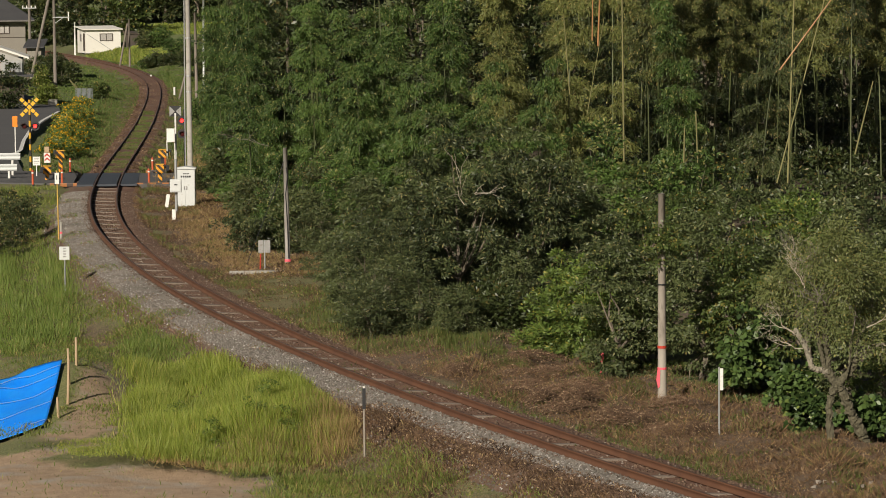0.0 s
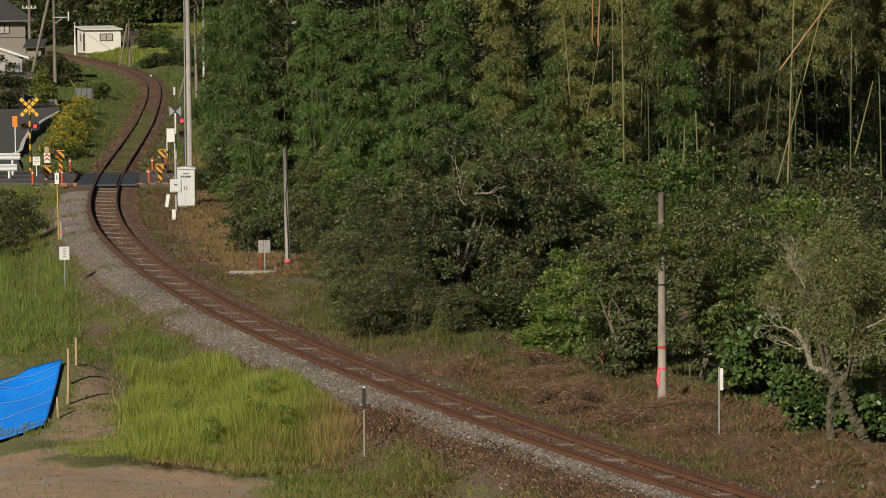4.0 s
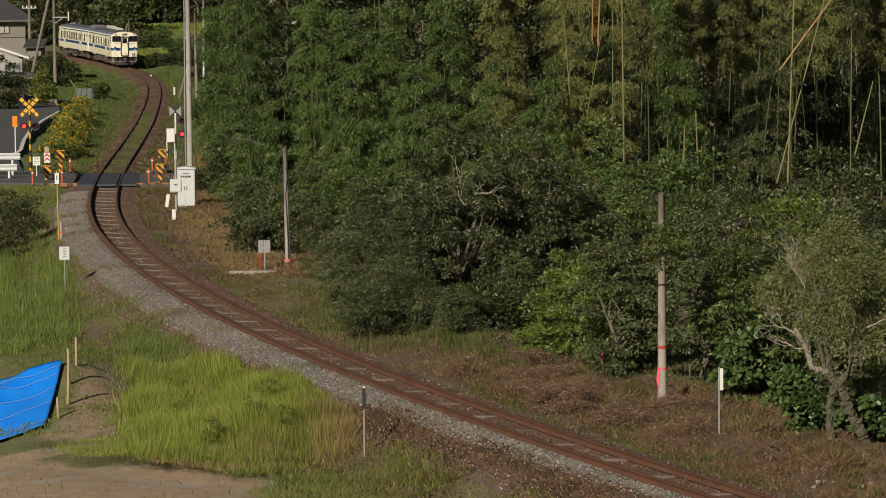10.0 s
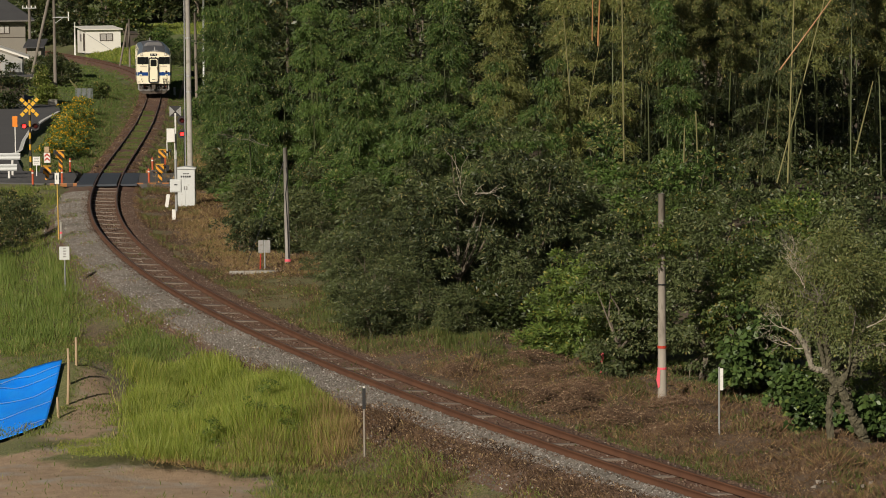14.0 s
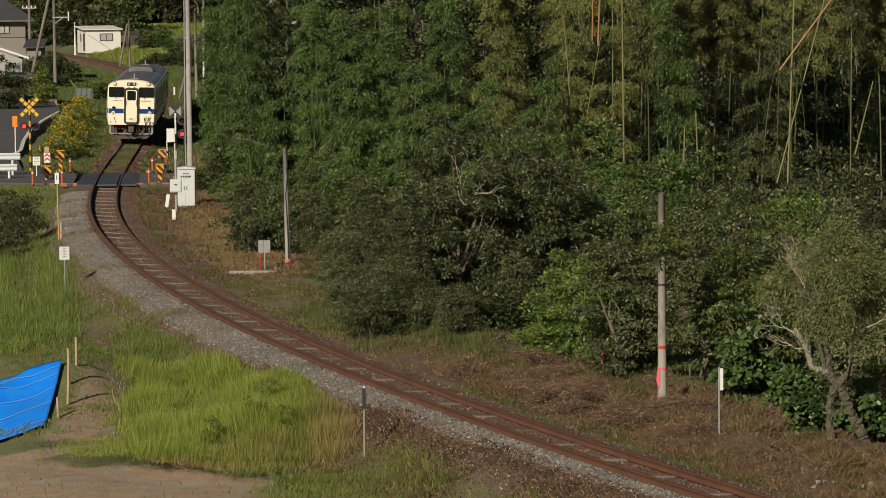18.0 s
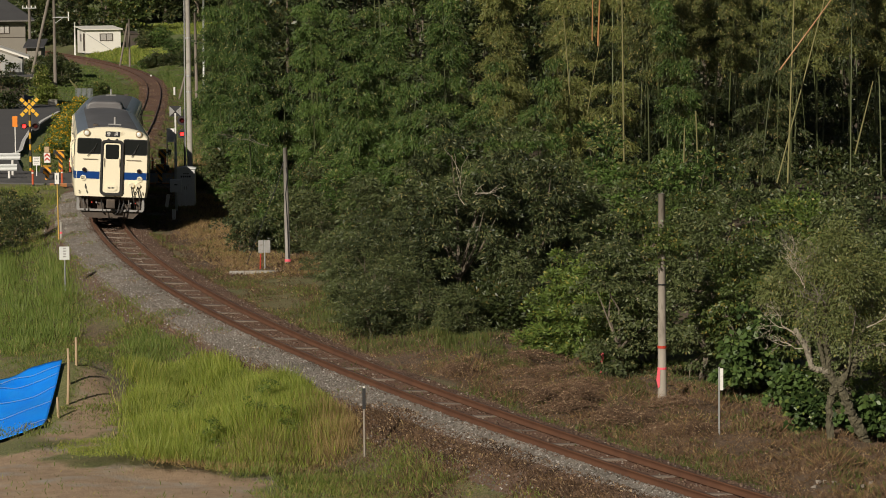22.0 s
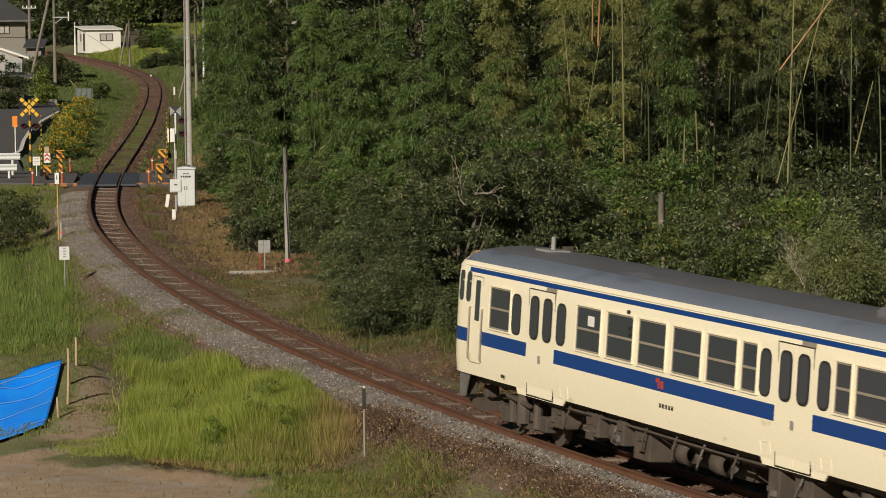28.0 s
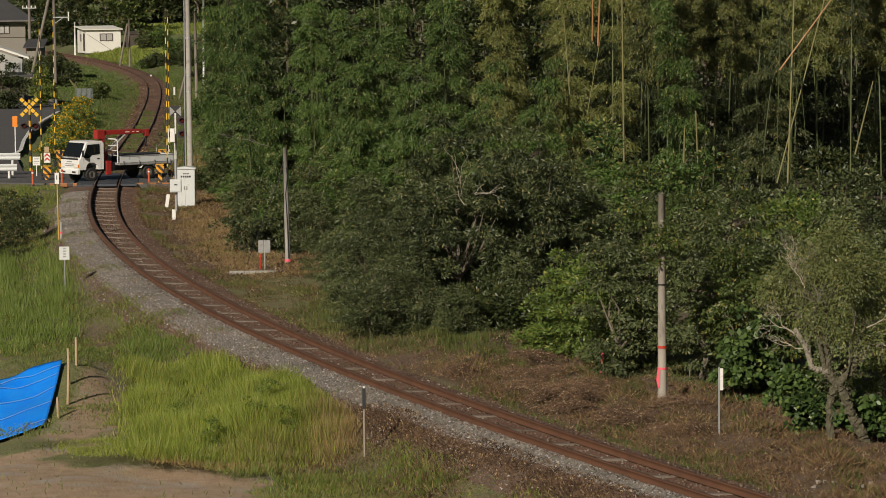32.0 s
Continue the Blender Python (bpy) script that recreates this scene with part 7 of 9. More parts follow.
# white roadside rail and small signs by the road
g = thing("guard_rail", site(-22.6, 165.0, -0.05), "white steel guard rail by the road", "guard rail")
for z, y, x0, x1 in ((0.95, 2.6, -1.8, 2.15), (0.55, 0.0, -1.8, 2.3)):
    bm = bmx()
    plate(bm, [(y - 0.02, z - 0.17), (y - 0.08, z - 0.1), (y - 0.02, z), (y - 0.08, z + 0.1), (y - 0.02, z + 0.17), (y + 0.02, z + 0.17), (y + 0.02, z - 0.17)], x1 - x0, "x", x0)
    part("beam", bm, CABINET, g, "corrugated pale beam")
    for x in (x0 + 0.5, x1 - 0.4):
        bm = bmx()
        tube(bm, [(x, y + 0.06, 0), (x, y + 0.06, z + 0.12)], 0.06, 10)
        part("post", bm, WHITE_PAINT, g)
notice = thing("notice_board", site(-19.6, 166.6, -0.1), "small white notice board on a thin post", "sign")
bm = bmx()
tube(bm, [(0, 0, 0), (0, 0, 1.0)], 0.025, 8)
part("post", bm, WHITE_PAINT, notice)
bm = bmx()
box(bm, -0.18, 0.18, -0.03, -0.01, 0.6, 1.03, 0.004)
bd = part("board", bm, WHITE_PAINT, notice)
for k in range(4):
    bm = bmx()
    box(bm, -0.13, 0.12 - 0.03 * (k % 2), -0.034, -0.031, 0.94 - 0.08 * k, 0.965 - 0.08 * k)
    part("line", bm, STEEL_GREY, bd)
warn = thing("warning_board", site(-19.3, 168.5, -0.1), "white board with red arrows below a brown box", "sign")
bm = bmx()
tube(bm, [(0, 0, 0), (0, 0, 1.2)], 0.03, 8)
part("post", bm, BLACK, warn)
bm = bmx()
box(bm, -0.16, 0.16, -0.04, -0.01, 0.62, 1.12, 0.004)
bd = part("board", bm, WHITE_PAINT, warn)
for k in range(2):
    bm = bmx()
    plate(bm, [(-0.13, 0.68 + 0.2 * k), (-0.13, 0.78 + 0.2 * k), (0, 0.9 + 0.2 * k), (0.13, 0.78 + 0.2 * k), (0.13, 0.68 + 0.2 * k), (0, 0.8 + 0.2 * k)], 0.006, "y", -0.048)
    part("arrow", bm, RED_PAINT, bd)
bm = bmx()
box(bm, -0.12, 0.12, -0.1, 0.08, 1.13, 1.42, 0.015)
part("box", bm, WOOD_STAKE, warn)
osign = thing("road_sign", site(-23.2, 187.6, -0.05), "orange rectangular road sign on a white post", "road sign")
bm = bmx()
tube(bm, [(0, 0, 0), (0, 0, 2.1)], 0.035, 10)
part("post", bm, WHITE_PAINT, osign)
bm = bmx()
box(bm, -0.14, 0.14, -0.05, -0.035, 1.5, 2.1, 0.006)
part("plate", bm, SIGN_ORANGE, osign)


def ribbon(pts, width, z, name):
    bm = bmx()
    prev = None
    pts = spread(pts)
    for i, (x, y) in enumerate(pts):
        x2, y2 = pts[min(i + 1, len(pts) - 1)]
        x1, y1 = pts[max(i - 1, 0)]
        d = Vector((x2 - x1, y2 - y1, 0)).normalized()
        n = Vector((-d.y, d.x, 0)) * width / 2
        cur = (bm.verts.new((x + n.x, y + n.y, z)), bm.verts.new((x - n.x, y - n.y, z)))
        if prev:
            bm.faces.new((prev[0], prev[1], cur[1], cur[0]))
        prev = cur
    bmesh.ops.recalc_face_normals(bm, faces=bm.faces)
    return tagged(part(name, bm, WHITE_PAINT), "worn white line painted along the road's edge", "road marking", kind="structure")


ribbon([(-25.5, 184.5), (-24, 186.4), (-23.25, 188.6), (-23.4, 191.5), (-24.6, 203), (-25.75, 216), (-26.6, 230), (-27.1, 244)], 0.22, -0.222, "road_line")
ribbon([(-34, 233), (-33.4, 243), (-33.8, 252)], 0.25, -0.222, "road_line")

# equipment cabinet, meter box and markers by the track
cab = thing("equipment_cabinet", pose(-11.04, 148.4, gz(-11.04, 148.4)), "pale grey steel equipment cabinet on the verge", "cabinet")
bm = bmx()
box(bm, -0.41, 0.41, -0.3, 0.3, -0.1, 1.62, 0.02)
part("body", bm, CABINET, cab)
bm = bmx()
plate(bm, [(-0.45, 1.62), (-0.45, 1.68), (0, 1.74), (0.45, 1.68), (0.45, 1.62)], 0.7, "y", -0.35)
part("roof", bm, CABINET, cab)
for s in (-1, 1):
    bm = bmx()
    box(bm, s * 0.2 - 0.185, s * 0.2 + 0.185, -0.315, -0.302, 0.05, 1.55, 0.004)
    dr = part("door", bm, CABINET, cab)
    bm = bmx()
    box(bm, s * 0.05 - 0.02, s * 0.05 + 0.02, -0.34, -0.316, 0.75, 0.9, 0.005)
    part("handle", bm, STEEL_GREY, dr)
for k in range(5):
    bm = bmx()
    box(bm, -0.2 + 0.09 * k, -0.135 + 0.09 * k, -0.322, -0.317, 1.27, 1.35)
    part("letter_bar", bm, BLACK, cab)
for k in range(3):
    bm = bmx()
    box(bm, -0.1 + 0.09 * k, -0.03 + 0.09 * k, -0.322, -0.317, 1.41, 1.45)
    part("letter_bar", bm, BLACK, cab)
mb = thing("meter_post", pose(-11.24, 145.3, gz(-11.24, 145.3)), "grey steel post with a small white meter box", "meter box")
bm = bmx()
tube(bm, [(0, 0.1, -0.1), (0, 0.1, 2.25)], 0.06, 12)
part("post", bm, GALV, mb)
bm = bmx()
box(bm, -0.24, 0.24, -0.15, 0.04, 0.85, 1.4, 0.02)
bx = part("box", bm, CABINET, mb)
bm = bmx()
box(bm, -0.2, 0.2, -0.165, -0.152, 0.89, 1.36, 0.01)
part("lid", bm, CABINET, bx)
bm = bmx()
box(bm, -0.05, 0.08, -0.172, -0.166, 1.15, 1.2)
part("label_bar", bm, BLACK, bx)
for x, y, h, tilt, label in ((-11.9, 148.4, 0.62, 9, "leaning white marker stake"), (-11.0, 141.0, 0.42, 0, "short white marker stub")):
    bm = bmx()
    box(bm, -0.075, 0.075, -0.06, 0.06, -0.15, h, 0.012)
    simple("marker_stake", bm, WHITE_PAINT, pose(x, y, gz(x, y), 0, tilt, 0), label, "marker", group="marker stakes", part_name="stake")

for x, y, h in ((-29.0, 345, 0.45), (-23.2, 300, 0.75)):
    bm = bmx()
    tube(bm, [(0, 0, -0.1), (0, 0, h), (0, 0, h + 0.04)], [0.09, 0.09, 0.05], 10)
    simple("marker_stake", bm, WHITE_PAINT, pose(x, y, gz(x, y)), "short white marker stub by the far rails", "marker", group="marker stakes", part_name="stake")

# poles
def tall_pole(x, y, top, r, material, label, arms=(), name="utility_pole", lean=0.0, foot=None):
    z0 = gz(x, y) - 0.2 if foot is None else foot
    t = thing(name, pose(x, y, z0), label, "utility pole", group="utility poles")
    bm = bmx()
    tube(bm, [(0, 0, 0), (lean * 0.5, 0, (top - z0) / 2), (lean, 0, top - z0)], [r, r * 0.88, r * 0.76], 14)
    smooth(part("pole", bm, material, t))
    for z, half in arms:
        bm = bmx()
        box(bm, -half, half, -0.14, -0.06, z - z0 - 0.05, z - z0 + 0.05, 0.01)
        arm = part("crossarm", bm, GALV, t)
        for s in (-0.85, -0.3, 0.3, 0.85):
            bm = bmx()
            tube(bm, [(s * half, -0.1, z - z0 + 0.05), (s * half, -0.1, z - z0 + 0.2), (s * half, -0.1, z - z0 + 0.24)], [0.05, 0.06, 0.02], 8)
            part("insulator", bm, WHITE_PAINT, arm)
    return t


tp = tall_pole(-12.7, 173.6, 12.5, 0.14, CONCRETE, "tall grey concrete pole beside the level crossing")
bm = bmx()
tube(bm, [(-0.22, -0.05, 0.1), (-0.21, -0.05, 4.5), (-0.17, -0.05, 9.0)], 0.03, 8)
part("cable_pipe", bm, GALV, tp)
for z in (4.2, 5.0, 6.9):
    bm = bmx()
    tube(bm, [(0, 0, z), (0, 0, z + 0.07)], 0.147, 14)
    part("band", bm, GALV, tp)
up = tall_pole(-31.2, 279.1, 9.5, 0.15, WEATHERED, "concrete utility pole with a one-sided crossarm by the road")
zb = up.matrix_basis.translation.z
bm = bmx()
box(bm, -0.1, 1.25, -0.24, -0.15, 6.12 - zb, 6.2 - zb, 0.01)
ua = part("crossarm", bm, GALV, up)
bm = bmx()
tube(bm, [(1.18, -0.19, 5.85 - zb), (1.18, -0.19, 6.6 - zb)], 0.05, 8)
part("insulator", bm, WHITE_PAINT, ua)
bm = bmx()
tube(bm, [(0.1, -0.19, 5.7 - zb), (0.75, -0.19, 6.14 - zb)], 0.03, 6)
part("brace", bm, GALV, ua)
tall_pole(-39.25, 330, 12, 0.16, WEATHERED, "concrete utility pole in front of the house", ((8.3, 0.9), (6.4, 0.7)))
st = thing("pole_strut", pose(-36.4, 305, 0.0), "slanting strut pole beside the house", "utility pole")
bm = bmx()
tube(bm, [(0.3, 0, 1.0), (2.1, 0, 8.5)], 0.13, 10)
part("strut", bm, WEATHERED, st)
tall_pole(-34.53, 383, 4.6, 0.12, OLD_POLE, "old wooden pole behind the track")
bm = bmx()
tube(bm, [(0, 0, 0), (0.95, 0, 4.9)], 0.1, 10)
simple("pole_strut", bm, OLD_POLE, pose(-35.57, 382, gz(-35.57, 382)), "slanting wooden strut behind the track", "utility pole", part_name="strut")
tall_pole(-20.64, 291, 6.3, 0.14, OLD_POLE, "old wooden pole beyond the crossing", lean=-0.05)
tall_pole(-19.9, 289, 8.6, 0.11, GALV, "slim steel pole beyond the crossing", lean=0.1)
bm = bmx()
tube(bm, [(0, 0, 0), (1.05, 0, 4.0)], 0.09, 10)
simple("pole_strut", bm, OLD_POLE, pose(-22.2, 292, gz(-22.2, 292)), "slanting strut by the far poles", "utility pole", part_name="strut")
tall_pole(-44.58, 421, 3.7, 0.1, WHITE_PAINT, "slim pale pole by the white hut", name="hut_pole")
GREY_POLE = surface("silvered_pole_wood", (0.4, 0.38, 0.35), (0.13, 0.115, 0.1), 0.85, scale=2.4, fine=25, amount=0.9, bump=0.35, stretch=(5, 5, 0.5))
p5 = tall_pole(-5.3, 117.5, 3.75, 0.095, GREY_POLE, "old wooden pole stub at the thicket's edge", name="wooden_pole", lean=-0.05)
bm = bmx()
tube(bm, [(0, 0, 0.28), (0, 0, 0.36)], 0.114, 14)
part("tape", bm, PINK, p5, "pink survey tape")
bm = bmx()
tube(bm, [(-0.05, -0.02, 3.9), (-0.3, -0.1, 3.0), (-1.4, -0.3, 0.2)], 0.012, 5)
part("guy_wire", bm, BLACK, p5)
bm = bmx()
tube(bm, [(0.03, -0.1, 0.4), (0.0, -0.1, 1.6), (-0.05, -0.09, 2.6), (0.02, -0.085, 3.2), (-0.02, -0.08, 3.5)], 0.016, 6)
part("cable", bm, BLACK, p5, "black cable stapled to the pole")
bm = bmx()
tube(bm, [(-0.05, 0, 3.9), (-0.05, 0, 4.1)], [0.06, 0.02], 8)
part("splintered_top", bm, DEAD_WOOD, p5)
sk = thing("survey_stake", pose(*stand(1064, 84.2)), "thin survey stake with a pink tape at the thicket's foot", "stake")
bm = bmx()
tube(bm, [(0, 0, -0.05), (0.01, 0, 0.62)], 0.012, 6)
part("stake", bm, WOOD_STAKE, sk)
bm = bmx()
plate(bm, [(-0.05, 0.4), (-0.06, 0.52), (-0.02, 0.62), (0.04, 0.6), (0.05, 0.46), (0.0, 0.36)], 0.012, "y", -0.02)
part("tape", bm, PINK, sk, "pink survey tape")
p6 = tall_pole(5.02, 79.0, 4.6, 0.105, STAINED, "weathered concrete pole at the edge of the trees", name="concrete_pole")
for z0, z1, mat_ in ((1.05, 1.1, PINK), (1.54, 1.6, RED_PAINT), (3.0, 3.03, BLACK)):
    bm = bmx()
    tube(bm, [(0, 0, z0), (0, 0, z1)], 0.108, 14)
    part("tape", bm, mat_, p6)
bm = bmx()
plate(bm, [(-0.1, 0.62), (-0.14, 0.82), (-0.11, 1.07), (-0.05, 1.05), (-0.06, 0.66)], 0.006, "y", -0.1)
part("tape_tail", bm, PINK, p6)

# lineside signs and posts
sg = thing("lineside_sign", pose(-5.98, 115.4, gz(-5.98, 115.4)), "small grey lineside sign on a thin post", "sign", group="lineside signs")
bm = bmx()
tube(bm, [(0, 0, -0.05), (0, 0, 0.98)], 0.02, 8)
part("post", bm, GALV, sg)
for x in (-0.12, 0.1):
    bm = bmx()
    box(bm, x - 0.09, x + 0.09, -0.03, -0.015, 0.56, 0.98, 0.004)
    part("board", bm, STEEL_GREY, sg)
bm = bmx()
tube(bm, [(0, 0, 0), (0.02, 0, 0.5)], 0.022, 8)
simple("red_stake", bm, RED_PAINT, pose(-6.15, 115.6, gz(-6.15, 115.6)), "slim red marker stake", "marker", part_name="stake")
bm = bmx()
box(bm, -0.86, 0.86, -0.09, 0.09, -0.08, 0.09, 0.015)
simple("concrete_beam", bm, CONCRETE, pose(-6.25, 114.4, gz(-6.25, 114.4), 0, 0, 2), "pale concrete trough beam lying on the ground", "beam", part_name="beam")
yp = thing("lineside_marker", pose(-14.45, 129.5, gz(-14.45, 129.5)), "slim yellow marker pole with a small white sign", "marker", group="lineside signs")
bm = bmx()
tube(bm, [(0, 0, 0), (-0.03, 0, 2.8)], 0.025, 8)
part("pole", bm, surface("faded_yellow_paint", (0.55, 0.36, 0.08), rough=0.6, scale=6), yp)
bm = bmx()
tube(bm, [(0.09, 0, -0.05), (0.09, 0, 0.85)], 0.05, 10)
part("stub", bm, CONCRETE, yp)
bm = bmx()
tube(bm, [(0.09, 0, 0.42), (0.09, 0, 0.5)], 0.053, 10)
part("tape", bm, PINK, yp)
bm = bmx()
box(bm, -0.11, 0.05, -0.05, -0.03, 2.3, 2.72, 0.004)
bd = part("board", bm, WHITE_PAINT, yp)
bm = bmx()
box(bm, -0.045, -0.015, -0.056, -0.051, 2.45, 2.62)
part("mark", bm, BLACK, bd)
bs = thing("lineside_board", pose(-12.35, 112.3, gz(-12.35, 112.3)), "faded white lineside board on a thin post", "sign", group="lineside signs")
bm = bmx()
tube(bm, [(0, 0, -0.05), (0, 0, 1.45)], 0.02, 8)
part("post", bm, GALV, bs)
bm = bmx()
box(bm, -0.17, 0.16, -0.035, -0.02, 1.05, 1.48, 0.004)
bd = part("board", bm, CABINET, bs)
for k in range(4):
    bm = bmx()
    box(bm, -0.05, 0.05, -0.04, -0.036, 1.4 - 0.09 * k, 1.44 - 0.09 * k)
    part("character_bar", bm, STEEL_GREY, bd)
bp = thing("black_topped_post", pose(-1.72, 73.4, gz(-1.72, 73.4)), "thin lineside post with a black plate on top", "post", group="lineside signs")
bm = bmx()
tube(bm, [(0, 0, -0.05), (0, 0, 1.1)], 0.022, 8)
part("post", bm, STAINED, bp)
bm = bmx()
box(bm, -0.035, 0.035, -0.04, 0.03, 1.05, 1.5, 0.006)
part("plate", bm, BLACK, bp)
bm = bmx()
tube(bm, [(0, 0, 1.48), (0, 0, 1.54)], 0.025, 8)
part("cap", bm, WHITE_PAINT, bp)
wm = thing("white_marker", pose(5.86, 73.1, gz(5.86, 73.1)), "thin post with a narrow white plate among dead weeds", "marker", group="lineside signs")
bm = bmx()
tube(bm, [(0, 0, -0.05), (0, 0, 1.45)], 0.02, 8)
part("post", bm, GALV, wm)
bm = bmx()
box(bm, 0.02, 0.085, -0.03, 0.01, 0.95, 1.42, 0.004)
part("plate", bm, WHITE_PAINT, wm)
ps = thing("survey_stake", pose(3.8, 83.5, gz(3.8, 83.5)), "weathered stake with a pink survey ribbon", "stake")
bm = bmx()
tube(bm, [(0.05, 0, -0.1), (0.03, 0, 0.35)], 0.015, 6)
part("stake", bm, WOOD_STAKE, ps)
bm = bmx()
plate(bm, [(-0.03, 0.12), (-0.05, 0.26), (0.0, 0.34), (0.04, 0.28), (0.03, 0.14)], 0.008, "y", -0.02)
part("ribbon", bm, PINK, ps)

# blue tarpaulin over a heap, staked and roped
def tarpaulin():
    m, nt, b = shader("blue_tarpaulin")
    col = mix(nt, ramp(nt, noise_tex(nt, 1.5, 4), 0.35, 0.7), (0.008, 0.24, 0.98), (0.015, 0.3, 1.0))
    nt.links.new(col, b.inputs["Base Color"])
    b.inputs["Roughness"].default_value = 0.32
    bp_ = node(nt, "ShaderNodeBump", Strength=0.35, Distance=0.03)
    nt.links.new(noise_tex(nt, 7, 4, stretch=(1, 0.5, 1)), bp_.inputs["Height"])
    nt.links.new(bp_.outputs["Normal"], b.inputs["Normal"])
    nx, ny = 54, 40
    verts, faces = [], []
    for j in range(ny + 1):
        for i in range(nx + 1):
            a, c = i / nx, j / ny
            x = -13.0 + a * (3.58 - 0.12 * c)
            y = 80.5 + 5.2 * c - 0.35 * (1 - a) * (1 - c) + 0.1 * math.sin(7 * a)
            fold = 0.09 * max(0, math.sin(6.5 * a - 3.4 * c + 0.8 * math.sin(4 * c) + 0.5)) ** 6 + 0.05 * max(0, math.sin(11 * a + 4 * c * c)) ** 4 * c + 0.012 * math.sin(13 * a + 9 * c) + 0.008 * math.sin(29 * a - 17 * c + 3 * math.sin(5 * a)) + 0.05 * math.sin(3 * a - 7 * c) * c * (1 - c) * 4
            verts.append((x, y, float(ground_z(x, y)) + 0.1 + fold * min(1, (1 - a) * 8)))
    for j in range(ny):
        for i in range(nx):
            k = j * (nx + 1) + i
            faces.append((k, k + 1, k + nx + 2, k + nx + 1))
    t = thing("tarpaulin", pose(0, 0, 0), "bright blue tarpaulin spread over a low heap", "tarpaulin")
    sheet = mesh_part("sheet", raw_mesh("sheet", verts, faces, m), t)
    sm = sheet.modifiers.new("thick", "SOLIDIFY")
    sm.thickness = 0.01
    smooth(sheet)
    for c in (0.12, 0.42, 0.63, 0.8, 0.92):
        bm = bmx()
        row = int(c * ny) * (nx + 1)
        pts = [Vector(verts[row + i]) + Vector((0, -0.02, 0.03)) for i in range(4, nx + 1, 2)]
        tube(bm, pts, 0.007, 4)
        part("rope", bm, surface("pale_rope", (0.24, 0.3, 0.5), rough=0.8) if c < 0.2 else bpy.data.materials["pale_rope"], t)


tarpaulin()
for x, y, h, dx in ((-9.1, 82.8, 1.1, 0.05), (-9.2, 84.2, 0.9, -0.02), (-9.17, 85.6, 0.7, 0.0), (-9.2, 81.7, 0.5, -0.02), (-13.3, 95.2, 0.6, 0.04)):
    bm = bmx()
    tube(bm, [(0, 0, -0.15), (dx, 0, h)], [0.034, 0.03], 7)
    simple("wooden_stake", bm, WOOD_STAKE, pose(x, y, gz(x, y)), "rough wooden stake by the tarpaulin", "stake", group="tarpaulin stakes", part_name="stake")

# concrete rubble near the track
rng_r = np.random.default_rng(3)
for k in range(6):
    x, y = 7.75 + rng_r.uniform(-0.7, 0.6), 66.6 + rng_r.uniform(-0.6, 0.5)
    bm = bmx()
    vs = box(bm, -0.04, 0.04, -0.035, 0.035, -0.025, 0.025)
    for v in vs:
        v.co += Vector(rng_r.normal(0, 0.012, 3))
    simple("rubble_lump", bm, STAINED, pose(x, y, gz(x, y) + 0.02, 0, 0, rng_r.uniform(0, 90)), "broken pale concrete lump in the weeds", "rubble", group="rubble", part_name="lump")

# orange flowers along the road
def flower_bank():
    rng = np.random.default_rng(17)
    for i, (x, y, h) in enumerate(((-22.3, 193, 1.1), (-22.8, 200, 1.2), (-23.4, 207, 1.35), (-24.0, 214, 1.4), (-24.6, 221, 1.5), (-25.2, 228, 1.5), (-25.7, 235, 1.6), (-26.1, 243, 1.6), (-26.7, 250, 1.6), (-27.1, 257, 1.5), (-21.6, 197, 0.9), (-22.6, 209, 1.0), (-23.8, 222, 1.1), (-25.0, 238, 1.2))):
        t = thing("flowering_bush", pose(x + 0.5, y, gz(x + 0.5, y)), "bush thick with small orange flowers by the road", "flowers", group="flower bank")
        c, p, d, face = crown_points(rng, 0.65, 2.4, h * 0.6, 34, 0.3, 50)
        p[:, 2] = np.abs(p[:, 2] + h * 0.4)
        ln = rng.uniform(0.12, 0.22, len(p))
        mesh_part("leaves", leaf_mesh("leaves", p, d, ln, ln * 0.3, rng, KUDZU_LEAF), t)["kind"] = "stuff"
        n = 380
        q = p[rng.choice(len(p), n)]
        q = q[(q[:, 2] > h * 0.25)] + rng.normal(0, 0.05, (1, 3))
        dd = rng.normal(0, 0.6, (len(q), 3)) + np.array([-0.2, -0.8, 0.7])
        q[:, 2] += 0.08
        ln = rng.uniform(0.07, 0.12, len(q))
        mesh_part("blossoms", leaf_mesh("blossoms", q, dd, ln, ln * 0.95, rng, FLOWER, 0.5), t, "orange blossoms")["kind"] = "stuff"


flower_bank()
bm = bmx()
for k in range(14):
    box(bm, -0.72 + 0.103 * k, -0.65 + 0.103 * k, -0.02 + 0.03 * (k % 2), 0.0 + 0.03 * (k % 2), 0, 0.92)
simple("tin_fence", bm, surface("blue_grey_tin", (0.15, 0.165, 0.175), (0.1, 0.11, 0.12), 0.5, scale=3, fine=20), pose(-29.8, 288, gz(-29.8, 288)), "grey corrugated tin panel standing in the grass", "fence", part_name="panel")
for k in range(3):
    bm = bmx()
    tube(bm, [(0, 0, 0), (-0.75 - 0.1 * k, 0, 0.95)], 0.022, 6)
    simple("bamboo_stick", bm, CULM, pose(-32.0 + 0.15 * k, 304, gz(-32, 304) + 0.1), "pale dry bamboo stick leaning in the grass", "stick", group="bamboo sticks", part_name="stick")
bm = bmx()
box(bm, -0.34, 0.34, -0.4, 0.4, -0.2, 0.85, 0.04)
simple("concrete_block", bm, CONCRETE, pose(-29.5, 262, gz(-29.5, 262)), "weathered concrete block by the road", "block", part_name="block")

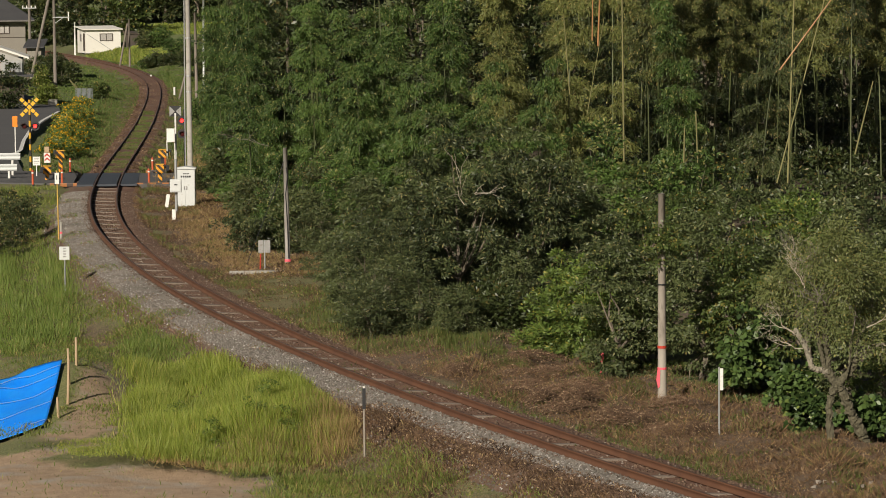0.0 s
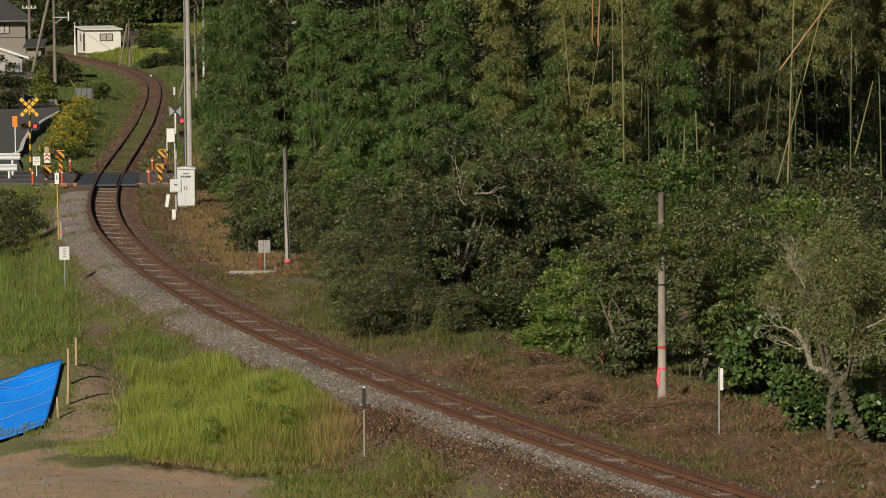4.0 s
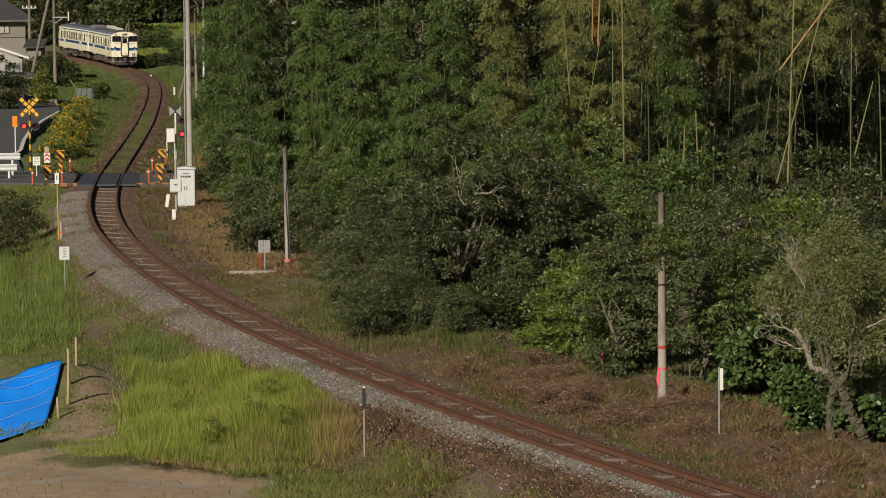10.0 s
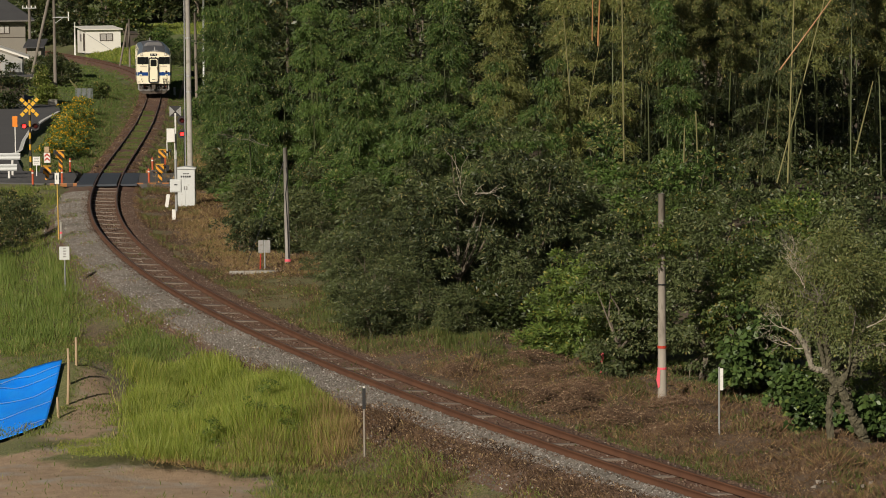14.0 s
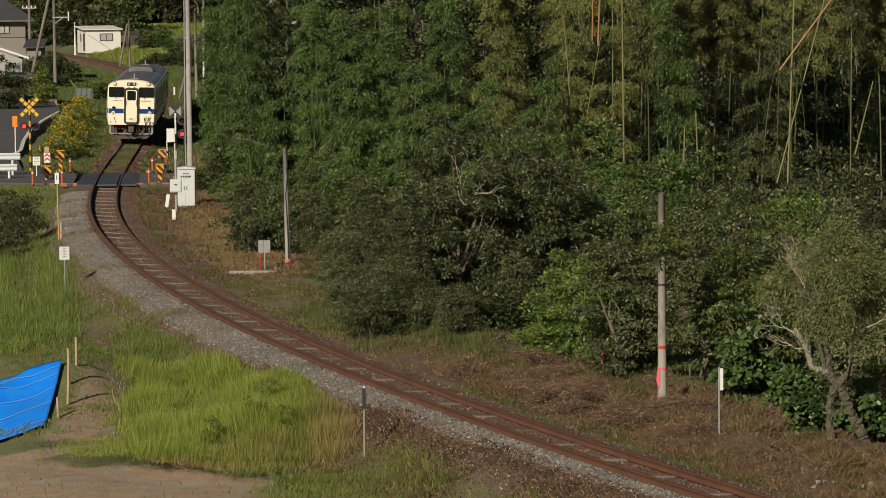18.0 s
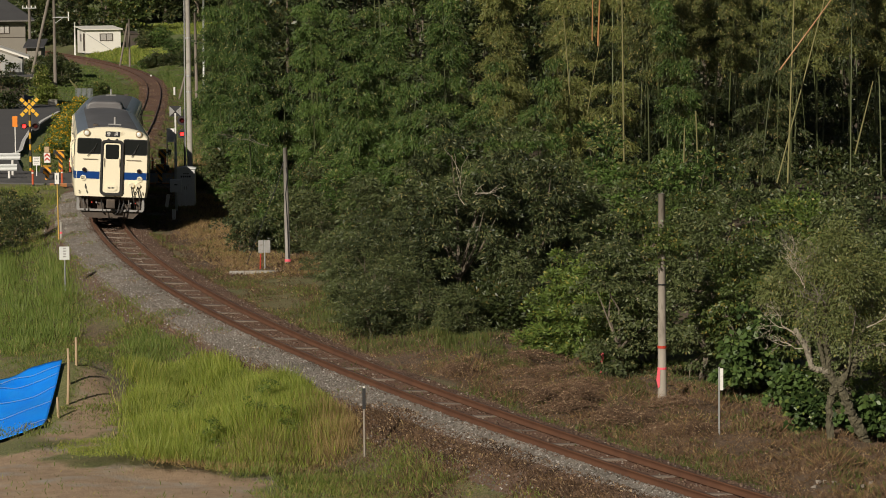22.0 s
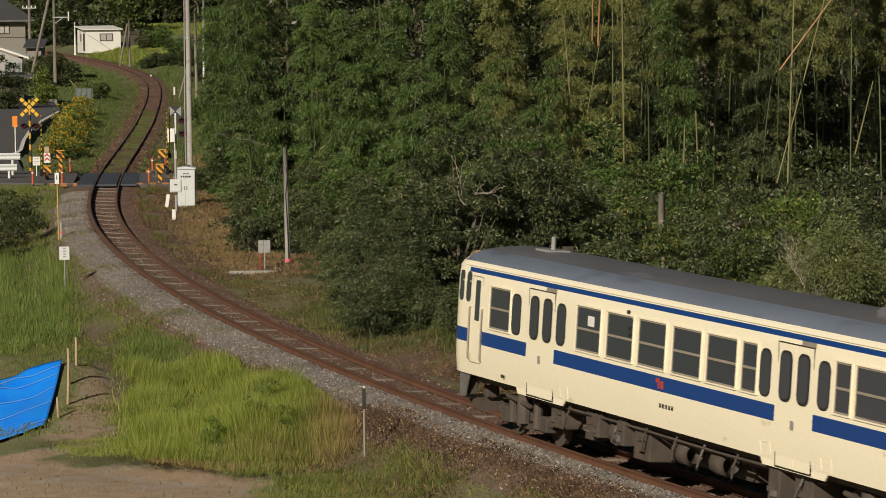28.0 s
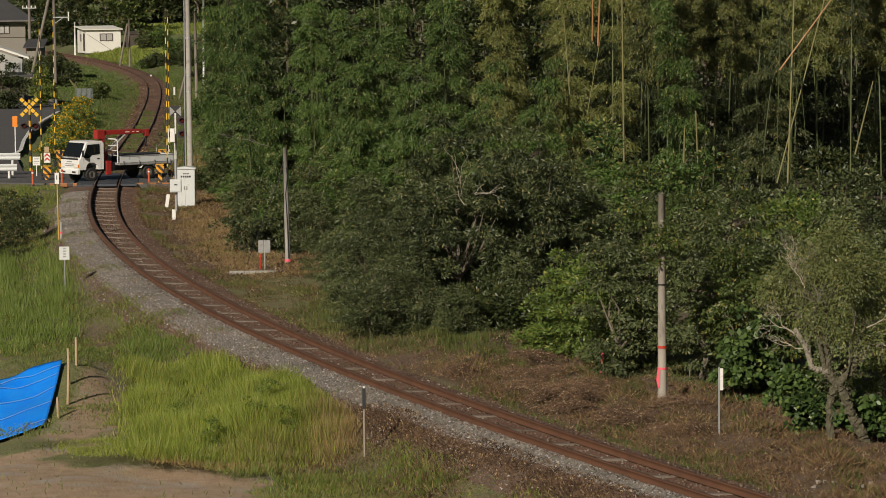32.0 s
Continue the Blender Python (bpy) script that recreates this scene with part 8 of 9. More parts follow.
# far shrubs, hedges and woods
for u, y, size, base, n, seed, mat_, label in ((179, 291, (0.8, 0.8, 0.64), 0.64, 34, 101, TWIG_LEAF, "round reddish-brown bush in the grass"), (112, 316, (1.6, 1.3, 1.4), 1.4, 60, 118, FAR_SHADE_LEAF, "dark green bush by the road"), (400, 378, (2.0, 1.4, 1.5), 1.5, 60, 119, FAR_SHADE_LEAF, "dark hedge by the field"), (345, 370, (1.6, 1.2, 1.1), 1.1, 50, 120, FAR_SHADE_LEAF, "dark hedge by the field"), (390, 345, (1.4, 1.2, 1.2), 1.2, 50, 121, BAMBOO_LEAF, "green bush by the far poles"), (365, 330, (1.0, 1.0, 0.8), 0.8, 36, 122, FAR_SHADE_LEAF, "dark bush by the far poles"), (98, 324, (1.9, 1.6, 1.64), 1.64, 70, 102, FAR_SHADE_LEAF, "big dark green bush by the road"), (80, 263, (0.75, 0.8, 1.35), 1.35, 60, 103, GRASS_FIELD, "bright green conical shrub"),
                                              (12, 255, (1.5, 1.2, 1.90), 1.90, 60, 104, FAR_SHADE_LEAF, "dark clipped garden shrub"), (60, 318, (1.6, 1.3, 1.23), 1.23, 50, 105, FAR_SHADE_LEAF, "dark hedge by the house"), (286, 376, (1.5, 0.9, 0.6), 0.6, 50, 106, FAR_SHADE_LEAF, "dark clipped hedge behind the track"),
                                              (272, 377, (1.2, 0.9, 0.55), 0.55, 45, 107, BAMBOO_LEAF, "green hedge behind the track"), (306, 375, (1.2, 0.9, 0.62), 0.62, 45, 108, FAR_SHADE_LEAF, "dark hedge behind the track"), (265, 412, (1.4, 1.2, 1.1), 1.1, 60, 109, BAMBOO_DARK, "tall green crop behind the hedge"), (288, 412, (1.5, 1.2, 1.15), 1.15, 60, 110, BAMBOO_LEAF, "tall green crop behind the hedge"),
                                              (325, 390, (1.7, 1.2, 1.25), 1.25, 60, 111, BAMBOO_LEAF, "green shrub at the field's edge"), (365, 385, (1.7, 1.2, 1.3), 1.3, 55, 112, BAMBOO_LEAF, "green shrub at the field's edge"), (122, 440, (1.4, 1.1, 1.7), 1.7, 55, 113, FAR_SHADE_LEAF, "dark shrub beside the hut"), (106, 446, (1.4, 1.1, 1.8), 1.8, 60, 114, FAR_SHADE_LEAF, "dark shrub behind the track"), (362, 240, (0.9, 1.2, 0.9), 0.9, 45, 115, BAMBOO_LEAF, "green bush below the poles"), (385, 270, (1.2, 1.4, 1.3), 1.3, 55, 116, BAMBOO_LEAF, "tall green bush at the grove's far end"), (430, 300, (2.0, 1.8, 3.4), 3.4, 60, 117, BAMBOO_LEAF, "tall green bush at the grove's far end")):
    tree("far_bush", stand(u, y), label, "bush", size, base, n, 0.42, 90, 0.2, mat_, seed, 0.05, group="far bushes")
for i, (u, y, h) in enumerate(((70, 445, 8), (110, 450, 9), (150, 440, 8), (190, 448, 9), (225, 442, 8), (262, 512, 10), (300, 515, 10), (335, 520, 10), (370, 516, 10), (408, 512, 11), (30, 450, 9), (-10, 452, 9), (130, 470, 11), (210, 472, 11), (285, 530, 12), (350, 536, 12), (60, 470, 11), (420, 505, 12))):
    tree("woodland_tree", stand(u, y), "dark woodland tree behind the field", "tree", (3.0, 2.2, h * 0.5), h * 0.5, 60, 0.9, 75, 0.45, TWIG_LEAF if 180 < u < 310 else FAR_SHADE_LEAF, 130 + i, 0.2, group="woodland edge")
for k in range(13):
    tree("woodland_tree", stand(242 + 19 * k, 477 + 4 * (k % 3)), "dark woodland tree behind the field", "tree", (2.4, 1.8, 5.5), 5.0, 60, 0.9, 75, 0.45, FAR_SHADE_LEAF, 160 + k, 0.2, group="woodland edge")
blades("rice_strip", [(where(150, 418.5), 418.5), (where(256, 418.5), 418.5), (where(258, 388), 388), (where(205, 388), 388)], 10000, 0.35, 0.65, 0.08, GRASS_TALL, "yellow-green rice before the hut", "field", 52, 0.25)
blades("rice_field", [(-37, 432), (-22, 428), (-24, 472), (-42, 472)], 12000, 0.3, 0.5, 0.09, GRASS_TALL, "distant ripening rice field", "field", 15, 0.25)


# ---- houses ----
WALL_WHITE = surface("white_wall_panel", (0.74, 0.72, 0.66), (0.68, 0.66, 0.6), 0.7, scale=1.0, fine=10, bump=0.05, dirt=(0.45, 0.4, 0.33), dirt_amount=0.25)
WALL_BEIGE = surface("beige_render", (0.235, 0.215, 0.183), (0.2, 0.183, 0.155), 0.85, scale=0.8, fine=12, bump=0.1)
TILE = surface("dark_roof_tile", (0.045, 0.045, 0.048), (0.065, 0.065, 0.065), 0.8, scale=1, fine=8, bump=0.3)
CURTAIN = surface("white_curtain", (0.5, 0.48, 0.45), (0.3, 0.28, 0.26), 0.9, scale=6, fine=20, amount=1.0)
DARK_WOOD = surface("dark_timber", (0.05, 0.04, 0.032), (0.08, 0.06, 0.045), 0.85, scale=2, fine=14, bump=0.2)


def window_on(parent, x0, x1, z0, z1, y, curtain=True):
    bm = bmx()
    box(bm, x0, x1, y - 0.03, y + 0.05, z0, z1)
    w = part("window", bm, CURTAIN if curtain else WINDOW, parent)
    for a, b, c, d in ((x0 - 0.08, x1 + 0.08, z0 - 0.08, z0), (x0 - 0.08, x1 + 0.08, z1, z1 + 0.08), (x0 - 0.08, x0, z0, z1), (x1, x1 + 0.08, z0, z1), ((x0 + x1) / 2 - 0.04, (x0 + x1) / 2 + 0.04, z0, z1)):
        bm = bmx()
        box(bm, a, b, y - 0.06, y + 0.02, c, d)
        part("frame_bar", bm, DARK_WOOD, w)


hut = thing("prefab_hut", pose(-41.0, 419.6, 0.25, 0, 0, 16), "small white prefabricated hut behind the track", "hut")
bm = bmx()
box(bm, -2.15, 2.15, 0, 5.7, -0.3, 2.5)
part("wall", bm, WALL_WHITE, hut)
bm = bmx()
plate(bm, [(-0.35, 2.52), (-0.35, 2.64), (5.9, 2.95), (5.9, 2.83)], 4.9, "x", -2.55)
part("roof", bm, WALL_WHITE, hut)
window_on(hut, -0.35, 1.1, 1.25, 2.0, 0.0)
bm = bmx()
box(bm, -2.2, -2.14, 0.5, 1.5, 0.0, 2.1)
part("door", bm, DARK_WOOD, hut)
bm = bmx()
box(bm, -2.2, -2.14, 2.6, 3.8, 1.1, 2.0)
part("side_window", bm, CURTAIN, hut)
# added diagonal bar that stands for a shadow line on the wall
bm = bmx()
tube(bm, [(-1.95, -0.06, 2.0), (1.0, -0.06, 0.05)], 0.03, 6)
part("shadow_line_bar", bm, GALV, hut)
shed = thing("dark_shed", pose(-38.2, 421, 0.25), "dark timber shed beside the hut", "shed")
bm = bmx()
box(bm, -0.2, 1.5, 0, 3, -0.3, 2.0)
part("wall", bm, DARK_WOOD, shed)
bm = bmx()
plate(bm, [(-0.2, 2.0), (-0.2, 2.08), (3.2, 2.3), (3.2, 2.22)], 2.0, "x", -0.3)
part("roof", bm, DARK_WOOD, shed)

house = thing("two_storey_house", pose(-44.29, 335, 0.4, 0, 0, 7), "beige two-storey house with dark tiled roof", "house")
bm = bmx()
box(bm, -6, 4.0, 0, 8, -1.4, 4.8)
part("wall", bm, WALL_BEIGE, house)
bm = bmx()
corners = [(-6.8, -0.75), (4.9, -0.75), (4.9, 8.75), (-6.8, 8.75)]
low, edge = [bm.verts.new((x, y, 4.7)) for x, y in corners], [bm.verts.new((x, y, 4.86)) for x, y in corners]
ridge = [bm.verts.new((-3.6, 4, 7.4)), bm.verts.new((1.2, 4, 7.4))]
bm.faces.new(low[::-1])
for k in range(4):
    bm.faces.new((low[k], low[(k + 1) % 4], edge[(k + 1) % 4], edge[k]))
for face in ((edge[0], edge[1], ridge[1], ridge[0]), (edge[1], edge[2], ridge[1]), (edge[2], edge[3], ridge[0], ridge[1]), (edge[3], edge[0], ridge[0])):
    bm.faces.new(face)
part("roof", bm, TILE, house)
window_on(house, 1.55, 2.4, 3.55, 4.3, 0.0)
for z in (1.3, 3.1):
    bm = bmx()
    box(bm, -6, 4.0, -0.03, 0.0, z, z + 0.05)
    part("wall_trim", bm, DARK_WOOD, house)
bm = bmx()
box(bm, -6.8, 4.9, -0.85, -0.73, 4.66, 4.78, 0.02)
part("gutter", bm, PILOT, house)
annex = thing("low_annex", pose(-39.7, 325, -0.1), "low annex with a tiled lean-to roof", "outbuilding")
bm = bmx()
box(bm, 0.75, 2.1, 0, 3, -0.6, 2.85)
part("wall", bm, WALL_BEIGE, annex)
bm = bmx()
plate(bm, [(-0.5, 2.8), (-0.5, 2.92), (3.3, 3.6), (3.3, 3.48)], 1.95, "x", 0.45)
part("roof", bm, TILE, annex)
gable = thing("white_gabled_shed", pose(-35.1, 268, 0.5, 0, 0, 6), "white-walled shed with a pale roof edge and tin lean-to", "shed")
bm = bmx()
box(bm, -4, 2.6, 0, 6, -1.2, 2.6)
plate(bm, [(-4, 2.6), (-2.6, 4.3), (2.6, 2.6)], 0.2, "y", 0.0)
part("wall", bm, surface("grey_tin_wall", (0.4, 0.39, 0.36), (0.3, 0.29, 0.27), 0.6, scale=1.5, fine=14, bump=0.1), gable)
bm = bmx()
plate(bm, [(-5, 3.6), (-2.6, 4.75), (3.1, 2.75), (3.1, 2.6), (-2.6, 4.55), (-5, 3.4)], 6.6, "y", -0.4)
part("roof", bm, WALL_WHITE, gable)
bm = bmx()
for k in range(16):
    box(bm, 1.0 + 0.1 * k, 1.06 + 0.1 * k, -0.5 + 0.02 * (k % 2), -0.4 + 0.02 * (k % 2), 1.6, 2.5)
part("tin_screen", bm, GALV, gable)
bm = bmx()
box(bm, 0.6, 3.4, -1.6, 0, 1.25, 1.4, 0.02)
part("lean_to_roof", bm, TILE, gable)
bm = bmx()
box(bm, 2.4, 2.7, -1.4, -1.1, -1.2, 1.25)
part("lean_to_post", bm, DARK_WOOD, gable)
# dark panel puts the shade below the lean-to into colour
bm = bmx()
box(bm, -3, 2.5, -0.02, 0.04, -1.1, 1.2)
part("lean_to_shade_panel", bm, DARK_WOOD, gable)


# ---- the crane truck; x forward, y left ----
def crane_truck():
    t = thing("crane_truck", pose(0, 0, 0), "white flatbed truck with a red folding crane", "truck")
    cabw = surface("truck_white_paint", (0.8, 0.79, 0.76), rough=0.28, scale=2, bump=0.01, dirt=(0.5, 0.46, 0.4), dirt_amount=0.15)
    crane_red = surface("crane_red_paint", (0.33, 0.028, 0.022), (0.24, 0.024, 0.018), 0.42, scale=3, bump=0.03, dirt=(0.14, 0.05, 0.03), dirt_amount=0.35)
    bm = bmx()
    prof = [(0.0, 0.62), (0.05, 0.8), (0.04, 1.14), (-0.05, 1.24), (-0.4, 2.0), (-0.54, 2.09), (-1.42, 2.1), (-1.5, 2.02), (-1.5, 0.62), (-1.2, 0.62), (-1.12, 0.85), (-0.95, 0.95), (-0.62, 0.95), (-0.46, 0.85), (-0.38, 0.62)]
    plate(bm, prof, 1.76, "y", -0.88)
    bmesh.ops.bevel(bm, geom=[e for e in bm.edges if abs(e.verts[0].co.y - e.verts[1].co.y) < 0.01 and min(e.verts[0].co.z, e.verts[1].co.z) > 0.7], offset=0.06, segments=3, affect="EDGES", profile=0.5)
    part("cab", bm, cabw, t, "white cab-over cab")
    for s in (-1, 1):
        bm = bmx()
        plate(bm, [(-0.27, 1.3), (-0.52, 1.93), (-1.22, 1.95), (-1.25, 1.9), (-1.25, 1.42), (-0.75, 1.38), (-0.6, 1.24), (-0.34, 1.24)], 0.02, "y", s * 0.885 - 0.01)
        part("side_window", bm, CAB_GLASS, t)
        for a, b, c, d in ((-0.28, -0.262, 0.95, 1.3), (-1.33, -1.312, 0.7, 1.98)):
            bm = bmx()
            box(bm, a, b, s * 0.884 - 0.006, s * 0.884 + 0.006, c, d)
            part("door_seam", bm, STEEL_GREY, t)
        bm = bmx()
        box(bm, -1.24, -1.1, s * 0.89 - 0.012, s * 0.89 + 0.012, 1.16, 1.22, 0.004)
        part("door_handle", bm, BLACK, t)
    bm = bmx()
    low, high = [(-0.055, -0.84, 1.25), (-0.055, 0.84, 1.25)], [(-0.405, 0.79, 2.0), (-0.405, -0.79, 2.0)]
    v = [bm.verts.new(p) for p in low + high]
    w = [bm.verts.new((p.co.x + 0.025, p.co.y, p.co.z + 0.012)) for p in v]
    bm.faces.new(w)
    for i in range(4):
        bm.faces.new((v[i], v[(i + 1) % 4], w[(i + 1) % 4], w[i]))
    screen = part("windscreen", bm, CAB_GLASS, t)
    for y0 in (-0.62, 0.1):
        bm = bmx()
        tube(bm, [(0.0, y0 + 0.5, 1.29), (-0.03, y0 + 0.25, 1.33), (-0.09, y0, 1.45)], 0.011, 5)
        part("wiper", bm, BLACK, screen)
    bm = bmx()
    box(bm, -0.055, -0.02, -0.8, 0.8, 1.262, 1.3, 0.006)
    part("dashboard_edge", bm, STEEL_GREY, screen)
    bm = bmx()
    box(bm, 0.02, 0.055, -0.8, 0.8, 1.15, 1.24, 0.015)
    part("scuttle_panel", bm, BLACK, t, "black panel below the windscreen")
    for k in range(2):
        bm = bmx()
        box(bm, 0.04, 0.062, -0.42, 0.42, 0.82 + 0.09 * k, 0.86 + 0.09 * k, 0.006)
        part("grille_bar", bm, STEEL_GREY, t)
    for k in range(5):
        bm = bmx()
        box(bm, 0.04, 0.06, -0.26 + 0.11 * k, -0.18 + 0.11 * k, 1.02, 1.08, 0.004)
        part("badge_bar", bm, GALV, t)
    bm = bmx()
    box(bm, -0.06, 0.11, -0.88, 0.88, 0.4, 0.64, 0.04)
    bumper = part("bumper", bm, cabw, t)
    for s in (-1, 1):
        bm = bmx()
        box(bm, 0.1, 0.116, s * 0.5 - 0.18, s * 0.5 + 0.18, 0.47, 0.56, 0.005)
        part("fog_slot", bm, BLACK, bumper)
        bm = bmx()
        box(bm, 0.02, 0.07, s * 0.62 - 0.19, s * 0.62 + 0.19, 0.74, 0.92, 0.04)
        part("headlight", bm, LAMP_OFF, t)
        bm = bmx()
        box(bm, 0.0, 0.064, s * 0.84 - 0.04, s * 0.84 + 0.04, 0.74, 0.92, 0.015)
        part("turn_signal", bm, SIGN_ORANGE, t)
        bm = bmx()
        tube(bm, [(-0.3, s * 0.88, 1.3), (-0.1, s * 1.05, 1.35), (-0.1, s * 1.08, 1.6)], 0.015, 5)
        box(bm, -0.13, -0.08, s * 1.08 - 0.08, s * 1.08 + 0.08, 1.32, 1.66, 0.02)
        part("mirror", bm, BLACK, t)
        bm = bmx()
        box(bm, -2.2, -1.6, s * 0.78 - 0.1, s * 0.78 + 0.1, 0.5, 0.95, 0.03)
        part("tool_box", bm, BLACK, t)
    bm = bmx()
    box(bm, -5.75, -0.4, -0.42, 0.42, 0.5, 0.72)
    part("chassis", bm, BLACK, t)
    bm = bmx()
    box(bm, -5.8, -2.45, -0.95, 0.95, 0.78, 0.9, 0.01)
    part("bed_floor", bm, STEEL_GREY, t)
    for s in (-1, 1):
        bm = bmx()
        box(bm, -5.8, -2.45, s * 0.95 - 0.02, s * 0.95 + 0.02, 0.9, 1.27, 0.008)
        board = part("side_board", bm, CABINET, t, "pale grey drop-side board")
        bm = bmx()
        box(bm, -5.8, -2.45, s * 0.975 - 0.012, s * 0.975 + 0.012, 1.22, 1.27, 0.004)
        part("rail", bm, GALV, board)
        for k in range(4):
            bm = bmx()
            box(bm, -5.6 + 0.97 * k, -5.53 + 0.97 * k, s * 0.985 - 0.012, s * 0.985 + 0.012, 0.8, 1.0)
            part("latch", bm, GALV, board)
    bm = bmx()
    box(bm, -5.83, -5.79, -0.95, 0.95, 0.9, 1.27, 0.008)
    part("tail_board", bm, CABINET, t)
    for x in (-0.78, -4.3):
        for s in (-1, 1):
            bm = bmx()
            tube(bm, [(x, s * 0.6, 0.36), (x, s * 0.64, 0.36), (x, s * 0.83, 0.36), (x, s * 0.86, 0.36)], [0.31, 0.36, 0.36, 0.31], 20)
            wh = part("tyre", bm, RUBBER, t)
            bm = bmx()
            tube(bm, [(x, s * 0.84, 0.36), (x, s * 0.868, 0.36), (x, s * 0.85, 0.36)], [0.19, 0.19, 0.09], 16)
            part("rim", bm, PILOT, wh)
    for s in (-1, 1):
        bm = bmx()
        plate(bm, [(-4.85, 0.6), (-4.7, 0.78), (-3.9, 0.78), (-3.75, 0.6), (-3.8, 0.58), (-3.95, 0.74), (-4.65, 0.74), (-4.8, 0.58)], 0.3, "y", s * 0.75 - 0.15)
        part("mudguard", bm, WHITE_PAINT, t)
    bm = bmx()
    box(bm, -2.15, -1.75, -0.3, 0.3, 0.7, 1.5, 0.03)
    tube(bm, [(-1.95, 0, 1.4), (-1.95, 0, 2.35)], 0.16, 12)
    part("crane_column", bm, crane_red, t, "red crane column")
    bm = bmx()
    box(bm, -4.3, -1.7, -0.13, 0.13, 2.36, 2.6, 0.03)
    box(bm, -4.75, -4.2, -0.1, 0.1, 2.38, 2.56, 0.02)
    box(bm, -2.05, -1.55, -0.2, 0.2, 2.15, 2.64, 0.05)
    box(bm, -4.86, -4.62, -0.13, 0.13, 2.2, 2.58, 0.04)
    boom = part("crane_boom", bm, crane_red, t, "folded red telescopic boom")
    for k, wd in enumerate((0.26, 0.12, 0.16)):
        for s in (-1, 1):
            bm = bmx()
            box(bm, -3.6 - 0.3 * k, -3.6 - 0.3 * k + wd, s * 0.133 - 0.003, s * 0.133 + 0.003, 2.45, 2.5)
            part("lettering_bar", bm, WHITE_PAINT, boom)
    for s in (-1, 1):
        bm = bmx()
        tube(bm, [(-2.3, s * 0.15, 1.5), (-3.3, s * 0.15, 2.32)], 0.05, 10)
        part("lift_cylinder", bm, STEEL_GREY, t)
    bm = bmx()
    tube(bm, [(-4.7, 0, 2.22), (-4.7, 0, 1.85), (-4.65, 0, 1.75), (-4.75, 0, 1.7)], 0.05, 8)
    part("hook", bm, BLACK, t)
    for s in (-1, 1):
        bm = bmx()
        box(bm, -1.95, -1.65, s * 0.84 - 0.09, s * 0.84 + 0.09, 0.32, 1.05, 0.03)
        part("outrigger", bm, crane_red, t, "red outrigger leg")
        bm = bmx()
        tube(bm, [(-2.38, s * 0.85, 0.9), (-2.38, s * 0.85, 2.05), (-2.33, s * 0.75, 2.15), (-2.33, -s * 0.1, 2.15)], 0.035, 6)
        part("headboard_post", bm, WHITE_PAINT, t)
    for k in range(3):
        bm = bmx()
        tube(bm, [(-2.38, -0.85, 1.3 + 0.25 * k), (-2.38, 0.85, 1.3 + 0.25 * k)], 0.022, 6)
        part("headboard_bar", bm, WHITE_PAINT, t)
    for s in (-0.6, 0.6):
        bm = bmx()
        tube(bm, [(-5.75, s, 1.27), (-5.75, s, 1.7)], 0.02, 6)
        part("rear_post", bm, WHITE_PAINT, t)
    bm = bmx()
    box(bm, -5.3, -2.9, -0.6, 0.5, 0.9, 1.32, 0.05)
    part("load", bm, BLACK, t, "dark load on the bed")
    return t


TRUCK = crane_truck()
TRUCK.scale = (0.92, 0.92, 0.92)


# ---- sleepers: one mesh, laid along the line ----
def build_sleepers():
    bm = bmx()
    box(bm, -0.1, 0.1, -1.0, 1.0, -0.15, 0.0, 0.02)
    me = bpy.data.meshes.new("sleeper")
    bm.to_mesh(me)
    bm.free()
    me.materials.append(SLEEPER)
    rng = np.random.default_rng(8)
    s, n = S50 + 14.0, 0
    deck0 = float(np.interp(-172.2, -LINE[:, 1], LINE_S))
    far_v, far_f = [], []
    while s > 70:
        x, y, z, a = on_line(s)
        if not (deck0 - 0.4 < s < deck0 + 10.6):
            c = float(cant(y))
            sunk = rng.uniform(0, 0.02) if n % 4 == 0 else rng.uniform(0.045, 0.11)
            if y > 168:
                sunk = rng.uniform(-0.055, -0.03) if rng.random() < 0.09 else 0.03
            m = Matrix.Translation((x, y, z + 0.533 * math.sin(c) - 0.142 - sunk + rng.uniform(-0.012, 0.006))) @ Matrix.Rotation(a + rng.normal(0, 0.012), 4, "Z") @ Matrix.Rotation(-c, 4, "X") @ Matrix.Translation((0, rng.normal(0, 0.03), 0))
            if n < 300:
                ob = new("sleeper", me)
                ob.parent = TRACK
                ob.matrix_basis = m
            else:
                k = len(far_v)
                far_v += [tuple(m @ v.co) for v in me.vertices]
                far_f += [tuple(k + i for i in p.vertices) for p in me.polygons]
            n += 1
        s -= 0.62
    rest = bpy.data.meshes.new("far_sleepers")
    rest.from_pydata(far_v, [], far_f)
    rest.materials.append(SLEEPER)
    ob = new("far_sleepers", rest)
    ob.parent = TRACK
    ob["kind"] = "stuff"


build_sleepers()


# ---- what moves ----
FLASH_START, FLASH_PERIOD, FLASH_LIT = 0.25, 1.345, 0.62


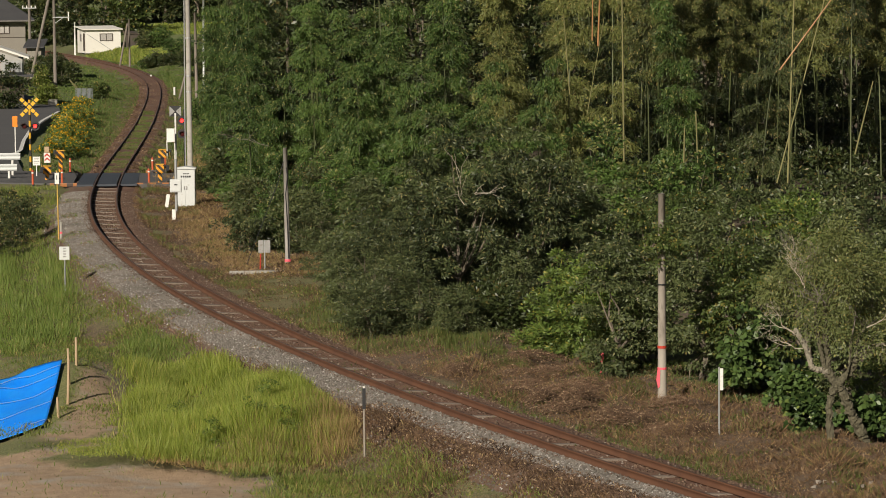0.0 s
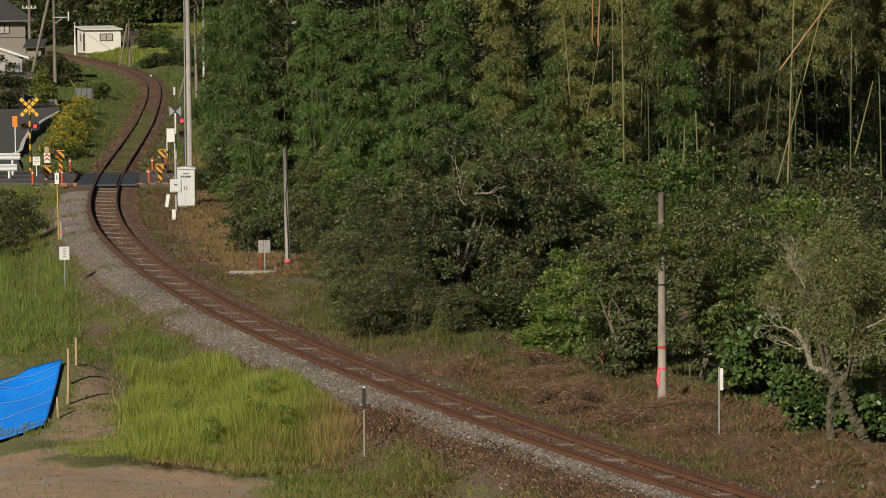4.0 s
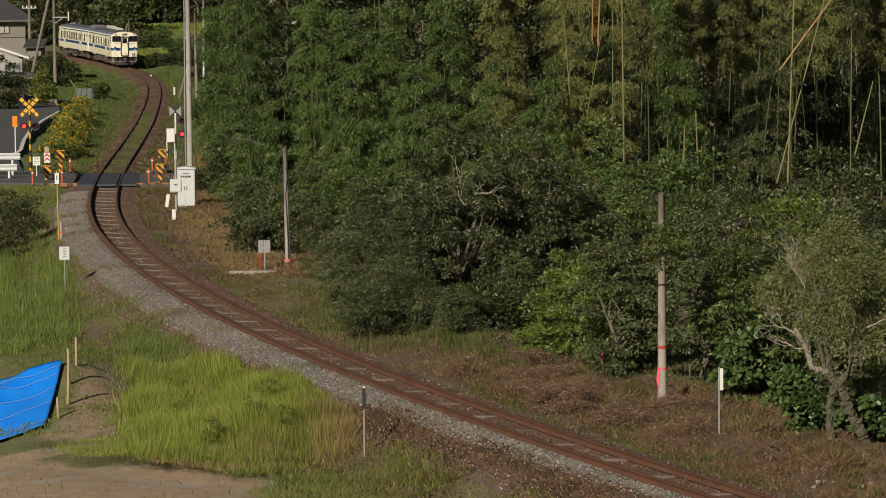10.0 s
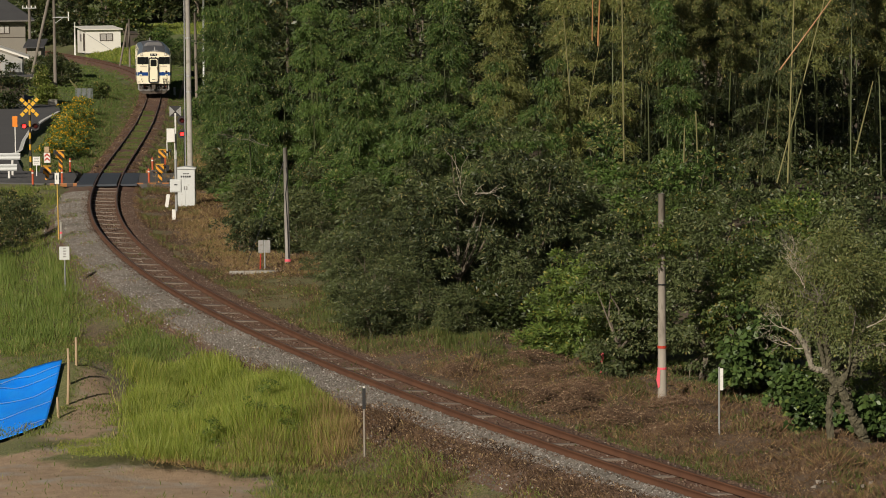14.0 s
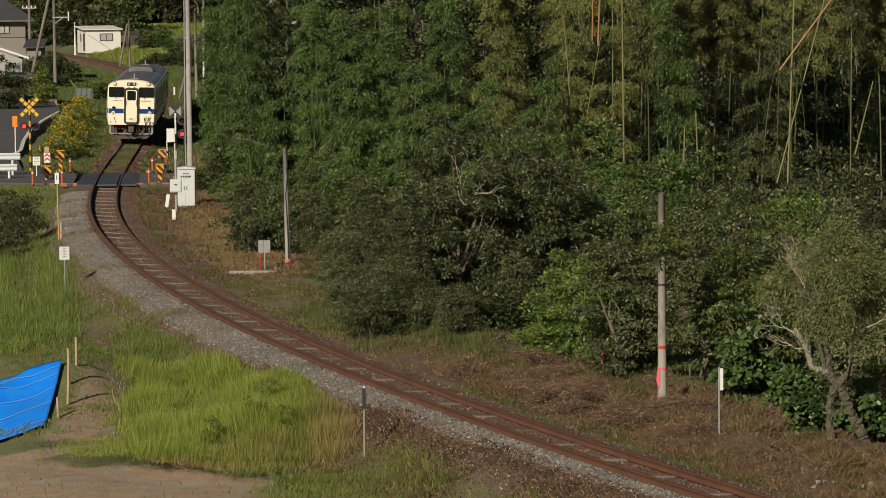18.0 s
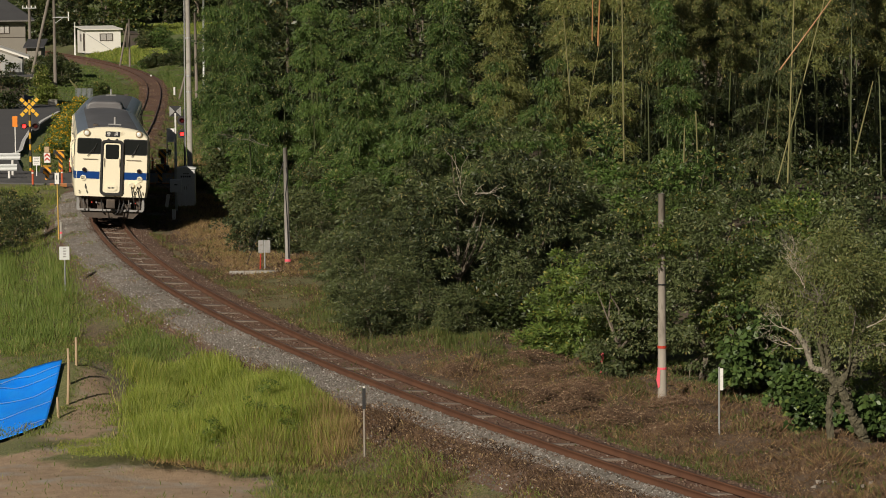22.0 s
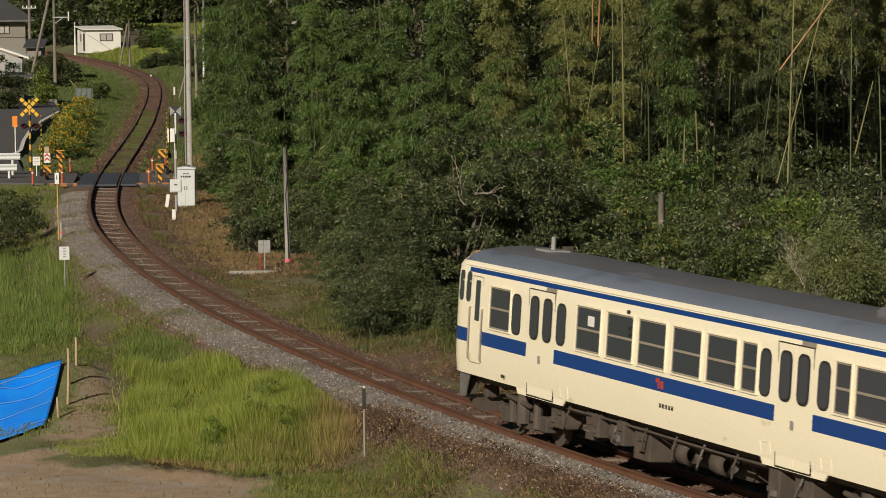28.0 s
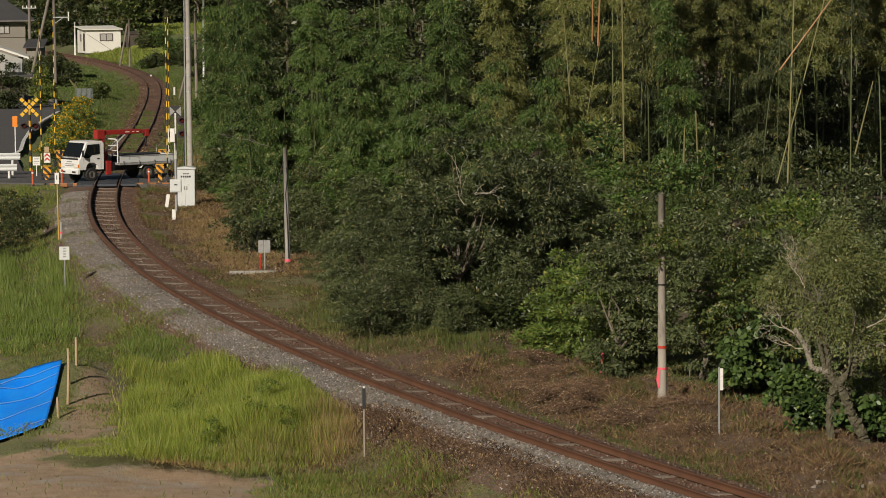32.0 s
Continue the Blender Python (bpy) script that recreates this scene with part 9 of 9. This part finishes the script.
def motions():
    ts = np.arange(0, 32.01, 0.5)
    run = np.interp(ts, np.arange(33), RUN)
    knots = np.arange(33)
    coarse = np.array(RUN)
    slope = np.gradient(coarse)
    for car, back, reverse in ((LEAD_CAR, 0.0, False), (REAR_CAR, 21.3, True)):
        rows = []
        for t in ts:
            i = min(int(t), 31)
            f = t - i
            d = (2 * f**3 - 3 * f**2 + 1) * coarse[i] + (f**3 - 2 * f**2 + f) * slope[i] + (3 * f**2 - 2 * f**3) * coarse[i + 1] + (f**3 - f**2) * slope[i + 1]
            rows.append((float(t), car_pose(S50 - d - back, reverse)))
        walk(car, rows)
    # barrier arms: down until the train has gone, then up
    for arm, at, toward in ARMS:
        lift = ((0, 1), (27.0, 1), (27.8, 14), (28.4, 33), (29.0, 48), (29.6, 62), (30.3, 76), (31.0, 86), (32.0, 88))
        walk(arm, [(t, at @ Matrix.Rotation(radians(a) * toward, 4, "X")) for t, a in lift])
    # signal lamps: the lens turns its lit side out and away again, in turns
    for lens, at, phase in LAMPS:
        rows, lit = [], None
        for k in range(0, int(26.0 * 10) + 1):
            t = k / 10
            on = (((t - FLASH_START) % FLASH_PERIOD) < FLASH_LIT) == (phase == 1) and t < 25.9
            if lit is None:
                rows.append((t, at @ Matrix.Rotation(0 if on else math.pi, 4, "Z")))
            elif on != lit:
                turn = [0, 60, 120, 180] if not on else [180, 240, 300, 360]
                for j, a in enumerate(turn):
                    rows.append((t - 0.1 + j / 30, at @ Matrix.Rotation(radians(a), 4, "Z")))
            lit = on
        rows.append((32.0, rows[-1][1]))
        walk(lens, rows)
    # the truck waits, then rolls over the crossing
    rows = []
    for t, x, y in ((0, -5.0, 169.8), (26.8, -5.0, 169.8), (27.4, -5.3, 169.7), (28.0, -6.2, 169.4), (28.5, -7.35, 169.0), (29.0, -8.75, 168.5), (29.5, -10.3, 168.0), (30.0, -11.9, 167.4), (30.5, -13.41, 166.9), (31.0, -14.84, 166.3), (31.5, -16.39, 165.8), (32.0, -17.83, 165.3)):
        rows.append((t, Matrix.Translation((x, y, -0.23)) @ Matrix.Rotation(radians(180 + 38), 4, "Z")))
    walk(TRUCK, rows)


motions()
